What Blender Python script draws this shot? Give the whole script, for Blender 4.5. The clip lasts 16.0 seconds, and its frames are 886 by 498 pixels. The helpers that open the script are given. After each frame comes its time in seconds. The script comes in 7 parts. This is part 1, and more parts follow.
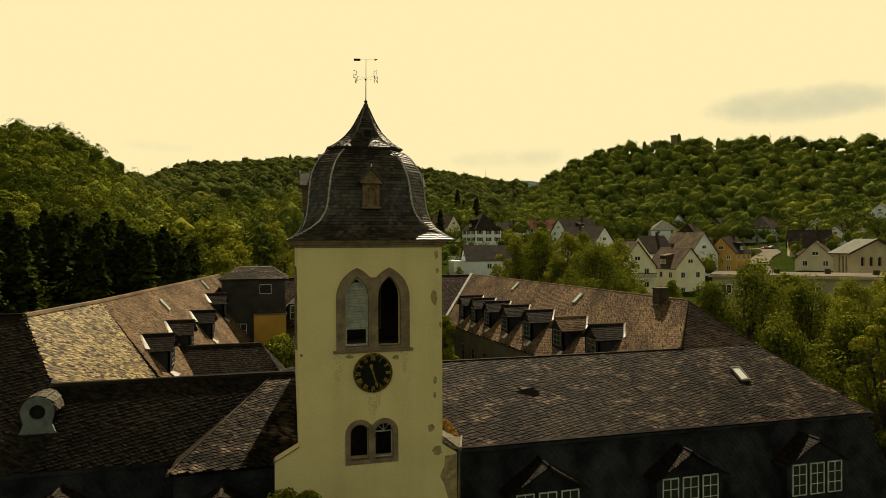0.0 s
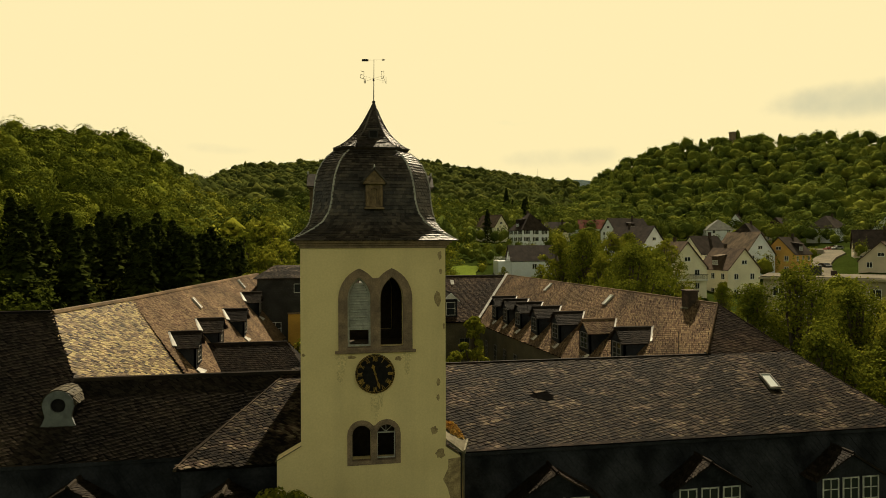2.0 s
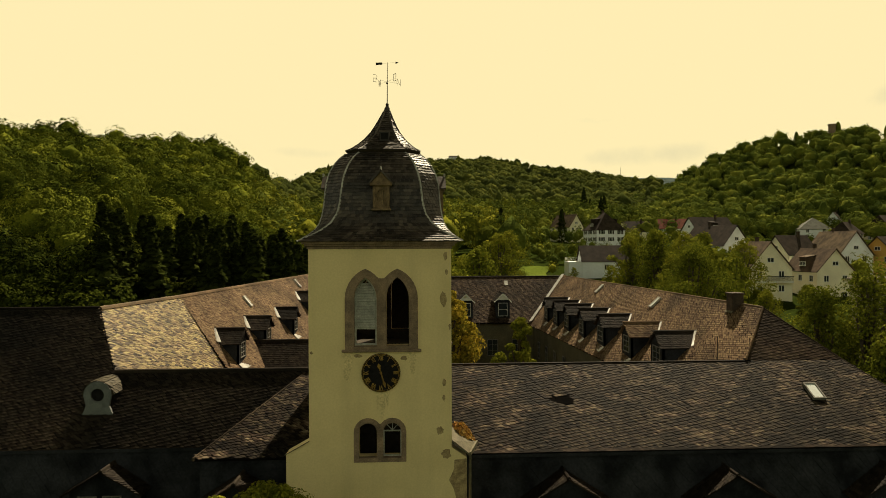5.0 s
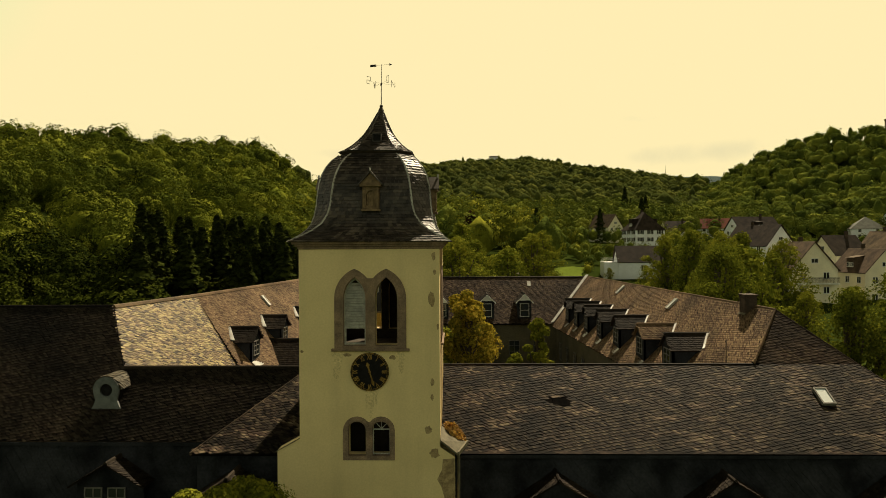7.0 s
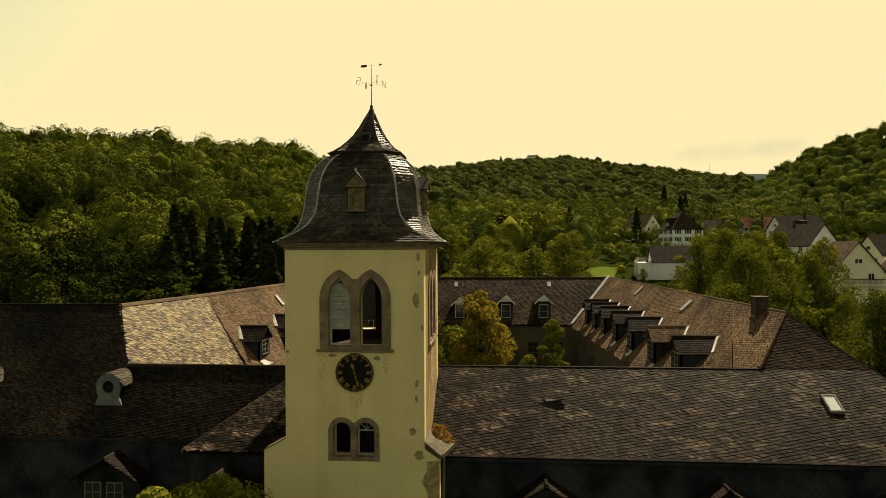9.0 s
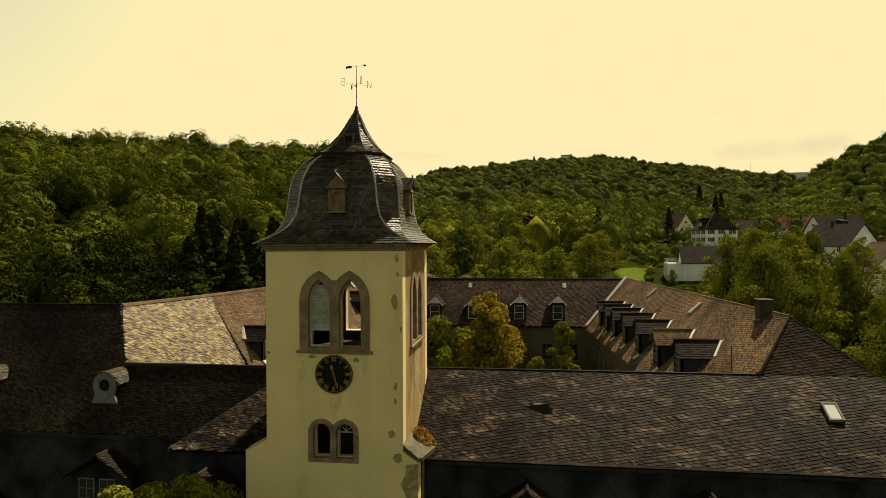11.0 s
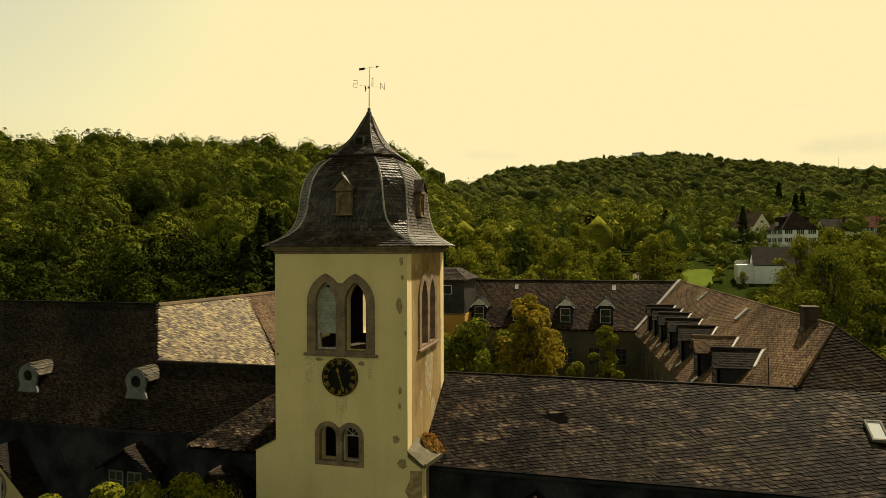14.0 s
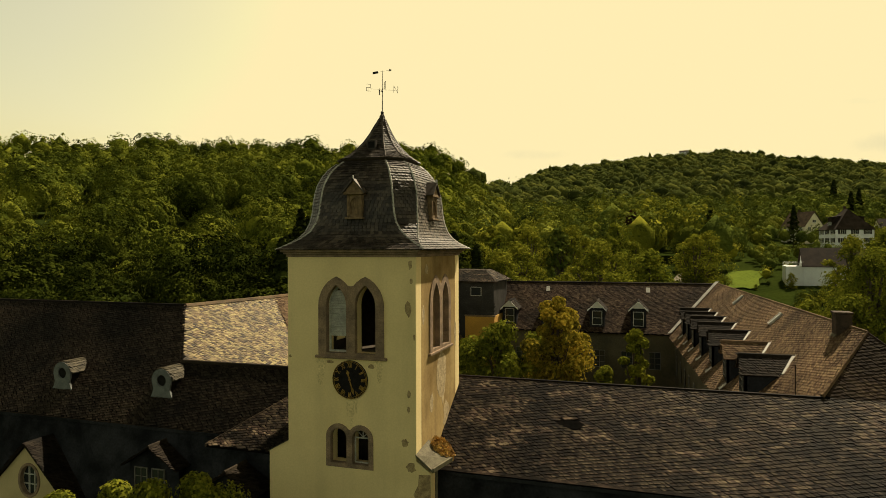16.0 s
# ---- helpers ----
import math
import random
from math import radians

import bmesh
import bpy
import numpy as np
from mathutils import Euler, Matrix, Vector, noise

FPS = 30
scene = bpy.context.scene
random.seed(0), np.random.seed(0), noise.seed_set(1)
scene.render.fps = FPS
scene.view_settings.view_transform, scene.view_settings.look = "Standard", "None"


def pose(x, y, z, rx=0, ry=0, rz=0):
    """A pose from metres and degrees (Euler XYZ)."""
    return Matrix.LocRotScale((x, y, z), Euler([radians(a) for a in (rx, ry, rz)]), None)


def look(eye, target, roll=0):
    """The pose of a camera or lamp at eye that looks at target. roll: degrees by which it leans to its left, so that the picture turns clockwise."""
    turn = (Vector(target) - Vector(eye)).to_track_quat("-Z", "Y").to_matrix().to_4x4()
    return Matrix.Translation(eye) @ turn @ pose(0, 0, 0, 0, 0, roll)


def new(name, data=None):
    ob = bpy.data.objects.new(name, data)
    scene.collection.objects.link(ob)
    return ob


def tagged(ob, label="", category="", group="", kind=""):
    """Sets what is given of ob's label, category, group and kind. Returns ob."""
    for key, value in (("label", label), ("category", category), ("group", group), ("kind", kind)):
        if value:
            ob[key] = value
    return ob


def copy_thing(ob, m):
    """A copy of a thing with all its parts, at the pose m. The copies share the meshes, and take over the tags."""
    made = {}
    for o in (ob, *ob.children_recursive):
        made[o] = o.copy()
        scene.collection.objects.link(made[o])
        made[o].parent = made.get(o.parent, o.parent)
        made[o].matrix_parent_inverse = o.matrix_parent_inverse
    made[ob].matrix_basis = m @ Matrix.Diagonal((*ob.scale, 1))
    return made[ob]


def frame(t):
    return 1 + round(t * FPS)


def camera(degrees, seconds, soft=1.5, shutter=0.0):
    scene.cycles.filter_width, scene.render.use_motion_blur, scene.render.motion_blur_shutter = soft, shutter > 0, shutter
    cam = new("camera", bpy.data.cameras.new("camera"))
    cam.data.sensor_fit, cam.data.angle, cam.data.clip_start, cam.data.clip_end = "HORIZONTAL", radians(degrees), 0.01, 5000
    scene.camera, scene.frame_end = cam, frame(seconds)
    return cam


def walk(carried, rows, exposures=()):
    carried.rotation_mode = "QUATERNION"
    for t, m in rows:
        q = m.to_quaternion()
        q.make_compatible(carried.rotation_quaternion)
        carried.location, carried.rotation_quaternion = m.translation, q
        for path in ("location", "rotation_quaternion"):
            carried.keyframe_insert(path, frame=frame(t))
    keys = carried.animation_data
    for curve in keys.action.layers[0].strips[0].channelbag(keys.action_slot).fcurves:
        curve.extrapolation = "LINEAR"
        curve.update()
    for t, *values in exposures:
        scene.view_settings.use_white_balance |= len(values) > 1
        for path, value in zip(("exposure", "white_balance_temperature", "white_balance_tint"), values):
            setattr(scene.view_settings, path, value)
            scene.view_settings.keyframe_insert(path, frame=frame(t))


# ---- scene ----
cam = camera(69.9, 16.0, soft=0.6)
PATH = [
    (0, (1.541, 0.146, 19.235), (2.037, 2.084, 19.221), -0.3),
    (0.5, (2.023, 0.104, 19.25), (2.48, 2.051, 19.236), -0.2),
    (1, (2.509, 0.044, 19.271), (2.924, 2.001, 19.257), -0.3),
    (1.5, (2.956, 0.023, 19.267), (3.327, 1.988, 19.254), -0.2),
    (2, (3.482, 0.019, 19.263), (3.819, 1.99, 19.249), -0.2),
    (2.5, (4.08, -0.042, 19.257), (4.379, 1.936, 19.244), -0.3),
    (3, (4.644, -0.104, 19.251), (4.9, 1.879, 19.239), -0.3),
    (3.5, (5.144, -0.179, 19.28), (5.354, 1.81, 19.267), -0.2),
    (4, (5.566, -0.217, 19.29), (5.732, 1.776, 19.277), -0.2),
    (6.5, (7.989, -0.444, 19.223), (7.974, 1.556, 19.212), -0.3),
    (7, (8.578, -0.429, 19.245), (8.533, 1.57, 19.235), -0.3),
    (7.5, (9.119, -0.364, 19.251), (9.042, 1.634, 19.241), -0.3),
    (8, (9.631, -0.26, 19.262), (9.521, 1.736, 19.252), -0.3),
    (8.5, (10.181, -0.175, 19.271), (10.041, 1.82, 19.261), -0.3),
    (9, (10.732, -0.095, 19.269), (10.565, 1.898, 19.259), -0.3),
    (11.5, (13.351, 0.569, 19.32), (13.052, 2.546, 19.312), -0.3),
    (12, (13.77, 0.758, 19.36), (13.442, 2.731, 19.352), -0.3),
    (12.5, (14.119, 0.921, 19.385), (13.75, 2.887, 19.377), -0.3),
    (13, (14.51, 1.043, 19.405), (14.103, 3.001, 19.397), -0.2),
    (13.5, (14.87, 1.198, 19.416), (14.423, 3.147, 19.408), -0.2),
    (14, (15.2, 1.375, 19.409), (14.716, 3.316, 19.401), -0.2),
    (14.5, (15.513, 1.488, 19.431), (14.996, 3.42, 19.423), -0.2),
    (15, (15.842, 1.592, 19.467), (15.296, 3.516, 19.459), -0.2),
    (15.5, (16.126, 1.717, 19.483), (15.548, 3.631, 19.476), -0.2),
    (16, (16.444, 1.86, 19.532), (15.83, 3.764, 19.525), -0.2),
]
walk(cam, [(t, look(eye, target, roll)) for t, eye, target, roll in PATH])

# ---- light ----
SUN_AZ, SUN_EL = 24.0, 49.5
world = bpy.data.worlds.new("sky")
scene.world = world
world.use_nodes = True
wn, wl = world.node_tree.nodes, world.node_tree.links
wn.clear()
sky = wn.new("ShaderNodeTexSky")
sky.sky_type, sky.sun_disc = "NISHITA", False
sky.sun_elevation, sky.sun_rotation = radians(SUN_EL), radians(SUN_AZ)
sky.air_density, sky.dust_density = 1.0, 4.0
gain = wn.new("ShaderNodeMix")
gain.data_type, gain.blend_type = "RGBA", "MULTIPLY"
gain.inputs[0].default_value = 1.0
gain.inputs[7].default_value = (0.31, 0.228, 0.107, 1)
cap = wn.new("ShaderNodeMix")
cap.data_type, cap.blend_type = "RGBA", "DARKEN"
cap.inputs[0].default_value = 1.0
# thin cloud over the hazy, evenly bright sky
wtc = wn.new("ShaderNodeTexCoord")
wmap = wn.new("ShaderNodeMapping")
wmap.inputs["Scale"].default_value = (2.2, 2.2, 9.0)
wnoise = wn.new("ShaderNodeTexNoise")
wnoise.inputs["Scale"].default_value, wnoise.inputs["Detail"].default_value = 1.6, 5.0
wramp = wn.new("ShaderNodeValToRGB")
wramp.color_ramp.elements[0].position, wramp.color_ramp.elements[0].color = 0.14, (0.80, 0.74, 0.43, 1)
wramp.color_ramp.elements[1].position, wramp.color_ramp.elements[1].color = 0.30, (1.0, 0.845, 0.455, 1)
wbg = wn.new("ShaderNodeBackground")
wout = wn.new("ShaderNodeOutputWorld")
wl.new(sky.outputs[0], gain.inputs[6])
wl.new(wtc.outputs["Generated"], wmap.inputs[0])
wl.new(wmap.outputs[0], wnoise.inputs["Vector"])
wl.new(wnoise.outputs[0], wramp.inputs[0])
wl.new(gain.outputs[2], cap.inputs[6])
# brightest in the haze near the horizon, deeper overhead
wsep = wn.new("ShaderNodeSeparateXYZ")
wl.new(wtc.outputs["Generated"], wsep.inputs[0])
wgrad = wn.new("ShaderNodeMapRange")
wgrad.interpolation_type = "SMOOTHSTEP"
wgrad.inputs[1].default_value, wgrad.inputs[2].default_value, wgrad.inputs[3].default_value, wgrad.inputs[4].default_value = 0.38, 0.72, 1.0, 0.10
wl.new(wsep.outputs[2], wgrad.inputs[0])
deep = wn.new("ShaderNodeMix")
deep.data_type, deep.blend_type = "RGBA", "MULTIPLY"
deep.inputs[0].default_value = 1.0
sky_colour = wramp.outputs[0]
# a few low grey clouds: bearing, height angle, half width, half height, density
for cb, ce, cw, chh, cd in ((44.0, 10.8, 8.0, 1.5, 0.8), (-9.5, 8.2, 3.2, 0.7, 0.45), (20.5, 7.7, 5.0, 1.1, 0.5), (-31.0, 8.6, 3.0, 0.6, 0.4), (58.0, 14.0, 9.0, 1.6, 0.6)):
    cb, ce = radians(cb), radians(ce)
    side = (math.cos(cb), -math.sin(cb), 0.0)
    over = (-math.sin(ce) * math.sin(cb), -math.sin(ce) * math.cos(cb), math.cos(ce))
    ahead = (math.cos(ce) * math.sin(cb), math.cos(ce) * math.cos(cb), math.sin(ce))
    sq = []
    for axis, half in ((side, cw), (over, chh)):
        dot, div, power = wn.new("ShaderNodeVectorMath"), wn.new("ShaderNodeMath"), wn.new("ShaderNodeMath")
        dot.operation, div.operation, power.operation = "DOT_PRODUCT", "MULTIPLY", "MULTIPLY"
        dot.inputs[1].default_value = axis
        wl.new(wtc.outputs["Generated"], dot.inputs[0])
        div.inputs[1].default_value = 1 / math.sin(radians(half))
        wl.new(dot.outputs["Value"], div.inputs[0])
        wl.new(div.outputs[0], power.inputs[0])
        wl.new(div.outputs[0], power.inputs[1])
        sq.append(power.outputs[0])
    add = wn.new("ShaderNodeMath")
    wl.new(sq[0], add.inputs[0])
    wl.new(sq[1], add.inputs[1])
    # ragged edge
    puff = wn.new("ShaderNodeTexNoise")
    puff.inputs["Scale"].default_value, puff.inputs["Detail"].default_value = 9.0, 6.0
    wl.new(wtc.outputs["Generated"], puff.inputs["Vector"])
    rag = wn.new("ShaderNodeMath")
    rag.operation = "MULTIPLY_ADD"
    rag.inputs[1].default_value = 4.0
    wl.new(puff.outputs[0], rag.inputs[0])
    wl.new(add.outputs[0], rag.inputs[2])
    edge = wn.new("ShaderNodeMapRange")
    edge.interpolation_type = "SMOOTHSTEP"
    edge.inputs[1].default_value, edge.inputs[2].default_value, edge.inputs[3].default_value, edge.inputs[4].default_value = 1.6, 3.1, cd, 0.0
    wl.new(rag.outputs[0], edge.inputs[0])
    # only on this side of the sky
    front_dot, gate, fac = wn.new("ShaderNodeVectorMath"), wn.new("ShaderNodeMath"), wn.new("ShaderNodeMath")
    front_dot.operation, gate.operation, fac.operation = "DOT_PRODUCT", "GREATER_THAN", "MULTIPLY"
    front_dot.inputs[1].default_value = ahead
    wl.new(wtc.outputs["Generated"], front_dot.inputs[0])
    wl.new(front_dot.outputs["Value"], gate.inputs[0])
    wl.new(gate.outputs[0], fac.inputs[0])
    wl.new(edge.outputs[0], fac.inputs[1])
    cloud = wn.new("ShaderNodeMix")
    cloud.data_type = "RGBA"
    cloud.inputs[7].default_value = (0.60, 0.575, 0.38, 1)
    wl.new(fac.outputs[0], cloud.inputs[0])
    wl.new(sky_colour, cloud.inputs[6])
    sky_colour = cloud.outputs[2]
wl.new(sky_colour, deep.inputs[6])
wl.new(wgrad.outputs[0], deep.inputs[7])
wl.new(deep.outputs[2], cap.inputs[7])
wl.new(cap.outputs[2], wbg.inputs[0])
wl.new(wbg.outputs[0], wout.inputs[0])
wbg.inputs[1].default_value = 0.7

sun = new("sun", bpy.data.lights.new("sun", "SUN"))
sun.data.energy, sun.data.angle, sun.data.color = 5.0, radians(0.7), (1.0, 0.84, 0.56)
az, el = radians(SUN_AZ), radians(SUN_EL)
sun_way = Vector((math.sin(az) * math.cos(el), math.cos(az) * math.cos(el), math.sin(el)))
sun.matrix_world = look(sun_way * 200, (0, 0, 0))
scene.view_settings.exposure = 0.52

# ---- materials ----
def material(name, base, dark=None, rough=0.85, scale=3.0, fine=40.0, amount=0.5, bump=0.15, metal=0.0, spec=0.3, vary=0.0, grain=0.45, streak=0.0, lichen=None):
    """A surface with variation at two scales: base and dark colours mixed by broad noise, fine grain in value and relief."""
    m = bpy.data.materials.new(name)
    m.use_nodes = True
    n, l = m.node_tree.nodes, m.node_tree.links
    b = n["Principled BSDF"]
    b.inputs["Roughness"].default_value, b.inputs["Metallic"].default_value = rough, metal
    b.inputs["Specular IOR Level"].default_value = spec
    dark = dark or tuple(c * 0.6 for c in base)
    tc = n.new("ShaderNodeTexCoord")
    big, small = n.new("ShaderNodeTexNoise"), n.new("ShaderNodeTexNoise")
    big.inputs["Scale"].default_value, big.inputs["Detail"].default_value = scale, 6.0
    small.inputs["Scale"].default_value, small.inputs["Detail"].default_value = fine, 3.0
    for t in (big, small):
        l.new(tc.outputs["Object"], t.inputs["Vector"])
    ramp = n.new("ShaderNodeValToRGB")
    ramp.color_ramp.elements[0].position, ramp.color_ramp.elements[0].color = 0.5 - 0.5 * amount + 0.1, (*dark, 1)
    ramp.color_ramp.elements[1].position, ramp.color_ramp.elements[1].color = 0.65, (*base, 1)
    l.new(big.outputs[0], ramp.inputs[0])
    mul = n.new("ShaderNodeMix")
    mul.data_type, mul.blend_type = "RGBA", "MULTIPLY"
    mul.inputs[0].default_value = 0.6
    gr = n.new("ShaderNodeMapRange")
    gr.inputs[1].default_value, gr.inputs[2].default_value, gr.inputs[3].default_value, gr.inputs[4].default_value = 0.3, 0.7, 1 - grain, 1 + grain * 0.55
    l.new(small.outputs[0], gr.inputs[0])
    l.new(ramp.outputs[0], mul.inputs[6])
    l.new(gr.outputs[0], mul.inputs[7])
    last = mul.outputs[2]
    if streak:
        # rain streaks running down
        mp, st = n.new("ShaderNodeMapping"), n.new("ShaderNodeTexNoise")
        mp.inputs["Scale"].default_value = (1.1, 1.1, 0.12)
        st.inputs["Scale"].default_value, st.inputs["Detail"].default_value = 1.0, 5.0
        l.new(tc.outputs["Object"], mp.inputs[0])
        l.new(mp.outputs[0], st.inputs["Vector"])
        sr = n.new("ShaderNodeMapRange")
        sr.inputs[1].default_value, sr.inputs[2].default_value, sr.inputs[3].default_value, sr.inputs[4].default_value = 0.30, 0.55, 1 - streak, 1.0
        l.new(st.outputs[0], sr.inputs[0])
        m2 = n.new("ShaderNodeMix")
        m2.data_type, m2.blend_type = "RGBA", "MULTIPLY"
        m2.inputs[0].default_value = 1.0
        l.new(last, m2.inputs[6])
        l.new(sr.outputs[0], m2.inputs[7])
        last = m2.outputs[2]
    if lichen:
        # pale weathered patches along the courses
        mp, li, lr = n.new("ShaderNodeMapping"), n.new("ShaderNodeTexNoise"), n.new("ShaderNodeMapRange")
        mp.inputs["Scale"].default_value = (0.7, 1.6, 1.6)
        li.inputs["Scale"].default_value, li.inputs["Detail"].default_value, li.inputs["Roughness"].default_value = 0.9, 8.0, 0.72
        lr.inputs[1].default_value, lr.inputs[2].default_value, lr.inputs[4].default_value = 0.52, 0.70, 0.9
        l.new(tc.outputs["Object"], mp.inputs[0])
        l.new(mp.outputs[0], li.inputs["Vector"])
        l.new(li.outputs[0], lr.inputs[0])
        m3 = n.new("ShaderNodeMix")
        m3.data_type = "RGBA"
        l.new(lr.outputs[0], m3.inputs[0])
        l.new(last, m3.inputs[6])
        m3.inputs[7].default_value = (*lichen, 1)
        last = m3.outputs[2]
    if vary:
        hsv = n.new("ShaderNodeHueSaturation")
        geo, info, add = n.new("ShaderNodeNewGeometry"), n.new("ShaderNodeObjectInfo"), n.new("ShaderNodeMath")
        l.new(geo.outputs["Random Per Island"], add.inputs[0])
        l.new(info.outputs["Random"], add.inputs[1])
        fr = n.new("ShaderNodeMath")
        fr.operation = "FRACT"
        l.new(add.outputs[0], fr.inputs[0])
        vr = n.new("ShaderNodeMapRange")
        vr.inputs[3].default_value, vr.inputs[4].default_value = 1 - vary, 1 + vary
        l.new(fr.outputs[0], vr.inputs[0])
        l.new(vr.outputs[0], hsv.inputs["Value"])
        hr = n.new("ShaderNodeMapRange")
        hr.inputs[3].default_value, hr.inputs[4].default_value = 0.5 - vary * 0.03, 0.5 + vary * 0.03
        l.new(fr.outputs[0], hr.inputs[0])
        l.new(hr.outputs[0], hsv.inputs["Hue"])
        l.new(last, hsv.inputs["Color"])
        last = hsv.outputs[0]
    l.new(last, b.inputs["Base Color"])
    bp = n.new("ShaderNodeBump")
    bp.inputs["Strength"].default_value, bp.inputs["Distance"].default_value = bump, 0.02
    l.new(small.outputs[0], bp.inputs["Height"])
    l.new(bp.outputs[0], b.inputs["Normal"])
    return m


def leaf_material(name, base, light, dark, glow=0.35, scale=0.25, relief=0.0, mixed=0.45):
    """Foliage: colour differs from clump to clump; part of the light comes through the leaf."""
    m = bpy.data.materials.new(name)
    m.use_nodes = True
    n, l = m.node_tree.nodes, m.node_tree.links
    n.remove(n["Principled BSDF"])
    out = n["Material Output"]
    geo, tc = n.new("ShaderNodeNewGeometry"), n.new("ShaderNodeTexCoord")
    big = n.new("ShaderNodeTexNoise")
    big.inputs["Scale"].default_value, big.inputs["Detail"].default_value = scale, 3.0
    l.new(tc.outputs["Object"], big.inputs["Vector"])
    add = n.new("ShaderNodeMath")
    add.operation = "MULTIPLY_ADD"
    l.new(geo.outputs["Random Per Island"], add.inputs[0])
    add.inputs[1].default_value = mixed
    l.new(big.outputs[0], add.inputs[2])
    ramp = n.new("ShaderNodeValToRGB")
    ramp.color_ramp.elements[0].position, ramp.color_ramp.elements[0].color = 0.32 + mixed * 0.22, (*dark, 1)
    ramp.color_ramp.elements[1].position, ramp.color_ramp.elements[1].color = 0.62 + mixed * 0.85, (*light, 1)
    mid = ramp.color_ramp.elements.new(0.475 + mixed * 0.5)
    mid.color = (*base, 1)
    l.new(add.outputs[0], ramp.inputs[0])
    fin = n.new("ShaderNodeTexNoise")
    fin.inputs["Scale"].default_value, fin.inputs["Detail"].default_value = 1.6, 4.0
    l.new(tc.outputs["Object"], fin.inputs["Vector"])
    bp = n.new("ShaderNodeBump")
    bp.inputs["Strength"].default_value, bp.inputs["Distance"].default_value = relief, 0.8
    l.new(fin.outputs[0], bp.inputs["Height"])
    dif, tra, mix = n.new("ShaderNodeBsdfDiffuse"), n.new("ShaderNodeBsdfTranslucent"), n.new("ShaderNodeMixShader")
    l.new(ramp.outputs[0], dif.inputs[0])
    l.new(bp.outputs[0], dif.inputs["Normal"])
    l.new(ramp.outputs[0], tra.inputs[0])
    mix.inputs[0].default_value = glow
    l.new(dif.outputs[0], mix.inputs[1])
    l.new(tra.outputs[0], mix.inputs[2])
    l.new(mix.outputs[0], out.inputs[0])
    return m


def glass_material(name, tint=(0.02, 0.025, 0.03)):
    m = bpy.data.materials.new(name)
    m.use_nodes = True
    b = m.node_tree.nodes["Principled BSDF"]
    b.inputs["Base Color"].default_value, b.inputs["Roughness"].default_value = (*tint, 1), 0.08
    b.inputs["Specular IOR Level"].default_value = 0.5
    return m


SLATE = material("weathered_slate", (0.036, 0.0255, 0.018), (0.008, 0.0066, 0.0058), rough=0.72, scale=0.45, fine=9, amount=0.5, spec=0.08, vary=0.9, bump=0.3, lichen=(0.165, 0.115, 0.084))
# darker copy of the slate, with the steep slope's shade in its colour
SLATE_SHADED = material("shade_darkened_slate", (0.036, 0.0265, 0.0195), (0.0105, 0.009, 0.008), rough=0.78, scale=0.3, fine=9, amount=0.55, spec=0.08, vary=0.55, bump=0.3)
SLATE_NORTH = material("red_brown_slate", (0.074, 0.048, 0.034), (0.030, 0.021, 0.016), rough=0.75, scale=0.5, fine=9, spec=0.06, vary=0.6, bump=0.3)
SLATE_DARK = material("dark_slate", (0.028, 0.021, 0.016), (0.011, 0.0095, 0.0085), rough=0.75, scale=0.5, fine=9, spec=0.06, vary=0.5, bump=0.3)
SLATE_PALE = material("pale_slate", (0.245, 0.172, 0.080), (0.098, 0.069, 0.033), rough=0.55, scale=1.4, fine=9, spec=0.11, vary=0.95, bump=0.3)
SLATE_BROWN = material("brown_slate", (0.175, 0.116, 0.071), (0.076, 0.052, 0.034), rough=0.8, scale=0.4, fine=9, spec=0.05, vary=0.45, bump=0.3)
DOME_SLATE = material("dome_slate", (0.078, 0.060, 0.050), (0.026, 0.021, 0.020), rough=0.5, scale=0.9, fine=9, spec=0.4, vary=0.75, bump=0.3)
UNDERLAY = material("tarred_underlay", (0.012, 0.010, 0.009), (0.006, 0.006, 0.006), rough=1.0, scale=1, fine=10, spec=0.0)
BARREL = material("dull_lead_roof", (0.10, 0.085, 0.056), (0.045, 0.039, 0.028), rough=0.7, scale=3, fine=14, spec=0.2, bump=0.4)
LEAD = material("lead_sheet", (0.5, 0.49, 0.46), (0.32, 0.31, 0.29), rough=0.45, scale=2, fine=25, spec=0.5)
ZINC = material("zinc_gutter", (0.15, 0.135, 0.09), (0.085, 0.075, 0.05), rough=0.75, metal=0.0, spec=0.15, scale=3, fine=30)
RENDER_YELLOW = material("ochre_render", (0.80, 0.655, 0.36), (0.68, 0.55, 0.29), rough=0.92, scale=0.55, fine=14, amount=0.9, bump=0.12, spec=0.15, grain=0.10, streak=0.10)
STONE = material("red_sandstone", (0.30, 0.215, 0.15), (0.17, 0.125, 0.095), rough=0.9, scale=2.5, fine=22, bump=0.3, spec=0.15)
RUBBLE = material("bare_rubble", (0.5, 0.4, 0.25), (0.2, 0.155, 0.095), rough=0.95, scale=4.0, fine=12, amount=0.9, bump=1.0, spec=0.1)
PATCH = material("broken_plaster", (0.46, 0.345, 0.19), (0.25, 0.185, 0.105), rough=0.95, scale=5.0, fine=18, bump=0.8, spec=0.1)
# brown stains, with the whole colour darkened to hold down the sunlit east wall
RENDER_DIRTY_DIMMED = material("stained_dimmed_ochre_render", (0.44, 0.32, 0.145), (0.21, 0.135, 0.055), rough=0.95, scale=0.5, fine=10, amount=0.7, bump=0.3, spec=0.1, grain=0.2, streak=0.35)
STAIN = material("water_stain", (0.77, 0.63, 0.345), (0.66, 0.53, 0.285), rough=0.95, scale=1.6, fine=14, bump=0.2, spec=0.1)
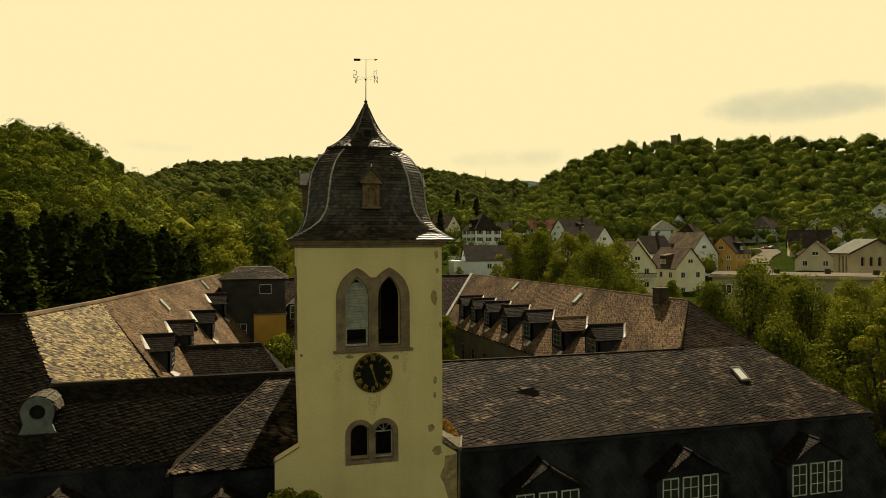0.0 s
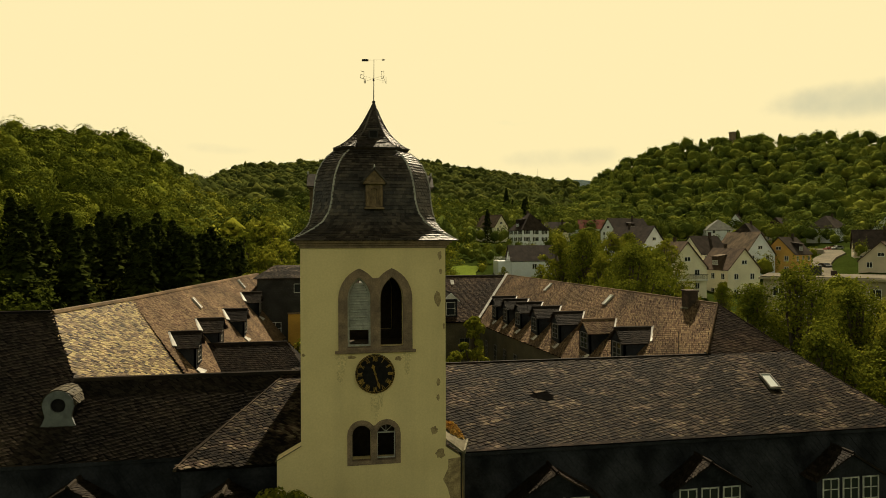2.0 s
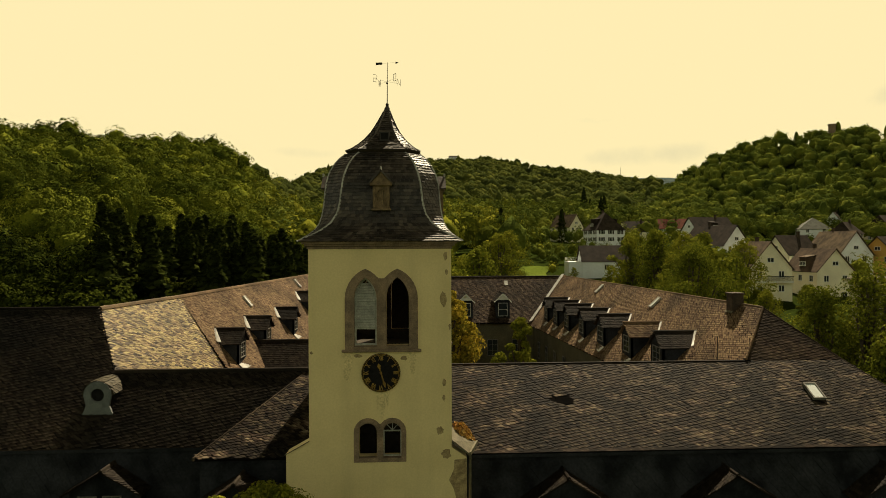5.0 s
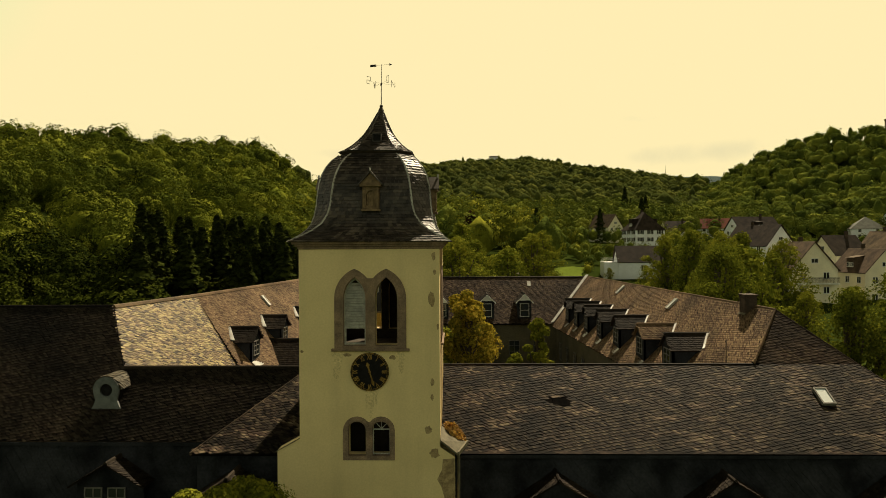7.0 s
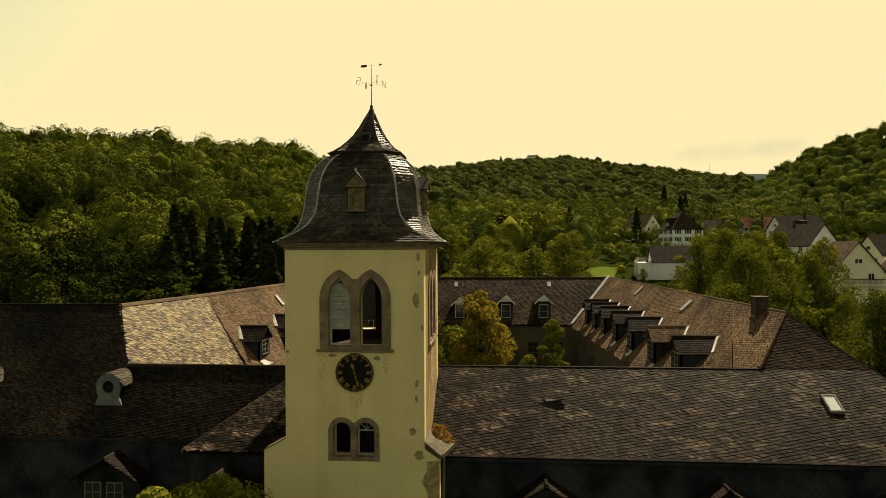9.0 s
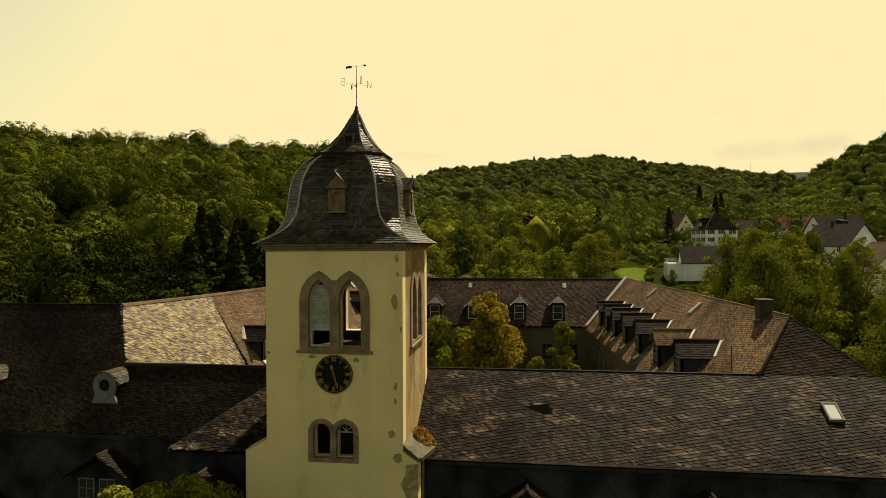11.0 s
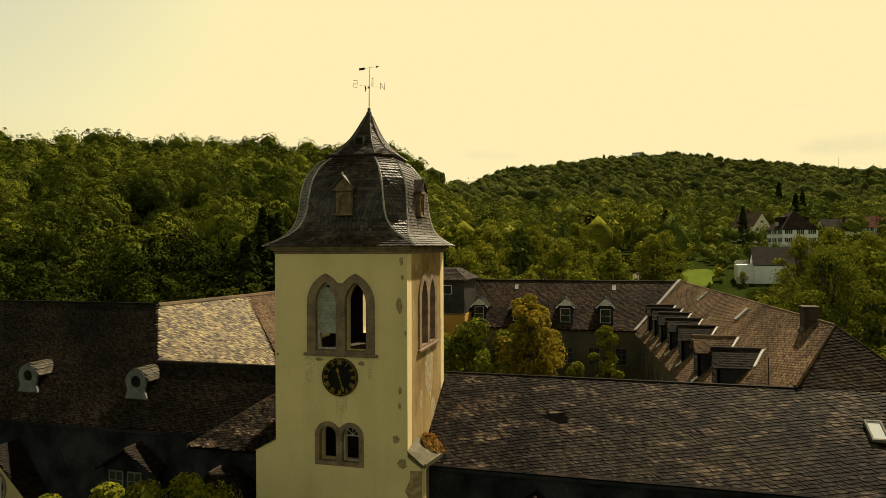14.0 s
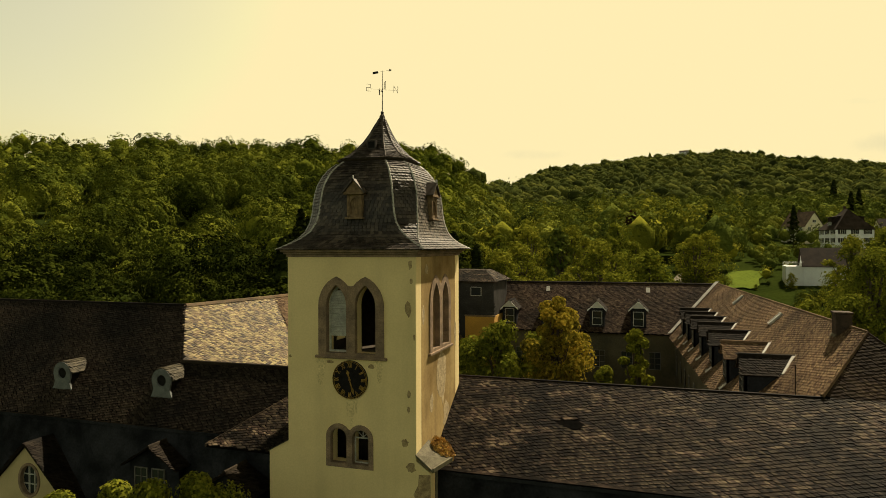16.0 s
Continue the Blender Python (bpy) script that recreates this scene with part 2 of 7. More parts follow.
WOOD = material("grey_wood", (0.25, 0.175, 0.10), (0.13, 0.09, 0.055), rough=0.85, scale=5, fine=30)
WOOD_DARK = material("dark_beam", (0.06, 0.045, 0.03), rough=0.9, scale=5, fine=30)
SHUTTER = material("weathered_white_paint", (0.55, 0.55, 0.5), (0.36, 0.36, 0.33), rough=0.75, scale=4, fine=30)
WHITE_PAINT = material("white_paint", (0.62, 0.61, 0.57), (0.42, 0.41, 0.38), rough=0.6, scale=3, fine=30)
GOLD = material("aged_gilding", (0.42, 0.27, 0.06), (0.2, 0.12, 0.03), rough=0.55, metal=0.5, scale=6, fine=40)
DIAL = material("dial_and_opening_black", (0.018, 0.017, 0.018), (0.01, 0.01, 0.01), rough=0.9, scale=4, fine=30, spec=0.08)
IRON = material("wrought_iron", (0.03, 0.028, 0.026), (0.02, 0.02, 0.02), rough=0.6, metal=0.6, scale=6, fine=30)
BLUE_WOOD = material("pale_blue_zinc", (0.17, 0.185, 0.19), (0.11, 0.12, 0.125), rough=0.7, scale=3, fine=30)
BRICK_DARK = material("dark_brick", (0.075, 0.05, 0.036), (0.035, 0.026, 0.02), rough=0.9, scale=4, fine=20, bump=0.5)
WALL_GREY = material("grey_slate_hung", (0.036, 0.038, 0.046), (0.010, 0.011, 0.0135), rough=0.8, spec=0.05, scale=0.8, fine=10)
WALL_HUNG = material("grey_slate_cladding", (0.105, 0.10, 0.095), (0.055, 0.053, 0.052), rough=0.7, spec=0.1, scale=0.8, fine=10, vary=0.5)
WALL_COURT = material("courtyard_render", (0.13, 0.112, 0.07), (0.075, 0.066, 0.043), rough=0.9, scale=0.6, fine=12)
ORANGE_WALL = material("orange_render", (0.58, 0.33, 0.06), (0.45, 0.25, 0.05), rough=0.9, scale=0.8, fine=14)
# ochre render dimmed, the bay's shadow put into its colour
OCHRE_SHADED = material("shade_dimmed_ochre_render", (0.56, 0.46, 0.27), (0.44, 0.36, 0.2), rough=0.92, scale=0.6, fine=14, spec=0.1, grain=0.12)
GLASS = glass_material("window_glass")
# pale pane colour carries the sky's reflection
GLASS_SKY = glass_material("pale_sky_reflection_pane", (0.66, 0.70, 0.70))
GRASS = material("meadow", (0.036, 0.05, 0.010), (0.02, 0.03, 0.006), rough=0.95, scale=0.05, fine=1.2, spec=0.0, bump=0.5)
LAWN = material("mown_lawn", (0.125, 0.165, 0.026), (0.09, 0.125, 0.022), rough=0.95, scale=0.1, fine=2, spec=0.0)
PAVING = material("courtyard_paving", (0.16, 0.15, 0.13), (0.1, 0.09, 0.08), rough=0.9, scale=0.4, fine=4, spec=0.0)
ROAD = material("asphalt", (0.2, 0.18, 0.14), (0.13, 0.12, 0.1), rough=0.9, scale=0.2, fine=4, spec=0.0)
BARK = material("bark", (0.10, 0.08, 0.06), (0.05, 0.04, 0.03), rough=0.95, scale=2, fine=12, bump=0.6)
LEAF_GREEN = leaf_material("green_leaves", (0.115, 0.135, 0.016), (0.25, 0.255, 0.028), (0.024, 0.034, 0.006), glow=0.22, mixed=0.3)
LEAF_YELLOW = leaf_material("yellowing_leaves", (0.24, 0.20, 0.024), (0.44, 0.32, 0.04), (0.08, 0.075, 0.012), glow=0.5)
LEAF_BRIGHT = leaf_material("fresh_leaves", (0.145, 0.16, 0.018), (0.29, 0.28, 0.032), (0.038, 0.050, 0.009), glow=0.26, mixed=0.3)
LEAF_DARK = leaf_material("conifer_needles", (0.022, 0.030, 0.008), (0.05, 0.062, 0.012), (0.008, 0.012, 0.004), glow=0.1)
LEAF_RED = leaf_material("copper_leaves", (0.05, 0.030, 0.016), (0.085, 0.045, 0.02), (0.024, 0.014, 0.009))
LEAF_WOOD = leaf_material("woodland_leaves", (0.092, 0.118, 0.022), (0.20, 0.215, 0.034), (0.030, 0.044, 0.011), glow=0.1, scale=0.06, relief=0.9, mixed=0.2)
# distance haze mixed into the leaf colours
LEAF_WOOD_HAZED = leaf_material("haze_greyed_leaves", (0.066, 0.080, 0.020), (0.115, 0.124, 0.028), (0.034, 0.044, 0.014), glow=0.2, scale=0.02, relief=0.9)
LEAF_VALLEY = leaf_material("valley_leaves", (0.115, 0.128, 0.016), (0.26, 0.255, 0.030), (0.030, 0.040, 0.008), glow=0.12, scale=0.08, relief=0.6, mixed=0.15)
LEAF_NEAR = leaf_material("dense_green_leaves", (0.070, 0.090, 0.012), (0.195, 0.212, 0.024), (0.014, 0.020, 0.004), glow=0.06, scale=0.08, relief=0.9, mixed=0.15)
# leaf colours darkened, putting shade on the hillside's foot
LEAF_SHADE = leaf_material("shade_darkened_leaves", (0.024, 0.033, 0.005), (0.058, 0.070, 0.009), (0.006, 0.010, 0.003), glow=0.05, scale=0.06, relief=0.9, mixed=0.2)
# brighter white that paints the sun on the north dormers' gables and edges
PAINT_SUNLIT = material("sunlit_white_paint", (0.82, 0.82, 0.8), (0.7, 0.7, 0.68), rough=0.6, scale=3, fine=30, grain=0.1)
FRAME_DULL = material("grey_window_frame", (0.2, 0.19, 0.17), (0.12, 0.11, 0.1), rough=0.7, scale=3, fine=30)

# ---- building tools ----
from mathutils.geometry import tessellate_polygon

rng = np.random.default_rng(7)


def link(name, me, mat, parent=None, label=""):
    ob = new(name, me)
    if mat and not me.materials:
        me.materials.append(mat)
    if parent:
        ob.parent = parent
    if label:
        ob["label"] = label
    return ob


def part(name, bm, mat, parent=None, label="", smooth=False):
    """Links a bmesh as one mesh object, under a thing or a part."""
    bmesh.ops.recalc_face_normals(bm, faces=bm.faces)
    me = bpy.data.meshes.new(name)
    bm.to_mesh(me)
    bm.free()
    if smooth:
        me.shade_smooth()
    return link(name, me, mat, parent, label)


def raw(name, verts, faces, mat, parent=None, label=""):
    me = bpy.data.meshes.new(name)
    me.from_pydata(verts, [], faces)
    me.update()
    return link(name, me, mat, parent, label)


def empty(name, at=(0, 0, 0), rz=0.0):
    ob = new(name)
    ob.matrix_basis = pose(*at, 0, 0, rz)
    return ob


def add_box(bm, x0, x1, y0, y1, z0, z1, bevel=0.0):
    v = [bm.verts.new((x, y, z)) for z in (z0, z1) for x, y in ((x0, y0), (x1, y0), (x1, y1), (x0, y1))]
    fs = [bm.faces.new([v[i] for i in q]) for q in ((3, 2, 1, 0), (4, 5, 6, 7), (0, 1, 5, 4), (1, 2, 6, 5), (2, 3, 7, 6), (3, 0, 4, 7))]
    if bevel:
        es = list({e for f in fs for e in f.edges})
        bmesh.ops.bevel(bm, geom=es, offset=bevel, segments=1, affect="EDGES")
    return bm


def box(x0, x1, y0, y1, z0, z1, bevel=0.0):
    return add_box(bmesh.new(), x0, x1, y0, y1, z0, z1, bevel)


def slab(pts, thick, bm=None, way=None):
    """A flat polygon given depth against its normal (or along way)."""
    bm = bm or bmesh.new()
    pts = [Vector(p) for p in pts]
    n = Vector((0, 0, 0))
    for i in range(len(pts)):
        n += pts[i].cross(pts[(i + 1) % len(pts)])
    n.normalize()
    if n.z < -0.02:
        n, pts = -n, pts[::-1]
    d = (Vector(way) if way else -n) * thick
    a, b = [bm.verts.new(p) for p in pts], [bm.verts.new(p + d) for p in pts]
    bm.faces.new(a)
    bm.faces.new(list(reversed(b)))
    for i in range(len(pts)):
        j = (i + 1) % len(pts)
        bm.faces.new((a[i], b[i], b[j], a[j]))
    return bm


def holed(outline, holes, to3d, depth, bm=None):
    """A wall: an outline with openings through it. to3d maps (u, v, w) to the world; the wall spans w = 0 to depth."""
    bm = bm or bmesh.new()
    loops = [list(outline)] + [list(h) for h in holes]
    flat = [p for lp in loops for p in lp]
    tris = tessellate_polygon([[Vector((u, v, 0)) for u, v in lp] for lp in loops])
    layers = [[bm.verts.new(to3d(u, v, w)) for u, v in flat] for w in (0.0, depth)]
    for t in tris:
        for ly in layers:
            try:
                bm.faces.new([ly[i] for i in t])
            except ValueError:
                pass
    k = 0
    for lp in loops:
        for i in range(len(lp)):
            a, b = k + i, k + (i + 1) % len(lp)
            bm.faces.new((layers[0][a], layers[0][b], layers[1][b], layers[1][a]))
        k += len(lp)
    return bm


def bar(p, q, r, bm=None, sides=6, r2=None):
    """A round bar from p to q."""
    bm = bm or bmesh.new()
    p, q = Vector(p), Vector(q)
    d = (q - p).normalized()
    a = d.orthogonal().normalized()
    b = d.cross(a)
    rings = []
    for c, rr in ((p, r), (q, r if r2 is None else r2)):
        rings.append([bm.verts.new(c + (a * math.cos(k * math.tau / sides) + b * math.sin(k * math.tau / sides)) * rr) for k in range(sides)])
    for k in range(sides):
        j = (k + 1) % sides
        bm.faces.new((rings[0][k], rings[0][j], rings[1][j], rings[1][k]))
    bm.faces.new(list(reversed(rings[0])))
    bm.faces.new(rings[1])
    return bm


# one slate: a thin plate, its lower edge cut to a blunt point
SL_F = [(0, 1, 2, 3, 4, 5), (1, 0, 6, 7), (2, 1, 7, 8), (0, 5, 9, 6), (5, 4, 10, 9)]


SHEAR = -0.75


def slate_mesh_data(w, h, jitter):
    """Corners of one skewed slate in its own plane (u, v, height): 6 on the face, 5 on the lower edges beneath."""
    hw = w / 2
    up = 0.027
    face = [(0, -h * 0.54, up), (hw * 0.6, -h * 0.52, up), (hw * 0.9, -h * 0.33, up * 0.9), (hw * 0.9, h * 0.62, 0.006), (-hw * 0.9, h * 0.62, 0.006), (-hw * 0.9, -h * 0.49, up)]
    low = [(face[0][0], face[0][1], -0.01), (face[1][0], face[1][1], -0.01), (face[2][0], face[2][1], -0.01), (face[5][0], face[5][1], -0.01), (face[4][0], face[4][1], -0.01)]
    a = np.array(face + low)
    a[:, 0] += SHEAR * a[:, 1]
    a[:, :2] += rng.normal(0, jitter, (11, 2)) * 0.5
    return a


def inside(poly, u, v):
    """Which of the points (u, v) lie in the polygon."""
    ok = np.zeros(len(u), bool)
    n = len(poly)
    for i in range(n):
        (x0, y0), (x1, y1) = poly[i], poly[(i + 1) % n]
        c = ((y0 > v) != (y1 > v))
        with np.errstate(divide="ignore", invalid="ignore"):
            ok ^= c & (u < (x1 - x0) * (v - y0) / (y1 - y0) + x0)
    return ok


def slates(pts, mat, parent, w=0.148, h=0.165, singles=0, jitter=0.012, label="", near=None, holes=(), lean=13.0):
    """Lays slates in staggered courses on a flat roof polygon (corners counter-clockwise seen from outside). The slates nearest to the point
    near become pieces of their own, the rest one joined part."""
    pts = [Vector(p) for p in pts]
    n = Vector((0, 0, 0))
    for i in range(len(pts)):
        n += pts[i].cross(pts[(i + 1) % len(pts)])
    n.normalize()
    if n.z < 0:
        n = -n
    u = Vector((0, 0, 1)).cross(n).normalized()
    v = n.cross(u)
    o = pts[0]
    poly = [((p - o).dot(u), (p - o).dot(v)) for p in pts]
    ca, sa = math.cos(radians(lean)), math.sin(radians(lean))
    turned = [(a * ca + b * sa, -a * sa + b * ca) for a, b in poly]
    us, vs = [a for a, _ in turned], [b for _, b in turned]
    cu, cv = [], []
    row = 0
    y = min(vs) + h * 0.3
    while y < max(vs) + h * 0.2:
        xs = np.arange(min(us) - w + (SHEAR * h * row) % w, max(us) + w, w)
        xs = xs + rng.normal(0, 0.016, len(xs)) + rng.normal(0, 0.02)
        cu.append(xs)
        cv.append(np.full(len(xs), y) + rng.normal(0, 0.008, len(xs)) + 0.035 * np.sin(xs * 0.7 + row * 0.13))
        y += h
        row += 1
    cu, cv = np.concatenate(cu), np.concatenate(cv)
    cu, cv = cu * ca - cv * sa, cu * sa + cv * ca
    ok = inside(poly, cu, cv)
    for hu, hv, hr in holes:
        ok &= (np.hypot(cu - hu, cv - hv) > hr)
    cu, cv = cu[ok], cv[ok]
    U, V, N, O = (np.array(a) for a in (u, v, n, o))
    cen = O + cu[:, None] * U + cv[:, None] * V
    order = np.arange(len(cu))
    if singles:
        d = np.linalg.norm(cen - np.array(near), axis=1)
        order = np.argsort(d)
    shapes = [slate_mesh_data(w, h, jitter) for _ in range(6)]
    for sh in shapes:
        sh[:, 0], sh[:, 1] = sh[:, 0] * ca - sh[:, 1] * sa, sh[:, 0] * sa + sh[:, 1] * ca
    if singles:
        meshes = []
        for s in shapes:
            me = bpy.data.meshes.new("slate")
            me.from_pydata([tuple(p) for p in s], [], SL_F)
            me.materials.append(mat)
            meshes.append(me)
        for k in order[:singles]:
            ob = link("slate", meshes[k % 6], mat, parent)
            tilt = Matrix((( *u, ), (*v,), (*n,))).transposed().to_4x4()
            ob.matrix_basis = Matrix.Translation(cen[k]) @ tilt @ pose(0, 0, 0, 0, 0, float(rng.normal(0, 1.2)))
    rest = order[singles:]
    if len(rest):
        base = np.stack(shapes)[rest % 6]
        base = base + np.concatenate([np.zeros((len(rest), 1, 2)), rng.uniform(0, 0.010, (len(rest), 1, 1))], axis=2)
        P = cen[rest][:, None, :] + base[..., :1] * U + base[..., 1:2] * V + base[..., 2:] * N
        verts = P.reshape(-1, 3)
        faces = [tuple(i + 11 * k for i in f) for k in range(len(rest)) for f in SL_F]
        ob = raw("slate_covering", [tuple(p) for p in verts], faces, mat, parent, label)
        ob["kind"] = "stuff"
    return u, v, n, o


def ridge_cap(p, q, parent, mat, width=0.32, name="ridge_cap", rise=0.05):
    """A low folded strip along a ridge or hip."""
    p, q = Vector(p), Vector(q)
    d = (q - p).normalized()
    s = d.cross(Vector((0, 0, 1))).normalized() * width / 2
    up = Vector((0, 0, rise))
    lo = Vector((0, 0, -0.10))
    bm = bmesh.new()
    secs = []
    for c in (p, q):
        secs.append([bm.verts.new(c + o) for o in (s + lo, s * 0.55 + up * 0.7, up * 1.4, -s * 0.55 + up * 0.7, -s + lo)])
    for i in range(4):
        bm.faces.new((secs[0][i], secs[1][i], secs[1][i + 1], secs[0][i + 1]))
    bm.faces.new(secs[0])
    bm.faces.new(list(reversed(secs[1])))
    return part(name, bm, mat, parent)

# ---- ground and hills ----
# crest of the hills all round: bearing (0 ahead, right positive), height angle of the wooded skyline, distance
CREST = [(-180, 3.0, 500), (-110, 5.5, 400), (-75, 7.6, 330), (-53, 8.0, 340), (-47, 8.1, 350), (-41, 8.9, 360), (-32, 9.25, 370), (-26, 9.4, 380), (-20, 9.3, 390),
         (-17.5, 9.1, 400), (-15, 7.6, 420), (-12.8, 5.4, 600), (-11, 5.6, 900), (-8, 6.75, 1150), (-4, 7.15, 1250), (0, 7.5, 1300), (6, 7.75, 1300), (11, 6.9, 1250), (16, 6.2, 1200),
         (19, 5.5, 1050), (21, 5.3, 800), (24, 6.7, 720), (28, 8.4, 660), (34, 8.75, 640), (39, 8.4, 640), (49, 7.8, 640), (75, 6.5, 600), (110, 5.0, 500), (180, 3.0, 500)]
EYE_AT = (8.5, 0.0, 19.25)


def crest(bearing):
    a = [c[0] for c in CREST]
    return float(np.interp(bearing, a, [c[1] for c in CREST])), float(np.interp(bearing, a, [c[2] for c in CREST]))


def valley(bearing, r):
    """The valley floor with the town's slope, before the hills rise."""
    town = float(np.interp(r, [0, 85, 130, 165, 225, 320, 2000], [0, 0, 5.0, 9.5, 16.5, 22, 30]))
    dip = float(np.interp(r, [0, 85, 130, 165, 205, 250, 300, 340, 390, 2000], [0, 0, 4.0, 6.5, 9.5, 14, 17, 20, 23, 30]))
    side = float(np.interp(bearing, [26, 31, 38, 42], [0, 1, 1, 0.25]))
    town = town * (1 - side) + dip * side
    wood = float(np.interp(r, [0, 60, 120, 200, 2000], [0, 0, 4, 12, 20]))
    k = float(np.clip((bearing + 16) / 14, 0, 1))
    return wood * (1 - k) + town * k


def ground_z(x, y):
    dx, dy = x - EYE_AT[0], y - EYE_AT[1]
    r = math.hypot(dx, dy)
    b = math.degrees(math.atan2(dx, dy))
    e, rc = crest(b)
    top = EYE_AT[2] + rc * math.tan(radians(e)) - 9.0
    start = np.interp(b, [-180, -30, -16, -8, 14, 19, 27, 180], [60, 70, 90, 230, 270, 310, 390, 390])
    s = min(max((r - start) / (rc - start), 0), 1)
    s = s ** 1.5 if b < -14 else s ** 1.3
    base = valley(b, r)
    z = base + (top - base) * s
    if r > rc:
        z = top - (r - rc) * 0.05
    bump = 3.5 * noise.noise((x * 0.012, y * 0.012, 1.3)) * min(max((r - 120) / 200, 0), 1)
    return max(z + bump, -8.0)


def make_ground():
    rad = [0, 20, 45, 70] + [70 * 1.09 ** k for k in range(1, 43)] + [3600, 4600]
    bear = list(np.arange(-180, -60, 10)) + list(np.arange(-60, 60, 1.25)) + list(np.arange(60, 180, 10))
    vs, fs = [], []
    for r in rad:
        for b in bear:
            x, y = EYE_AT[0] + r * math.sin(radians(b)), EYE_AT[1] + r * math.cos(radians(b))
            vs.append((x, y, ground_z(x, y) - (0.0 if r > 60 else 0.0)))
    nb = len(bear)
    for i in range(len(rad) - 1):
        for j in range(nb):
            k = (j + 1) % nb
            fs.append((i * nb + j, i * nb + k, (i + 1) * nb + k, (i + 1) * nb + j))
    g = raw("ground", vs, fs, GRASS)
    g.data.shade_smooth()
    tagged(g, "grassy valley floor rising into wooded hills", "ground", kind="structure")


make_ground()


def far_ridge():
    """The last faint ridge, seen in the gap between two hills."""
    vs, fs = [], []
    k = 0
    for b in np.arange(8, 32, 0.5):
        r = 3300
        e = 5.75 - 0.05 * abs(b - 19) + 0.06 * math.sin(b * 2.1) + 0.03 * math.sin(b * 7)
        x, y = EYE_AT[0] + r * math.sin(radians(b)), EYE_AT[1] + r * math.cos(radians(b))
        z = EYE_AT[2] + r * math.tan(radians(e))
        d = Vector((x, y, 0)).normalized() * 900
        vs += [(x - d.x, y - d.y, -60), (x, y, z), (x + d.x, y + d.y, -60)]
        if k:
            fs += [(3 * k - 3, 3 * k, 3 * k + 1, 3 * k - 2), (3 * k - 2, 3 * k + 1, 3 * k + 2, 3 * k - 1)]
        k += 1
    tagged(raw("backdrop", vs, fs, FAR_HILL), "faint blue wooded ridge in the distance", "hill", kind="structure")


# the ridge's blue-grey is haze painted into its base colour
FAR_HILL = material("hazy_far_hill", (0.10, 0.13, 0.13), (0.08, 0.11, 0.11), rough=1.0, scale=0.004, fine=0.05, spec=0.0)
far_ridge()

# ---- the monastery's ranges ----


def roof_plane(parent, pts, mat, label="", singles=0, near=None, w=0.148, h=0.165, holes=(), name="roof", laid=None):
    """One slope: a boarded slab with slates laid on it."""
    r = part(name, slab(pts, 0.14), UNDERLAY, parent, label)
    slates(laid or pts, mat, r, w=w, h=h, singles=singles, near=near, holes=holes)
    return r


RIDGE_E = lambda y: 25.6 - 0.0664 * (y - 33.9)
COURT_Z = lambda x, y: 15.75 - 0.95 * (RIDGE_E(y) - x)
K_STEEP = (16.1 - 10.4) / (33.35 - 28.2)
STEEP_Y = lambda z: 28.2 + (z - 10.4) / K_STEEP
K_FRONT = 2.87 / 4.7
FRONT_Z = lambda y: 10.4 + (y - 26.7) * K_FRONT
RIDGE_W = lambda y: -8.65 + 0.113 * (y - 40.7)
WEST_Z = lambda x, y: 16.1 - 1.2 * (x - RIDGE_W(y))

# front range, east of the tower
front = tagged(empty("monastery_wing"), "long monastery front range with weathered grey-brown slate mansard roof", "building")
FR = [(7.85, 26.7, 10.4), (31.4, 26.7, 10.4), (28.4, 31.4, 13.27), (7.85, 31.4, 13.27)]
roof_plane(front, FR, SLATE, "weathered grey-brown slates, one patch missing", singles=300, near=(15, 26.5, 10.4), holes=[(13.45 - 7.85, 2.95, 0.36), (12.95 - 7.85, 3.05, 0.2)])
roof_plane(front, [(23.3, 31.4, 13.27), (28.4, 31.4, 13.27), (25.6, 33.9, 15.72)], SLATE_NORTH, "dark slated hip")
part("roof", slab([(28.4, 31.4, 13.27), (31.4, 26.7, 10.4), (31.0, 40, 10.4), (25.6, 33.9, 15.72)], 0.14), SLATE_NORTH, front)
part("roof", slab([(7.85, 31.4, 13.27), (23.3, 31.4, 13.27), (22.0, 35.6, 10.6), (7.85, 35.6, 10.6)], 0.14), SLATE_DARK, front)
ridge_cap((2.0, 31.4, 13.29), (23.3, 31.4, 13.29), front, SLATE, 0.2, rise=0.03)
part("eaves_course", slab([(7.85, 26.60, FRONT_Z(26.60) + 0.03), (31.42, 26.60, FRONT_Z(26.60) + 0.03), (31.36, 26.72, FRONT_Z(26.72) + 0.03), (7.85, 26.72, FRONT_Z(26.72) + 0.03)], 0.03), SLATE, front)
ridge_cap((25.6, 33.9, 15.74), (28.4, 31.4, 13.29), front, SLATE_NORTH, 0.12, "hip_cap", 0.02)
ridge_cap((28.4, 31.4, 13.29), (31.4, 26.7, 10.42), front, SLATE_NORTH, 0.12, "hip_cap", 0.02)
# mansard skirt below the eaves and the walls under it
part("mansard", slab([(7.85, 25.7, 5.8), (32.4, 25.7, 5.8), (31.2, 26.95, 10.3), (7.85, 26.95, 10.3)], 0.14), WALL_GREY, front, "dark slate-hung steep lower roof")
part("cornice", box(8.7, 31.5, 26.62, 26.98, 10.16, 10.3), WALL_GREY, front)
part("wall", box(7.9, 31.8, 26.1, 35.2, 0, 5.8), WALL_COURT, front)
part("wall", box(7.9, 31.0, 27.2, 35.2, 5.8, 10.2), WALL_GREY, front)
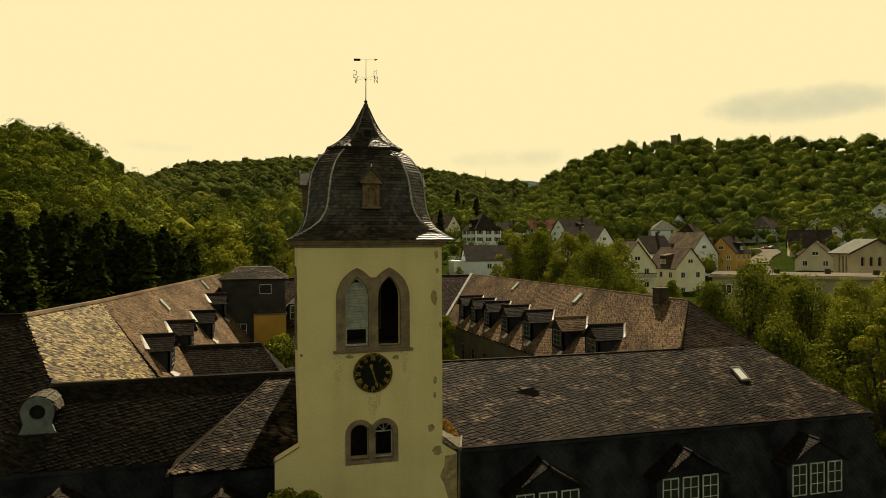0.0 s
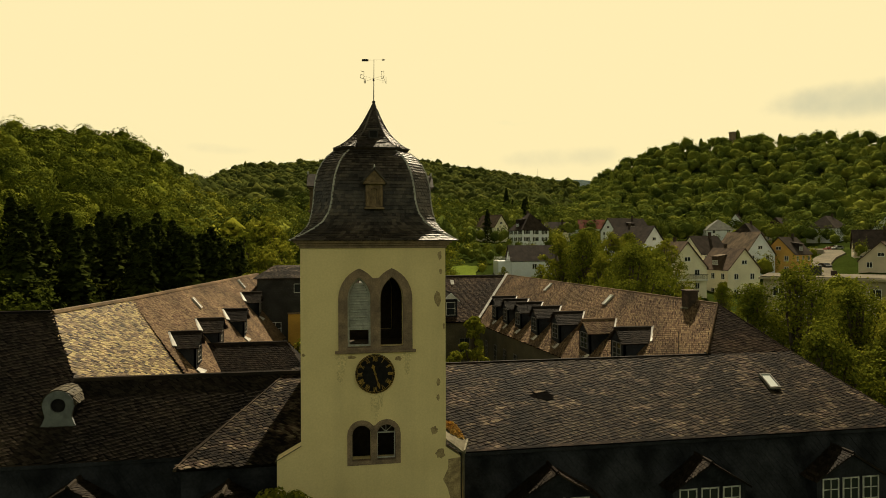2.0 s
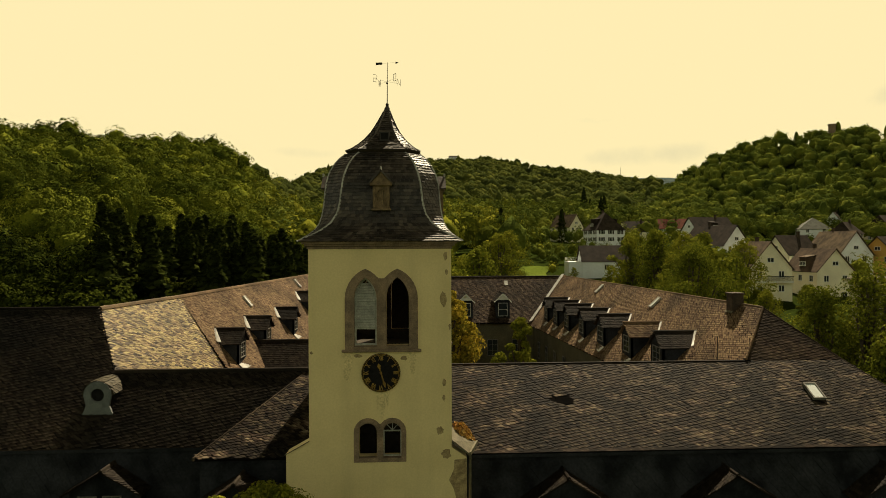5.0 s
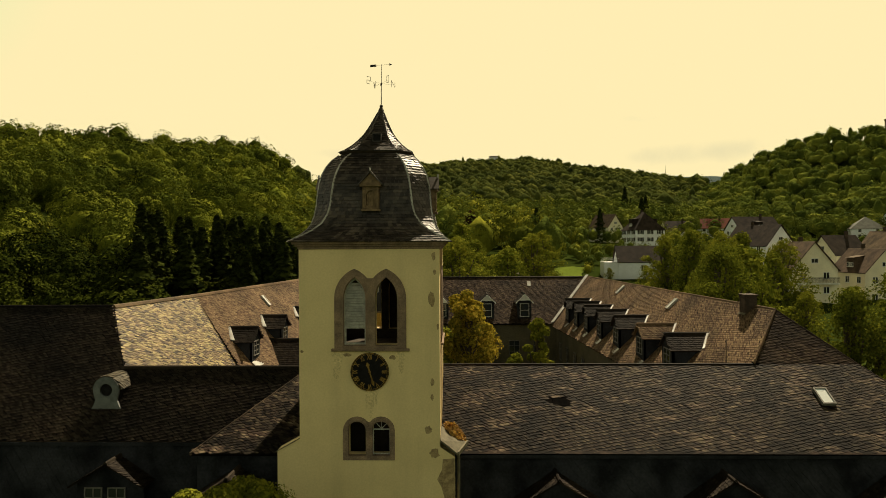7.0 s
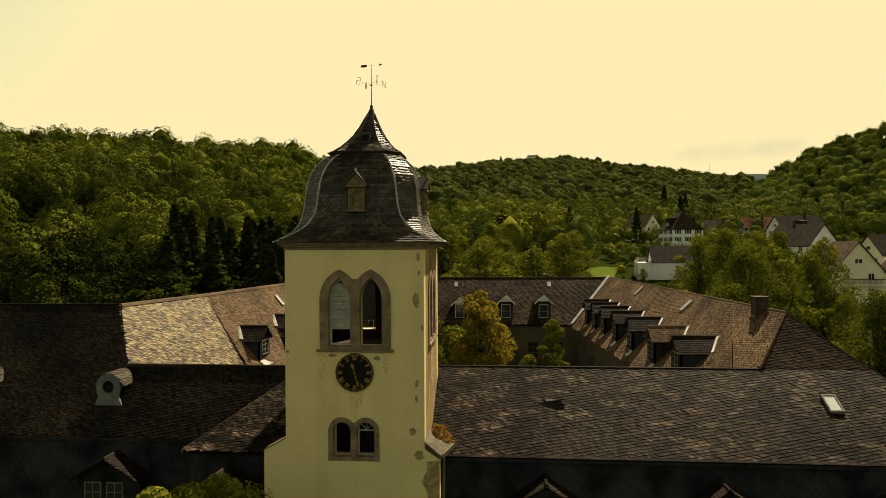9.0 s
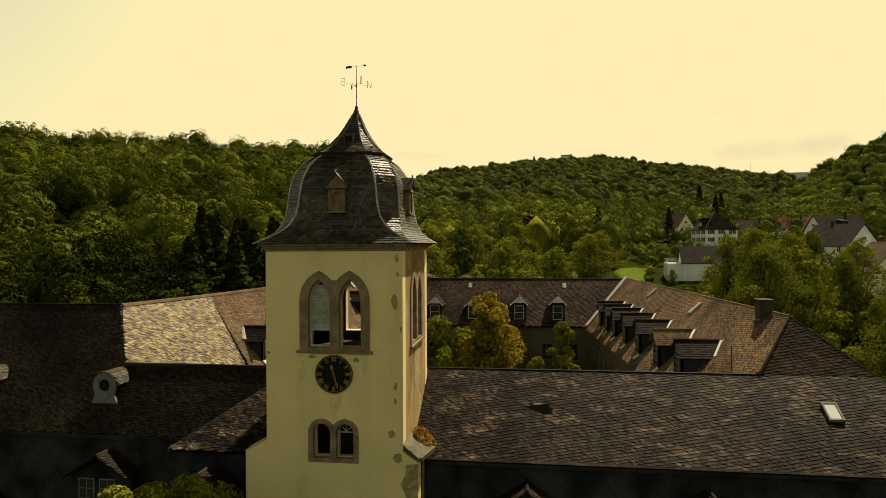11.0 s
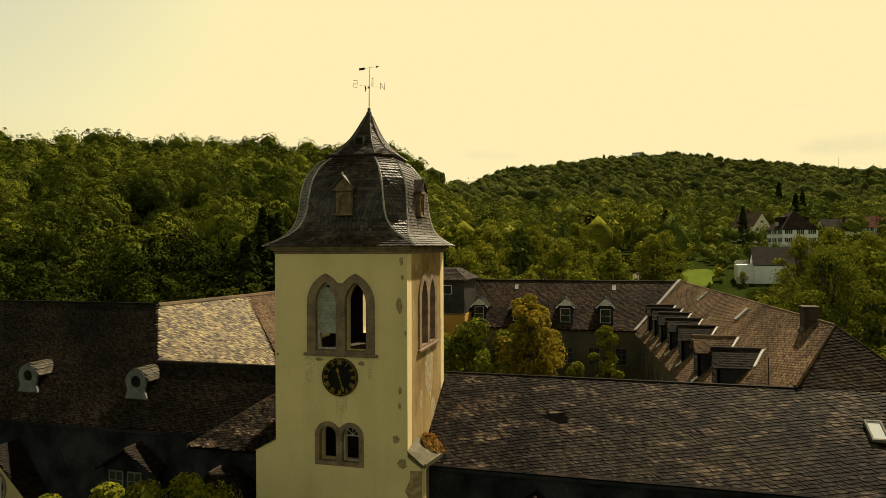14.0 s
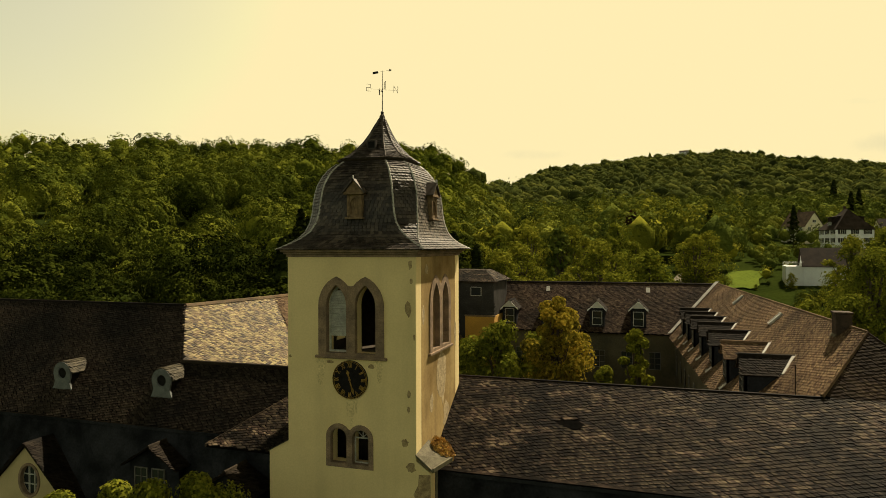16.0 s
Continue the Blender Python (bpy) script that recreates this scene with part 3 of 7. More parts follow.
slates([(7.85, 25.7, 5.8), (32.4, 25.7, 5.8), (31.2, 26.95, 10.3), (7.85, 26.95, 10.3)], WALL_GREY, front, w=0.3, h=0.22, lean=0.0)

# east court wing
east = tagged(empty("monastery_wing"), "monastery court wing with brown slate roof and seven dormers", "building")
ye = 70.8
CE = [(23.3, 31.4, COURT_Z(23.3, 31.4)), (25.6, 33.9, 15.75), (RIDGE_E(ye), ye, 15.75), (18.35, 65.7, 11.1), (20.6, 33.5, COURT_Z(20.6, 33.5))]
CE = [(x, y, COURT_Z(x, y)) for x, y, _ in CE]
roof_plane(east, CE[::-1], SLATE_BROWN, "brown weathered slates", w=0.148, h=0.165)
part("roof", slab([(25.6, 33.9, 15.75), (31.0, 34, 10.6), (28.6, 75, 10.6), (RIDGE_E(ye), ye, 15.75)], 0.14), SLATE_BROWN, east)
ridge_cap((25.6, 33.9, 15.77), (RIDGE_E(ye), ye, 15.77), east, SLATE_BROWN, 0.2, rise=0.03)
ridge_cap((25.6, 33.9, 15.77), (23.3, 31.4, 13.40), east, SLATE_BROWN, 0.12, "hip_cap", 0.02)
part("wall", slab([(20.9, 34, 0), (30.8, 34, 0), (28.4, 74, 0), (18.9, 66.5, 0)], 10.9, way=(0, 0, 1)), WALL_COURT, east)
part("flashing", slab([(18.25, 65.6, 11.26), (18.55, 65.6, 11.28), (RIDGE_E(ye) + 0.08, ye, 15.95), (RIDGE_E(ye) - 0.22, ye, 15.95)], 0.05), LEAD, east, "pale lead valley strip")

# north court wing
north = tagged(empty("monastery_wing"), "far monastery court wing with dark slate roof and gabled dormers", "building")
NF = [(-2, 65.7, 11.1), (18.35, 65.7, 11.1), (RIDGE_E(ye), ye + 0.1, 15.68), (-5, ye + 0.1, 15.68)]
roof_plane(north, NF, SLATE_NORTH, "dark red-brown slates", w=0.18, h=0.17)
part("roof", slab([(-5, ye + 0.1, 15.68), (RIDGE_E(ye), ye + 0.1, 15.68), (27, 76, 11), (-8, 76, 11)], 0.14), SLATE_DARK, north)
ridge_cap((-5, ye + 0.1, 15.7), (RIDGE_E(ye), ye + 0.1, 15.7), north, SLATE_DARK, 0.34)
part("wall", box(-5, 26, 66.2, 75.4, 0, 10.95), WALL_COURT, north)

# west court wing: a pale re-slated slope, then the older brown one
west = tagged(empty("monastery_wing"), "monastery court wing with pale new slates beside brown old ones", "building")
P0, P1, P2 = (-10.0, 33.35, 16.1), (-8.65, 40.7, 16.1), (-5.0, 73.2, 16.1)
L0 = (-8.08, 30.95, 13.27)
PW = [L0, (-4.6, 36.6, 11.35), (-5.4, 40.2, 12.35), (-8.65, 40.7, 16.1), P0]
npl = Vector((1.03, -0.19, 0.84)).normalized()
d0 = npl.dot(Vector(P0))
PZ = lambda x, y: (d0 - npl.x * x - npl.y * y) / npl.z
PW = [(-8.08, 30.95, PZ(-8.08, 30.95)), (-3.4, 33.5, PZ(-3.4, 33.5)), (-3.6, 39.2, PZ(-3.6, 39.2)), (-8.65, 40.7, PZ(-8.65, 40.7)), P0]
roof_plane(west, PW, SLATE_PALE, "pale buff new slates", w=0.148, h=0.165)
WB = [(-8.65, 40.7), (-3.9, 38.6), (-3.9 + 0.113 * 30, 70), (-5.0, 73.2)]
roof_plane(west, [(x, y, WEST_Z(x, y)) for x, y in WB], SLATE_BROWN, "brown weathered slates", w=0.148, h=0.165)
part("roof", slab([P0, P1, P2, (-9.5, 73.2, 10.6), (-14.5, 40, 10.6), (-15, 33.4, 10.6)][::-1], 0.12), SLATE_DARK, west)
ridge_cap(P0, P1, west, SLATE_PALE, 0.34)
ridge_cap(P1, P2, west, SLATE_BROWN, 0.34)
part("wall", slab([(-14, 34, 0), (-4.2, 34, 0), (-4.2, 40, 0), (-1.0, 69, 0), (-8.6, 72.5, 0), (-13, 40, 0)], 10.6, way=(0, 0, 1)), WALL_COURT, west)

# west front range: steep slope, low beside the tower and high farther out
wfront = tagged(empty("monastery_wing"), "dark steep-roofed monastery front range with round lucarnes", "building")
WL = [(-62, 28.2, 10.4), (2.1, 28.2, 10.4), (2.1, STEEP_Y(13.27), 13.27), (-8.08, STEEP_Y(13.27), 13.27), (-10.0, 33.35, 16.1), (-62, 33.35, 16.1)]
roof_plane(wfront, WL, SLATE_SHADED, "weathered slates, darkened for the shaded slope", laid=[(max(x, -30), y, z) for x, y, z in WL], w=0.148, h=0.165)
part("roof", slab([(-62, 33.35, 16.1), (-10.0, 33.35, 16.1), (-10, 39, 10.4), (-62, 39, 10.4)], 0.14), SLATE_DARK, wfront)
part("roof", slab([(-8.1, STEEP_Y(13.27), 13.27), (2.1, STEEP_Y(13.27), 13.27), (2.1, 34, 10.4), (-8.1, 34, 10.4)], 0.14), SLATE_DARK, wfront)
part("eaves_course", slab([(-62, 28.13, 10.4 - 0.07 * K_STEEP - 0.02), (2.1, 28.13, 10.4 - 0.07 * K_STEEP - 0.02), (2.1, 28.3, 10.4 + 0.1 * K_STEEP - 0.02), (-62, 28.3, 10.4 + 0.1 * K_STEEP - 0.02)], 0.03), SLATE_SHADED, wfront)
ridge_cap((-62, 33.35, 16.12), (-10.0, 33.35, 16.12), wfront, SLATE, 0.2, rise=0.03)
ridge_cap((-8.0, STEEP_Y(13.27), 13.29), (2.1, STEEP_Y(13.27), 13.29), wfront, SLATE_DARK, 0.3)
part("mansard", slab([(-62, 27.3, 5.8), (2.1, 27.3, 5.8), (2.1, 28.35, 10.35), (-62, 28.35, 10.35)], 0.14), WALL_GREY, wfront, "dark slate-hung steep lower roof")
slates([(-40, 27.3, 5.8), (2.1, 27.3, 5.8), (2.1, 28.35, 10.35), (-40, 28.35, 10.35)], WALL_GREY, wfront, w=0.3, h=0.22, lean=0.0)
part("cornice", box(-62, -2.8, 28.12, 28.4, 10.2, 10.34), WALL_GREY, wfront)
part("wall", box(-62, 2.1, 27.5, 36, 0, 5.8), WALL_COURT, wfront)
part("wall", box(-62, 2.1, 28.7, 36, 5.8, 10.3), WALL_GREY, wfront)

# shallow roof beside the tower, hipped at its west end
stub = tagged(empty("monastery_wing"), "short hipped slate roof adjoining the tower", "building")
ST = [(-2.7, 25.9, 10.58), (2.17, 25.9, 10.58), (2.17, 31.3, 13.4), (1.3, 31.0, 13.25)]
kst = (13.27 - 10.58) / (31.0 - 25.9)
ST = [(x, y, 10.58 + (y - 25.9) * kst) for x, y, _ in ST]
roof_plane(stub, ST, SLATE, "weathered slates", w=0.148, h=0.165)
part("roof", slab([(-2.7, 25.9, 10.58), (1.3, 31.0, 13.27), (-2.7, 32, 10.2)], 0.1), SLATE_DARK, stub)
part("wall", box(-2.5, 2.1, 26.15, 31, 0, 10.5), WALL_GREY, stub)
ridge_cap((-2.7, 25.9, 10.6), (1.3, 31.0, 13.29), stub, SLATE, 0.14, "hip_cap", 0.02)

# courtyard floor
yard = part("pavement", box(-4, 20, 35.4, 66, -0.2, 0.03), PAVING)
tagged(yard, "paved monastery courtyard", "courtyard", kind="structure")

# ---- the clock tower ----
TX0, TX1, TY0, TY1, TZ = 2.17, 7.85, 25.03, 30.92, 19.15
tower = tagged(empty("church_tower", (5.01, 27.97, 0)), "ochre rendered church clock tower with slate bell roof", "tower")
OFF = Matrix.Translation((-5.01, -27.97, 0))


def tpart(name, bm, mat, parent=None, label="", smooth=False):
    """A part of the tower, given in the world's places."""
    bmesh.ops.transform(bm, matrix=OFF, verts=bm.verts)
    return part(name, bm, mat, parent or tower, label, smooth)


def lancet(c, z0, zs, zt, hw, k=7):
    """Outline of a pointed arch: centre, sill, spring, tip, half width."""
    h = zt - zs
    R = (hw * hw + h * h) / (2 * hw)
    a1 = math.asin(min(h / R, 1))
    right = [(c + hw - R + R * math.cos(a1 * i / k), zs + R * math.sin(a1 * i / k)) for i in range(k + 1)]
    left = [(2 * c - u, v) for u, v in reversed(right[:-1])]
    return [(c - hw, z0), (c + hw, z0)] + right + left


def round_arch(c, z0, zs, hw, k=10):
    return [(c - hw, z0), (c + hw, z0)] + [(c + hw * math.cos(math.pi * i / k), zs + hw * math.sin(math.pi * i / k)) for i in range(k + 1)]


def twin(c, kind, grow=0.0):
    """The two openings of a window pair, centred on c along the wall."""
    if kind == "lancet":
        return [lancet(c + s * 0.64, 15.24 - grow, 17.15, 18.0 + grow * 1.25, 0.455 + grow) for s in (-1, 1)]
    return [round_arch(c + s * 0.485, 10.78 - grow, 11.82, 0.365 + grow) for s in (-1, 1)]


def surround(c, kind):
    """The stone band round a pair: one outline about both arches, less the openings."""
    if kind == "lancet":
        o = lancet(c - 0.64, 15.12, 17.15, 18.34, 0.81)
        p = lancet(c + 0.64, 15.12, 17.15, 18.34, 0.81)
    else:
        o, p = round_arch(c - 0.485, 10.62, 11.82, 0.56), round_arch(c + 0.485, 10.62, 11.82, 0.56)
    left = [q for q in o[2:] if q[0] <= c + 1e-6]
    right = [q for q in p[2:] if q[0] >= c - 1e-6]
    seam = min(q[1] for q in right[-1:])
    out = [(o[0][0], o[0][1]), (p[1][0], p[1][1])] + right + left
    clean = []
    for q in out:
        if not clean or (abs(q[0] - clean[-1][0]) + abs(q[1] - clean[-1][1])) > 1e-4:
            clean.append(q)
    return clean


CX, CY = 5.06, 27.97
WALLS = {
    "south": (TX0, TX1, lambda u, v, w: (u, TY0 + w, v), CX),
    "east": (TY0 + 0.6, TY1 - 0.6, lambda u, v, w: (TX1 - w, u, v), CY + 0.1),
    "north": (TX0, TX1, lambda u, v, w: (u, TY1 - w, v), CX),
    "west": (TY0 + 0.6, TY1 - 0.6, lambda u, v, w: (TX0 + w, u, v), CY),
}
for side, (u0, u1, to3d, c) in WALLS.items():
    holes = twin(c, "lancet") + (twin(CX - 0.08, "round") if side == "south" else [])
    out = [(u0, 0), (u1, 0), (u1, TZ), (u0, TZ)]
    if side == "south":
        out = [(1.26, 0), (8.44, 0), (8.44, 10.75), (TX1, 11.15), (TX1, TZ), (TX0, TZ), (TX0, 11.5), (1.26, 11.0)]
    tpart("wall", holed(out, holes, to3d, 0.6), RENDER_DIRTY_DIMMED if side == "east" else RENDER_YELLOW, None, "ochre lime render, cracked and stained" if side == "south" else "")
    # dark boards added inside so that the openings look unlit
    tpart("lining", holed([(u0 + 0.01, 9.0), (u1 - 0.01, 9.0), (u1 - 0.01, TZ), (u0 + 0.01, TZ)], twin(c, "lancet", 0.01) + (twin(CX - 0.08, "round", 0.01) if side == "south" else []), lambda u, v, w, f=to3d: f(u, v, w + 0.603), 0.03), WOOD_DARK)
    sur = tpart("window_surround", holed(surround(c, "lancet"), twin(c, "lancet", -0.004), lambda u, v, w, f=to3d: f(u, v, w - 0.05), 0.25), STONE, None, "red-brown sandstone twin lancet surround")
    sill = bmesh.new()
    a, b = to3d(c - 1.58, 15.02, -0.12), to3d(c + 1.58, 15.12, 0.3)
    add_box(sill, min(a[0], b[0]), max(a[0], b[0]), min(a[1], b[1]), max(a[1], b[1]), 15.02, 15.125, 0.015)
    tpart("sill", sill, STONE)
tpart("window_surround", holed(surround(CX - 0.08, "round"), twin(CX - 0.08, "round", -0.004), lambda u, v, w: (u, TY0 + w - 0.04, v), 0.25), STONE, None, "grey sandstone twin round-arched surround")
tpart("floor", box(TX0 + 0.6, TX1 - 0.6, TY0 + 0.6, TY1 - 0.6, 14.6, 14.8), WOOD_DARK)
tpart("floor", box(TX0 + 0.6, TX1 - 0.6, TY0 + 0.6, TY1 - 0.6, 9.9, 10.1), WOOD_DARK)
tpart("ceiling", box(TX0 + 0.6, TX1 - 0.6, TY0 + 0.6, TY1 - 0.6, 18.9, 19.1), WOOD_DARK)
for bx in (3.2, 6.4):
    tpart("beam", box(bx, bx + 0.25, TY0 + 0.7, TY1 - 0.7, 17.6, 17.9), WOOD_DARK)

# cornice under the eaves
for k, (o, z0, z1) in enumerate(((0.05, 19.13, 19.24), (0.14, 19.24, 19.33), (0.24, 19.33, 19.43))):
    tpart("cornice", box(TX0 - o, TX1 + o, TY0 - o, TY1 + o, z0, z1, 0.02), STONE)

# the bell roof: square with cut corners, flaring to square eaves
CENX, CENY = 5.05, 27.97
BELL = [(3.26, 19.43, 0.0), (3.10, 19.52, 0.01), (2.86, 19.70, 0.05), (2.66, 19.92, 0.12), (2.54, 20.18, 0.2), (2.46, 20.55, 0.27), (2.40, 21.0, 0.3), (2.37, 21.45, 0.31),
        (2.32, 21.85, 0.32), (2.22, 22.25, 0.33), (2.06, 22.6, 0.34), (1.84, 22.92, 0.36), (1.56, 23.17, 0.38)]
SPIRE = [(1.58, 23.30, 0.38), (1.36, 23.42, 0.38), (1.10, 23.62, 0.38), (0.85, 23.88, 0.39), (0.62, 24.18, 0.4), (0.43, 24.52, 0.41), (0.25, 24.9, 0.41), (0.12, 25.2, 0.41), (0.05, 25.45, 0.41)]


def octo(w, z, ch, lean=0.0):
    c = w * ch
    cx = CENX + lean
    return [(cx - w + c, CENY - w, z), (cx + w - c, CENY - w, z), (cx + w, CENY - w + c, z), (cx + w, CENY + w - c, z),
            (cx + w - c, CENY + w, z), (cx - w + c, CENY + w, z), (cx - w, CENY + w - c, z), (cx - w, CENY - w + c, z)]


def bell(prof, leans):
    bm = bmesh.new()
    rings = []
    for (w, z, ch), ln in zip(prof, leans):
        rings.append([bm.verts.new(p) for p in octo(w, z, max(ch, 0.004), ln)])
    for a, b in zip(rings, rings[1:]):
        for k in range(8):
            j = (k + 1) % 8
            bm.faces.new((a[k], a[j], b[j], b[k]))
    bm.faces.new(list(reversed(rings[0])))
    bm.faces.new(rings[-1])
    return bm


LEAN = [0.0] * len(BELL)
LEAN2 = [0.15 * k / (len(SPIRE) - 1) for k in range(len(SPIRE))]
roof_bell = tpart("bell_roof", bell(BELL, LEAN), DOME_SLATE, None, "dark slate bell-shaped roof with pale hips")
roof_spire = tpart("spire", bell(SPIRE, LEAN2), DOME_SLATE, None, "slated concave spire")
tpart("lantern_cornice", bell([(1.44, 23.1, 0.38), (1.48, 23.2, 0.38), (1.53, 23.24, 0.38), (1.56, 23.29, 0.38)], [0] * 4), WOOD_DARK)


def bell_slates(prof, leans, parent, w=0.18, h=0.135, name="slate_covering"):
    """Slates on every facet of a bell roof, course by course."""
    vs, fs = [], []
    for facet in range(8):
        s_prev, row = 0.0, 0
        for i in range(len(prof) - 1):
            A, B = octo(*prof[i][:2], max(prof[i][2], 0.004), leans[i]), octo(*prof[i + 1][:2], max(prof[i + 1][2], 0.004), leans[i + 1])
            a0, a1 = np.array(A[facet]), np.array(A[(facet + 1) % 8])
            b0, b1 = np.array(B[facet]), np.array(B[(facet + 1) % 8])
            ln = np.linalg.norm((b0 + b1 - a0 - a1) / 2)
            nrm = np.cross(a1 - a0 + (b1 - b0), (b0 + b1) - (a0 + a1))
            nrm /= np.linalg.norm(nrm)
            rows = max(1, int(round(ln / h)))
            for r in range(rows):
                f0, f1 = r / rows, (r + 1.25) / rows
                l0, r0 = a0 + (b0 - a0) * f0, a1 + (b1 - a1) * f0
                l1, r1 = a0 + (b0 - a0) * f1, a1 + (b1 - a1) * f1
                wid = np.linalg.norm(r0 - l0)
                n = max(1, int(wid / w + 0.5))
                off = (row % 2) * 0.5
                row += 1
                for q in range(n + 1):
                    s0, s1 = max((q - off) / n, 0), min((q + 1 - off) / n, 1)
                    if s1 - s0 < 0.15 / n:
                        continue
                    e = 0.04 / n
                    lift = nrm * (0.030 + rng.uniform(0, 0.02))
                    k = len(vs)
                    p = [l0 + (r0 - l0) * (s0 + e), l0 + (r0 - l0) * (s1 - e), l1 + (r1 - l1) * (s1 - e), l1 + (r1 - l1) * (s0 + e)]
                    mid = (p[0] + p[1]) / 2 - (l1 - l0) * 0.12
                    vs += [p[0] + lift, mid + lift, p[1] + lift, p[2] + nrm * 0.006, p[3] + nrm * 0.006, p[0], mid, p[1]]
                    fs += [(k, k + 1, k + 2, k + 3, k + 4), (k + 5, k + 6, k + 1, k), (k + 6, k + 7, k + 2, k + 1), (k + 7, k + 3, k + 2), (k, k + 4, k + 5)]
    o = np.array((5.01, 27.97, 0))
    ob = raw(name, [tuple(v - o) for v in vs], fs, DOME_SLATE, parent)
    ob["kind"] = "stuff"


bell_slates(BELL, LEAN, roof_bell)
bell_slates(SPIRE, LEAN2, roof_spire, w=0.18, h=0.12)
# mortared hips
for k in range(8):
    for prof, leans, top in ((BELL, LEAN, len(BELL)), (SPIRE, LEAN2, len(SPIRE) - 1)):
        bm = bmesh.new()
        ringv = []
        for i in range(top):
            w, z, ch = prof[i]
            p = Vector(octo(w, z, max(ch, 0.004), leans[i])[k])
            out = Vector((p.x - CENX, p.y - CENY, 0.0)).normalized()
            tan = Vector((-out.y, out.x, 0)) * 0.05
            ringv.append([bm.verts.new(p + o) for o in (tan, out * 0.05 + Vector((0, 0, 0.03)), -tan)])
        for a, b in zip(ringv, ringv[1:]):
            bm.faces.new((a[0], a[1], b[1], b[0]))
            bm.faces.new((a[1], a[2], b[2], b[1]))
        tpart("hip", bm, LEAD if prof is BELL else DOME_SLATE, roof_bell if prof is BELL else roof_spire)

# ---- the tower's clock, windows, dormers and vane ----
def plate(pts, to3d, thick, mat, name, label="", parent=None):
    """A thin flat piece on a wall from an outline."""
    bm = holed(pts, [], to3d, thick)
    return tpart(name, bm, mat, parent, label)


CKX, CKZ = 5.03, 14.19
ck = lambda u, v, w: (CKX + u, TY0 - 0.07 + w, CKZ + v)
ring = lambda r, k=40: [(r * math.sin(math.tau * i / k), r * math.cos(math.tau * i / k)) for i in range(k)]
dial = tpart("clock_dial", holed(ring(0.775), [], ck, 0.066), DIAL, None, "black round clock dial with worn gilt numerals")
on_dial = lambda u, v, w: (CKX + u, TY0 - 0.082 + w, CKZ + v)
for r0, r1 in ((0.745, 0.765), (0.70, 0.712)):
    tpart("ring", holed(ring(r1), [ring(r0)], on_dial, 0.011), GOLD, dial)
STROKES = {"I": [((0, 0), (0, 1))], "V": [((-0.3, 1), (0, 0)), ((0.3, 1), (0, 0))], "X": [((-0.3, 0), (0.3, 1)), ((-0.3, 1), (0.3, 0))]}
WIDE = {"I": 0.28, "V": 0.66, "X": 0.66}
for hour, text in enumerate(("XII", "I", "II", "III", "IIII", "V", "VI", "VII", "VIII", "IX", "X", "XI")):
    a = radians(30 * hour)
    total = sum(WIDE[c] for c in text)
    x = -total / 2
    bm = bmesh.new()
    hgt = 0.19
    for c in text:
        for p, q in STROKES[c]:
            cx = x + WIDE[c] / 2
            pts = []
            for (pu, pv) in (p, q):
                u, v = (cx + pu) * hgt * 0.8, 0.5 + pv * hgt
                pts.append(Vector((u * math.cos(a) + v * math.sin(a), -u * math.sin(a) + v * math.cos(a))))
            d = (pts[1] - pts[0]).normalized()
            s = Vector((-d.y, d.x)) * 0.014
            holed([tuple(pts[0] - s), tuple(pts[1] - s), tuple(pts[1] + s), tuple(pts[0] + s)], [], on_dial, 0.011, bm)
        x += WIDE[c]
    tpart("numeral", bm, GOLD, dial)
for ang, ln, tail, wd in ((345, 0.40, 0.12, 0.035), (163, 0.62, 0.16, 0.028)):
    a = radians(ang)
    f = lambda u, v, w, a=a: (CKX + u * math.cos(a) + v * math.sin(a), TY0 - 0.10 + w, CKZ - u * math.sin(a) + v * math.cos(a))
    tpart("pointer", holed([(-0.02, -tail), (0.02, -tail), (wd, ln * 0.55), (wd * 2.2, ln * 0.72), (0, ln), (-wd * 2.2, ln * 0.72), (-wd, ln * 0.55)], [], f, 0.012), GOLD, dial, "tarnished gilt pointer")
tpart("boss", holed(ring(0.05, 12), [], lambda u, v, w: (CKX + u, TY0 - 0.115 + w, CKZ + v), 0.04), GOLD, dial)


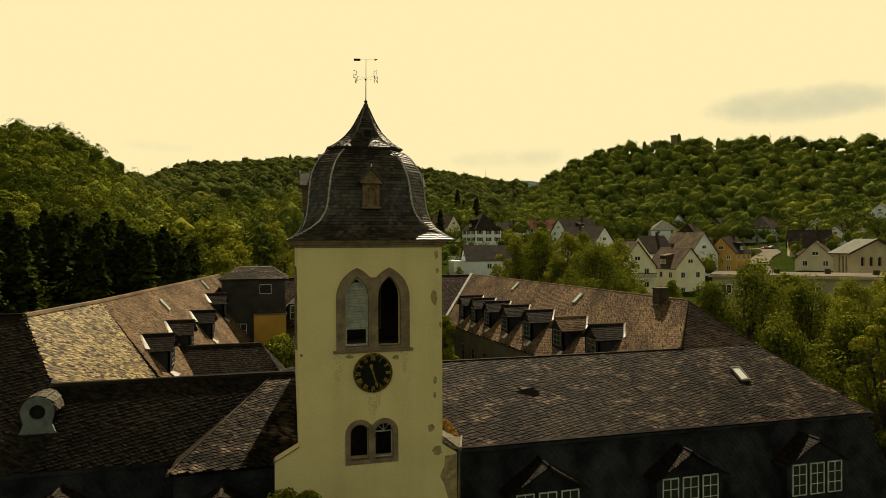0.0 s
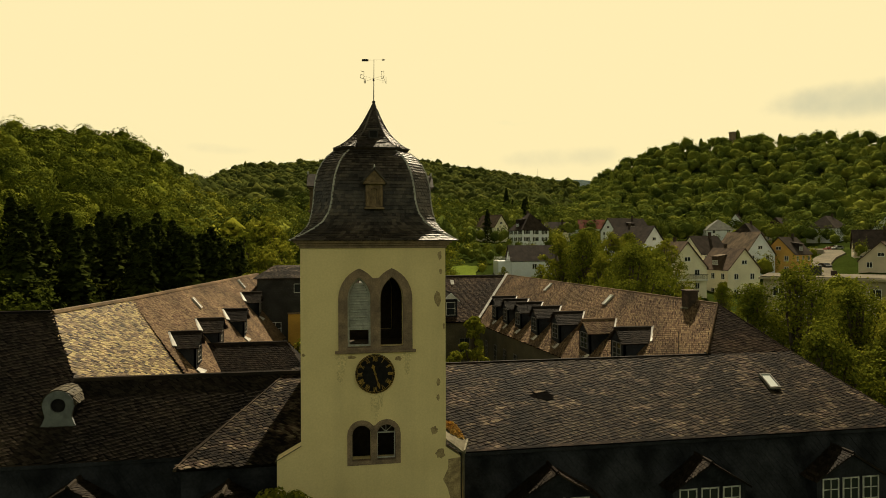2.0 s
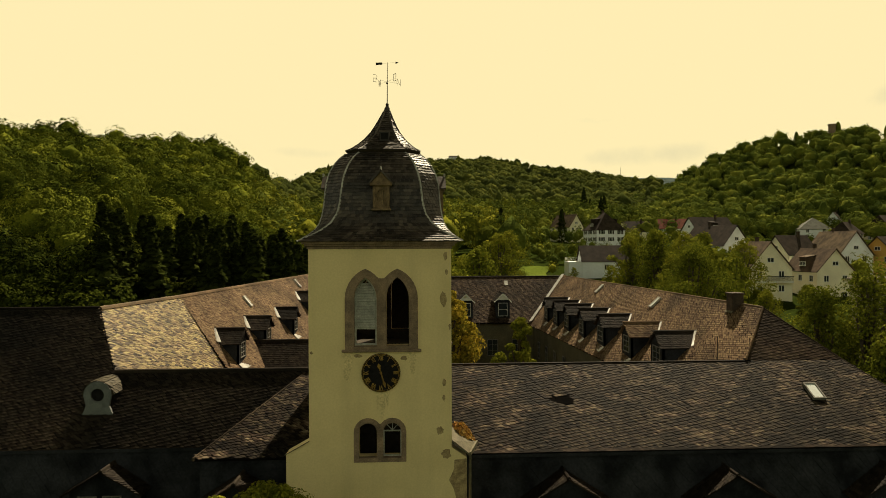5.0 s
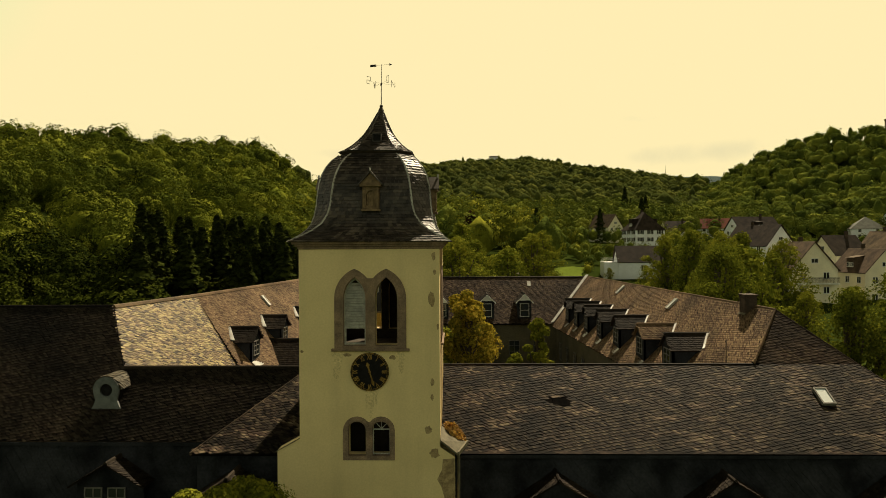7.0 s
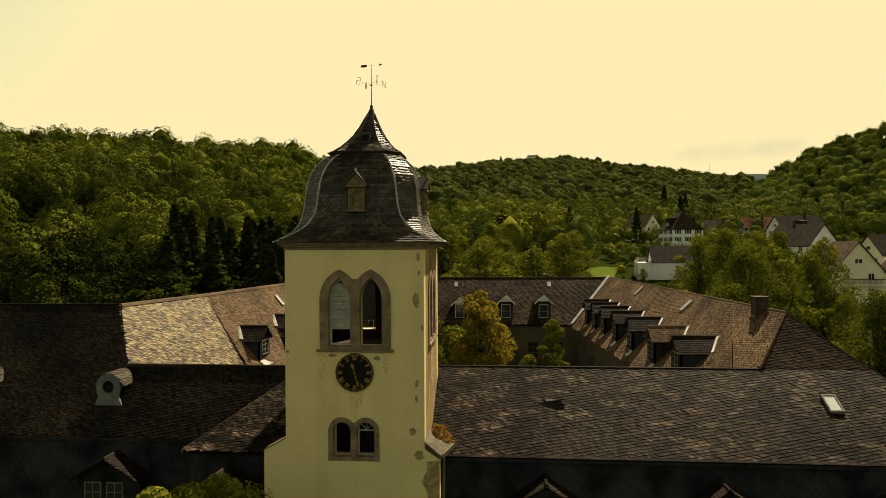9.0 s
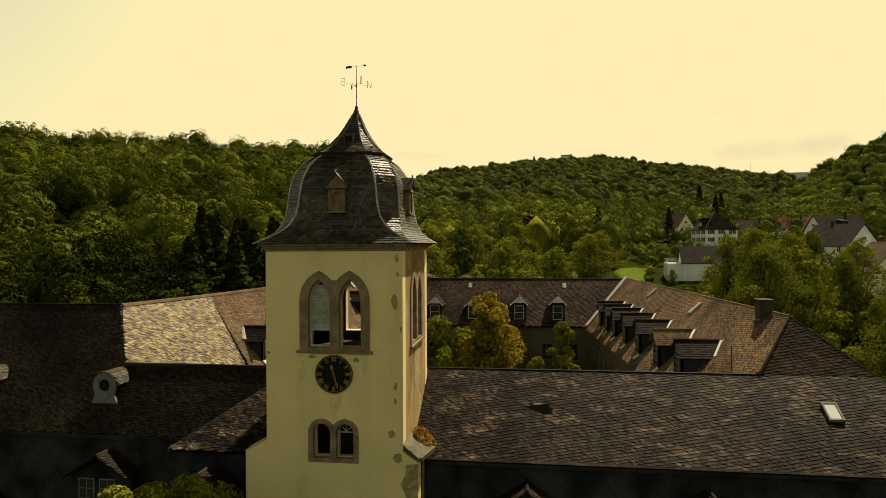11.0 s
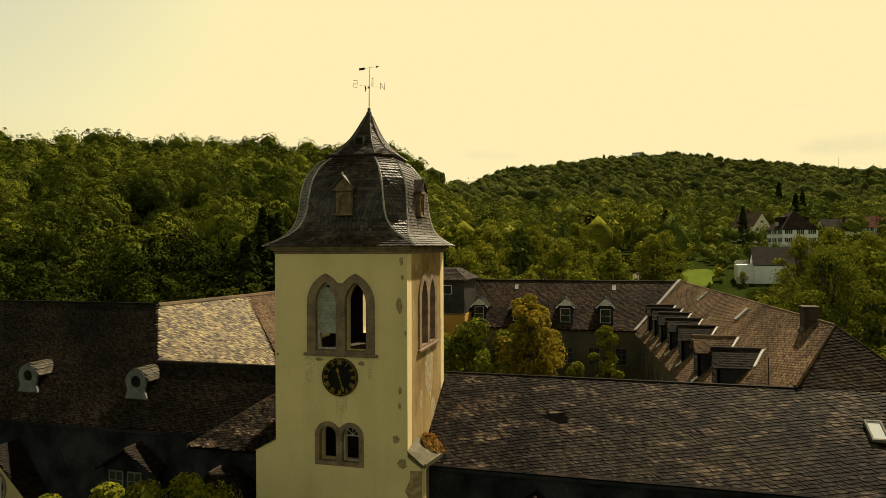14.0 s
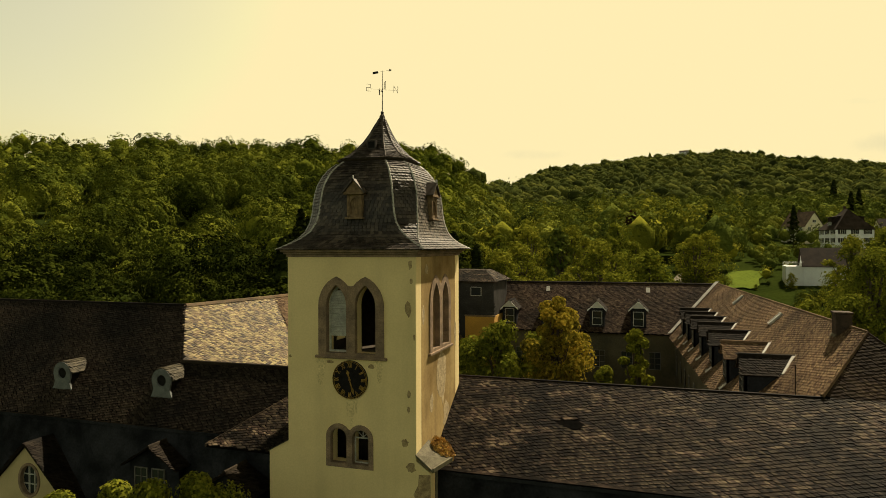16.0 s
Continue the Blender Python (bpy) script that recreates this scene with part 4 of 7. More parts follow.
def louvre(c, wall, flip=False):
    """A louvred shutter in a lancet, ending above an open bottom."""
    to3d = WALLS[wall][2]
    fr = lancet(c, 15.25, 17.15, 17.98, 0.45)
    inn = lancet(c, 15.33, 17.15, 17.88, 0.375)
    sh = tpart("shutter", holed(fr, [inn], lambda u, v, w: to3d(u, v, w + 0.22), 0.06), SHUTTER, None, "weathered white louvred shutter, open below")
    z = 15.98
    while z < 17.75:
        hw = 0.375 if z < 17.15 else 0.375 * max(0.08, 1 - ((z - 17.15) / 0.76) ** 1.7)
        a, b = to3d(c - hw, z, 0.215), to3d(c + hw, z, 0.29)
        bm = bmesh.new()
        x0, x1, y0, y1 = min(a[0], b[0]), max(a[0], b[0]), min(a[1], b[1]), max(a[1], b[1])
        v = [bm.verts.new(to3d(u, zz, w)) for u, zz, w in ((c - hw, z, 0.20), (c + hw, z, 0.20), (c + hw, z + 0.095, 0.285), (c - hw, z + 0.095, 0.285))]
        v2 = [bm.verts.new(to3d(u, zz - 0.012, w + 0.012)) for u, zz, w in ((c - hw, z, 0.20), (c + hw, z, 0.20), (c + hw, z + 0.095, 0.285), (c - hw, z + 0.095, 0.285))]
        bm.faces.new(v)
        bm.faces.new(v2[::-1])
        for i in range(4):
            bm.faces.new((v[i], v2[i], v2[(i + 1) % 4], v[(i + 1) % 4]))
        tpart("slat", bm, SHUTTER, sh)
        z += 0.105
    a, b = to3d(c - 0.375, 15.9, 0.225), to3d(c + 0.375, 15.97, 0.285)
    bm = bmesh.new()
    add_box(bm, min(a[0], b[0]), max(a[0], b[0]), min(a[1], b[1]), max(a[1], b[1]), 15.9, 15.97)
    tpart("rail", bm, SHUTTER, sh)


louvre(CX - 0.64, "south")
louvre(WALLS["east"][3] + 0.64, "east")
louvre(CX + 0.64, "north")
tpart("board", holed(lancet(CX + 0.64, 15.25, 17.15, 17.98, 0.445), [], lambda u, v, w: (u, TY1 - 0.34 - w, v), 0.03), WOOD_DARK)
# glazed fanlight of the lower pair
fan = bmesh.new()
cxr, zs = CX - 0.08 + 0.485, 11.82
for k in range(1, 4):
    a = math.pi * k / 4
    bar((cxr, TY0 + 0.25, zs), (cxr + 0.36 * math.cos(a), TY0 + 0.25, zs + 0.36 * math.sin(a)), 0.018, fan, 4)
add_box(fan, cxr - 0.365, cxr + 0.365, TY0 + 0.22, TY0 + 0.28, zs - 0.045, zs + 0.0)
add_box(fan, cxr - 0.365, cxr - 0.32, TY0 + 0.22, TY0 + 0.28, 10.78, zs - 0.045)
add_box(fan, cxr + 0.32, cxr + 0.365, TY0 + 0.22, TY0 + 0.28, 10.78, zs - 0.045)
add_box(fan, cxr - 0.32, cxr + 0.32, TY0 + 0.22, TY0 + 0.28, 10.78, 10.83)
tpart("window_frame", fan, WHITE_PAINT)
# added dark partition, itself unseen, that blackens the lower openings
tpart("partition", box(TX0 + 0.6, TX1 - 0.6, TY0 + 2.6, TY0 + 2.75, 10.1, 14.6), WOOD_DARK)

# broken plaster and bare masonry
for cx, cz, rr, sx, sz in ((7.52, 17.15, 0.3, 0.5, 1.25), (7.62, 18.85, 0.16, 0.6, 1.3), (7.66, 18.2, 0.11, 0.7, 1.2), (7.55, 13.75, 0.12, 0.7, 1.3), (7.53, 13.15, 0.1, 0.7, 1.5), (7.38, 11.82, 0.2, 0.8, 1.0),
                           (7.62, 10.9, 0.22, 1.0, 0.9), (4.12, 14.86, 0.16, 1.1, 0.5), (5.95, 14.75, 0.13, 1.2, 0.8), (2.28, 15.0, 0.07, 1, 1), (7.78, 16.0, 0.07, 0.7, 2.0)):
    k = 14
    pts = [(cx + rr * sx * math.cos(math.tau * i / k) * rng.uniform(0.6, 1.15), cz + rr * sz * math.sin(math.tau * i / k) * rng.uniform(0.6, 1.15)) for i in range(k)]
    plate(pts, lambda u, v, w: (u, TY0 - 0.006 + w, v), 0.005, PATCH, "plaster_patch")
edge = [(8.435, 10.7), (8.435, 6.0)] + [(8.0 + 0.28 * math.sin(i * 1.9) - 0.12 * (i % 3), 6.0 + 0.43 * i + 0.1 * math.cos(i * 2.3)) for i in range(11)] + [(7.95, 10.65)]
plate(edge, lambda u, v, w: (u, TY0 - 0.006 + w, v), 0.005, PATCH, "bare_masonry", "brown bare masonry where the render has fallen")
for u0, z0, rr, sx, sz in ((28.3, 13.9, 0.8, 0.85, 1.75), (28.9, 12.0, 0.5, 1.0, 1.5), (26.9, 13.0, 0.3, 0.8, 1.5), (25.9, 16.8, 0.25, 0.7, 1.6), (26.3, 18.6, 0.2, 1, 1), (30.3, 15.5, 0.2, 0.8, 3.0)):
    k = 18
    pts = [(u0 + rr * sx * math.cos(math.tau * i / k) * rng.uniform(0.65, 1.15), z0 + rr * sz * math.sin(math.tau * i / k) * rng.uniform(0.65, 1.15)) for i in range(k)]
    plate(pts, lambda u, v, w: (TX1 + 0.006 - w, u, v), 0.005, RUBBLE, "bare_masonry", "bare rubble where the render has fallen")

for cx, z1, ln, wd in ((4.9, 13.42, 0.7, 0.12), (5.08, 13.42, 1.1, 0.2), (5.28, 13.42, 0.6, 0.1), (3.7, 15.0, 1.2, 0.3), (6.3, 15.0, 0.9, 0.26)):
    k = 9
    left = [(cx - wd * rng.uniform(0.3, 1.0) * (1 - 0.6 * i / k), z1 - ln * i / k) for i in range(k + 1)]
    right = [(cx + wd * rng.uniform(0.3, 1.0) * (1 - 0.6 * i / k), z1 - ln * i / k) for i in range(k, -1, -1)]
    plate(left + right, lambda u, v, w: (u, TY0 - 0.004 + w, v), 0.003, STAIN, "stain")

# wooden lucarnes on the bell roof, one a side
def lucarne(rz, name="lucarne"):
    d = tpart(name, bmesh.new(), WOOD, None, "weathered wooden pedimented roof hatch")
    d.data.clear_geometry()
    R = Matrix.Translation((CENX, CENY, 0)) @ pose(0, 0, 0, 0, 0, rz) @ Matrix.Translation((0, 0.12, 1.784)) @ Matrix.Diagonal((0.76, 1, 0.92, 1))

    def add(nm, bm, mat):
        bmesh.ops.transform(bm, matrix=R, verts=bm.verts)
        tpart(nm, bm, mat, d)
    f = lambda u, v, w: (u, -2.68 + w, v)
    body = holed([(-0.45, 20.62), (0.45, 20.62), (0.45, 21.66), (-0.45, 21.66)], [round_arch(0, 20.78, 21.22, 0.24)], f, 0.12)
    bmesh.ops.transform(body, matrix=R, verts=body.verts)
    bmesh.ops.transform(body, matrix=OFF, verts=body.verts)
    body.to_mesh(d.data)
    body.free()
    add("cheek", box(-0.45, -0.37, -2.56, -1.9, 20.62, 21.66), WOOD)
    add("cheek", box(0.37, 0.45, -2.56, -1.9, 20.62, 21.66), WOOD)
    door = bmesh.new()
    for k in range(4):
        add_box(door, -0.24 + 0.12 * k + 0.006, -0.24 + 0.12 * (k + 1) - 0.006, -2.6, -2.57, 20.78, 21.22 + math.sqrt(max(0.24 ** 2 - (0.12 * k - 0.18) ** 2, 0.0)))
    add("door", door, WOOD)
    for s in (-1, 1):
        add("pilaster", box(s * 0.36 - 0.055, s * 0.36 + 0.055, -2.73, -2.68, 20.66, 21.6, 0.01), WOOD)
    add("sill", box(-0.52, 0.52, -2.78, -2.55, 20.54, 20.62, 0.01), WOOD)
    add("entablature", box(-0.58, 0.58, -2.8, -2.5, 21.62, 21.74, 0.015), WOOD)
    add("pediment", holed([(-0.56, 21.74), (0.56, 21.74), (0, 22.24)], [], lambda u, v, w: (u, -2.74 + w, v), 0.2), WOOD)
    for s in (-1, 1):
        add("rake", slab([(s * 0.68, -2.84, 21.72), (0, -2.84, 22.34), (0, -1.75, 22.34), (s * 0.68, -1.75, 21.72)], 0.06), DOME_SLATE)
    add("finial", box(-0.04, 0.04, -2.84, -2.76, 22.3, 22.46, 0.01), LEAD)


for rz in (0, 90, 180, 270):
    lucarne(rz)
hatch = tpart("hatch", bmesh.new(), DIAL, None, "small spire hatch, its dark inside a black box")
# solid black box paints the unlit inside of the hatch
hb = box(CENX - 0.09, CENX + 0.23, CENY - 1.0, CENY - 0.6, 23.80, 24.10)
bmesh.ops.transform(hb, matrix=OFF, verts=hb.verts)
hb.to_mesh(hatch.data)
hb.free()
tpart("hatch_frame", holed([(CENX - 0.13, 23.76), (CENX + 0.27, 23.76), (CENX + 0.27, 24.14), (CENX - 0.13, 24.14)], [[(CENX - 0.08, 23.81), (CENX + 0.22, 23.81), (CENX + 0.22, 24.09), (CENX - 0.08, 24.09)]],
                           lambda u, v, w: (u, CENY - 1.02 + w, v), 0.2), DOME_SLATE, hatch)

# ball and weathervane
VX, VY = CENX + 0.15, CENY
vane = tagged(empty("weathervane", (VX, VY, 25.45)), "black iron weathervane with compass letters", "weathervane")
VO = Matrix.Translation((-VX, -VY, -25.45))


def vpart(name, bm, mat=None):
    bmesh.ops.transform(bm, matrix=VO, verts=bm.verts)
    return part(name, bm, mat or IRON, vane)


vpart("pole", bar((VX, VY, 25.35), (VX + 0.02, VY, 27.40), 0.024, sides=6, r2=0.010))
ball = bmesh.new()
bmesh.ops.create_uvsphere(ball, u_segments=12, v_segments=8, radius=0.075)
bmesh.ops.translate(ball, verts=ball.verts, vec=(VX, VY, 25.52))
vpart("ball", ball)
ball = bmesh.new()
bmesh.ops.create_uvsphere(ball, u_segments=10, v_segments=6, radius=0.045)
bmesh.ops.translate(ball, verts=ball.verts, vec=(VX, VY, 26.48))
vpart("ball", ball)
wa = radians(35)
wx, wy = math.cos(wa), math.sin(wa)
vpart("arm", bar((VX - 0.62 * wx, VY - 0.62 * wy, 26.55), (VX + 0.62 * wx, VY + 0.62 * wy, 26.55), 0.004, sides=5))
vpart("arm", bar((VX + 0.62 * wy, VY - 0.62 * wx, 26.55), (VX - 0.62 * wy, VY + 0.62 * wx, 26.55), 0.004, sides=5))
GLYPH = {"N": [(-1, -1, -1, 1), (-1, 1, 1, -1), (1, -1, 1, 1)], "O": [(-1, -1, -1, 1), (-1, 1, 1, 1), (1, 1, 1, -1), (1, -1, -1, -1)],
         "S": [(1, 1, -1, 1), (-1, 1, -1, 0), (-1, 0, 1, 0), (1, 0, 1, -1), (1, -1, -1, -1)], "W": [(-1, 1, -0.5, -1), (-0.5, -1, 0, 0.6), (0, 0.6, 0.5, -1), (0.5, -1, 1, 1)]}
for ch, (ux, uy) in {"N": (wx, wy), "S": (-wx, -wy), "W": (-wy, wx), "O": (wy, -wx)}.items():
    bm = bmesh.new()
    for a, b, c, d in GLYPH[ch]:
        bar((VX + ux * (0.62 + a * 0.09), VY + uy * (0.62 + a * 0.09), 26.6 + b * 0.15), (VX + ux * (0.62 + c * 0.09), VY + uy * (0.62 + c * 0.09), 26.6 + d * 0.15), 0.010, bm, 4)
    vpart("letter", bm)
bm = bar((VX - 0.45, VY + 0.1, 27.36), (VX + 0.42, VY - 0.1, 27.36), 0.004, sides=5)
vpart("shaft", bm)
vpart("flag", slab([(VX - 0.5, VY + 0.1, 27.31), (VX - 0.22, VY + 0.05, 27.31), (VX - 0.22, VY + 0.05, 27.41), (VX - 0.5, VY + 0.1, 27.41)], 0.015))
vpart("arrow_head", slab([(VX + 0.38, VY - 0.1, 27.31), (VX + 0.52, VY - 0.12, 27.36), (VX + 0.38, VY - 0.1, 27.41)], 0.015))

# sheet-metal gutter box beside the tower, full of dead leaves, with its downpipe
gut = tagged(empty("roof_gutter", (8.3, 25.8, 10.9)), "bent zinc gutter box full of dead leaves", "gutter")
GO = Matrix.Translation((-8.3, -25.8, -10.9))


def gpart(name, bm, mat):
    bmesh.ops.transform(bm, matrix=GO, verts=bm.verts)
    return part(name, bm, mat, gut)


gpart("tray", slab([(7.87, 24.9, 11.46), (8.56, 24.92, 10.88), (8.95, 26.2, 10.98), (7.87, 26.4, 11.62)], 0.04), ZINC)
gpart("rim", slab([(8.54, 24.92, 10.84), (8.62, 24.92, 10.84), (9.0, 26.1, 10.94), (8.92, 26.1, 10.94)], -0.16, way=(0, 0, -1)), ZINC)
gpart("rim", slab([(7.88, 24.87, 11.38), (8.58, 24.87, 10.82), (8.58, 24.92, 10.82), (7.88, 24.92, 11.38)], -0.1, way=(0, 0, -1)), ZINC)
gpart("seam", bar((8.22, 24.92, 11.2), (8.38, 26.2, 11.33), 0.022, sides=4), ZINC)
gpart("downpipe", bar((8.6, 25.25, 10.9), (8.56, 25.2, 2.0), 0.055, sides=8), ZINC)
LITTER = material("dead_leaves", (0.60, 0.38, 0.12), (0.26, 0.14, 0.04), rough=0.9, scale=6, fine=20, vary=0.5)
vs, fs = [], []
for k in range(1100):
    a, r = rng.uniform(0, math.tau), rng.uniform(0, 1) ** 0.6
    c = np.array((8.45 + 0.44 * r * math.cos(a), 26.55 + 0.6 * r * math.sin(a), 11.24 + 0.34 * (1 - r * r) * rng.uniform(0.1, 1) + 0.07 * math.sin(a * 5 + r * 7) - 0.34 * math.cos(a) * r - 0.04 * math.sin(a) * r))
    p, q = rng.normal(0, 1, 3), rng.normal(0, 1, 3)
    p, q = p / np.linalg.norm(p) * 0.07, q / np.linalg.norm(q) * 0.06
    i = len(vs)
    vs += [tuple(c - p - q), tuple(c + p - q), tuple(c + p + q), tuple(c - p + q)]
    fs.append((i, i + 1, i + 2, i + 3))
lit = raw("leaf_litter", vs, fs, LITTER)
tagged(lit, "heap of dry brown leaves in the gutter", "leaves", kind="stuff")
# flashing on the other side
part("flashing", slab([(1.2, 24.98, 10.98), (2.17, 24.98, 11.52), (2.17, 25.95, 11.3), (1.2, 25.95, 10.86)], 0.03), ZINC, stub, "bent zinc flashing")

# ---- dormers, lucarnes, skylights and chimneys of the ranges ----
def casement(parent, c, z0, z1, hw, to3d, mull=1, bars=2, name="window", frame_mat=None):
    """A window on a wall: frame ring with glazing bars and a pane behind. to3d(u, v, w): w into the wall."""
    fm = frame_mat or WHITE_PAINT
    w = part(name, holed([(c - hw, z0), (c + hw, z0), (c + hw, z1), (c - hw, z1)], [[(c - hw + 0.05, z0 + 0.05), (c + hw - 0.05, z0 + 0.05), (c + hw - 0.05, z1 - 0.05), (c - hw + 0.05, z1 - 0.05)]],
                          lambda u, v, d: to3d(u, v, d - 0.03), 0.06), fm, parent)
    bm = bmesh.new()
    for k in range(1, mull + 1):
        u = c - hw + 2 * hw * k / (mull + 1)
        holed([(u - 0.02, z0 + 0.05), (u + 0.02, z0 + 0.05), (u + 0.02, z1 - 0.05), (u - 0.02, z1 - 0.05)], [], lambda a, b, d: to3d(a, b, d - 0.02), 0.035, bm)
    for k in range(1, bars + 1):
        v = z0 + (z1 - z0) * k / (bars + 1)
        holed([(c - hw + 0.05, v - 0.018), (c + hw - 0.05, v - 0.018), (c + hw - 0.05, v + 0.018), (c - hw + 0.05, v + 0.018)], [], lambda a, b, d: to3d(a, b, d - 0.018), 0.03, bm)
    if mull + bars:
        part("glazing_bar", bm, fm, w)
    part("pane", holed([(c - hw + 0.04, z0 + 0.04), (c + hw - 0.04, z0 + 0.04), (c + hw - 0.04, z1 - 0.04), (c - hw + 0.04, z1 - 0.04)], [], lambda u, v, d: to3d(u, v, d + 0.008), 0.012), GLASS, w)
    return w


def side_dormer(wing, y, tip_x, tip_z, sign, reach, half, foot_z, roof_mat, wall_mat):
    """A gabled dormer whose ridge runs along x; its window faces sign (-1: west, 1: east). The dormer is one part of the wing with its own pieces."""
    fx = tip_x + sign * reach
    ez = tip_z - 0.75
    d = part("dormer", box(min(fx, fx - sign * 0.12), max(fx, fx - sign * 0.12), y - half, y + half, foot_z, ez), wall_mat, wing, "slate-hung gabled dormer")
    for s in (-1, 1):
        part("cheek", slab([(fx, y + s * half, foot_z), (fx, y + s * half, ez), (tip_x - sign * 0.1, y + s * half, ez)], 0.1, way=(0, -s, 0)), wall_mat, d)
    bm = bmesh.new()
    slab([(fx, y - half, ez), (fx, y + half, ez), (fx, y, tip_z - 0.06)], 0.1, bm, way=(-sign, 0, 0))
    part("gable", bm, wall_mat, d)
    f = fx + sign * 0.18
    for s in (-1, 1):
        a = [(f, y + s * (half + 0.16), ez - 0.1), (f, y, tip_z), (tip_x - sign * 0.15, y, tip_z), (tip_x - sign * 0.15 + sign * 0.75, y + s * (half + 0.16), ez - 0.1)]
        part("roof_slope", slab(a, 0.07), roof_mat, d)
        slates(a, roof_mat, d, w=0.148, h=0.165, lean=0.0)
    ridge_cap((f, y, tip_z + 0.03), (tip_x - sign * 0.1, y, tip_z + 0.03), d, roof_mat, 0.24)
    part("flashing", slab([(tip_x - sign * 0.22, y, tip_z + 0.10), (tip_x + sign * 0.02, y, tip_z + 0.10), (tip_x + sign * 0.72, y - half - 0.2, ez + 0.06), (tip_x + sign * 0.46, y - half - 0.26, ez + 0.10)], 0.05), LEAD, d, "pale lead flashing")
    to3d = lambda u, v, w: (fx - sign * w + sign * 0.03, u, v)
    casement(d, y - 0.0, foot_z + 0.35, ez - 0.12, half * 0.62, to3d, mull=1, bars=2, frame_mat=FRAME_DULL)
    part("apron", slab([(fx + sign * 0.02, y - half, foot_z + 0.03), (fx + sign * 0.02, y + half, foot_z + 0.03), (fx + sign * 0.4, y + half, foot_z - 0.32), (fx + sign * 0.4, y - half, foot_z - 0.32)], 0.02), LEAD, d)
    return d


for k, y in enumerate((37.6, 42.2, 47.2, 51.6, 55.6, 59.1, 62.4)):
    tipx = RIDGE_E(y) - 1.95
    tz = COURT_Z(tipx, y) + 0.05
    fx = tipx - 2.35
    side_dormer(east, y, tipx, tz, -1, 2.35, 0.95, COURT_Z(fx, y) - 0.05, SLATE_DARK if k != 1 else SLATE_BROWN, WALL_GREY)
for y, tipx in ((41.6, -6.65), (47.0, -6.2), (53.6, -5.45), (61.5, -5.2)):
    tz = WEST_Z(tipx, y) + 0.05
    fx = tipx + 1.75
    side_dormer(west, y, tipx, tz, 1, 1.75, 0.9, WEST_Z(fx, y) - 0.05, SLATE_DARK, WALL_GREY)


def front_dormer(wing, x, apex, half, y, foot, back, wall_mat, roof_mat, wins, win_z, white=False, over=0.25, slope=0.6, frame_mat=None):
    """A gabled dormer facing the south, ridge along y."""
    ez = apex - half * slope
    d = part("dormer", box(x - half, x + half, y, y + 0.12, foot, ez), wall_mat, wing, "small gabled dormer, gable and edges whitened for sun" if white else "dark slate-hung gabled dormer")
    for s in (-1, 1):
        part("cheek", box(x + s * half - (0.1 if s > 0 else 0), x + s * half + (0.1 if s < 0 else 0), y + 0.12, y + back, foot, ez), wall_mat, d)
    part("gable", slab([(x - half, y, ez), (x + half, y, ez), (x, y, apex - 0.05)], 0.12, way=(0, 1, 0)), PAINT_SUNLIT if white else wall_mat, d)
    for s in (-1, 1):
        a = [(x + s * (half + 0.2), y - over, ez - 0.2 * slope), (x, y - over, apex), (x, y + back, apex), (x + s * (half + 0.2), y + back, ez - 0.2 * slope)]
        part("roof_slope", slab(a, 0.07), roof_mat, d)
        slates(a, roof_mat, d, w=0.148, h=0.165, lean=0.0)
    ridge_cap((x, y - over, apex + 0.03), (x, y + back, apex + 0.03), d, roof_mat, 0.22)
    if white:
        for s in (-1, 1):
            part("barge_board", slab([(x, y - over - 0.02, apex + 0.03), (x + s * (half + 0.2), y - over - 0.02, ez - 0.2 * slope + 0.03), (x + s * (half + 0.2), y - over - 0.02, ez - 0.2 * slope - 0.12), (x, y - over - 0.02, apex - 0.12)], 0.04, way=(0, 1, 0)), PAINT_SUNLIT, d)
    for c, hw in wins:
        casement(d, x + c, win_z[0], win_z[1], hw, lambda u, v, w: (u, y - 0.03 + w, v), mull=1 if not white else 0, bars=2 if not white else 1, frame_mat=frame_mat)
    return d


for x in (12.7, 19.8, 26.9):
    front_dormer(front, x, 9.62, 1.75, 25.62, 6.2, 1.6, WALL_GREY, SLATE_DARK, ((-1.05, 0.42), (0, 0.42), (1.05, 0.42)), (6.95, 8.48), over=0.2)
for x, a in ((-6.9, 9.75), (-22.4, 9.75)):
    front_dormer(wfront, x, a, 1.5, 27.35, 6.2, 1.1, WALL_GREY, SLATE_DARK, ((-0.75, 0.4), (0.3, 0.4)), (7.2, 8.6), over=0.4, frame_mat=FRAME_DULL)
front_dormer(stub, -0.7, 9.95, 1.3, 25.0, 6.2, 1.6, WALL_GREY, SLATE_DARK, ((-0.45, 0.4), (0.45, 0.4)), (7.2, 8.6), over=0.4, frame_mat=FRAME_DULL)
for x, a in ((11.7, 14.1), (15.6, 14.15), (6.9, 13.9), (2.9, 14.0)):
    front_dormer(north, x, a, 0.72, 66.2, 11.35, 2.6, WALL_GREY, SLATE_DARK, ((0, 0.48),), (11.75, 13.15), white=True, slope=0.95, over=0.2)
for x, z in ((6.3, 14.9), (16.5, 14.9), (-1.5, 14.7)):
    y = 65.7 + (z - 11.1) / 0.88
    part("roof_vent", slab([(x - 0.19, y - 0.2, z - 0.1), (x + 0.19, y - 0.2, z - 0.1), (x + 0.19, y + 0.3, z + 0.36), (x - 0.19, y + 0.3, z + 0.36)], 0.1), LEAD, north)
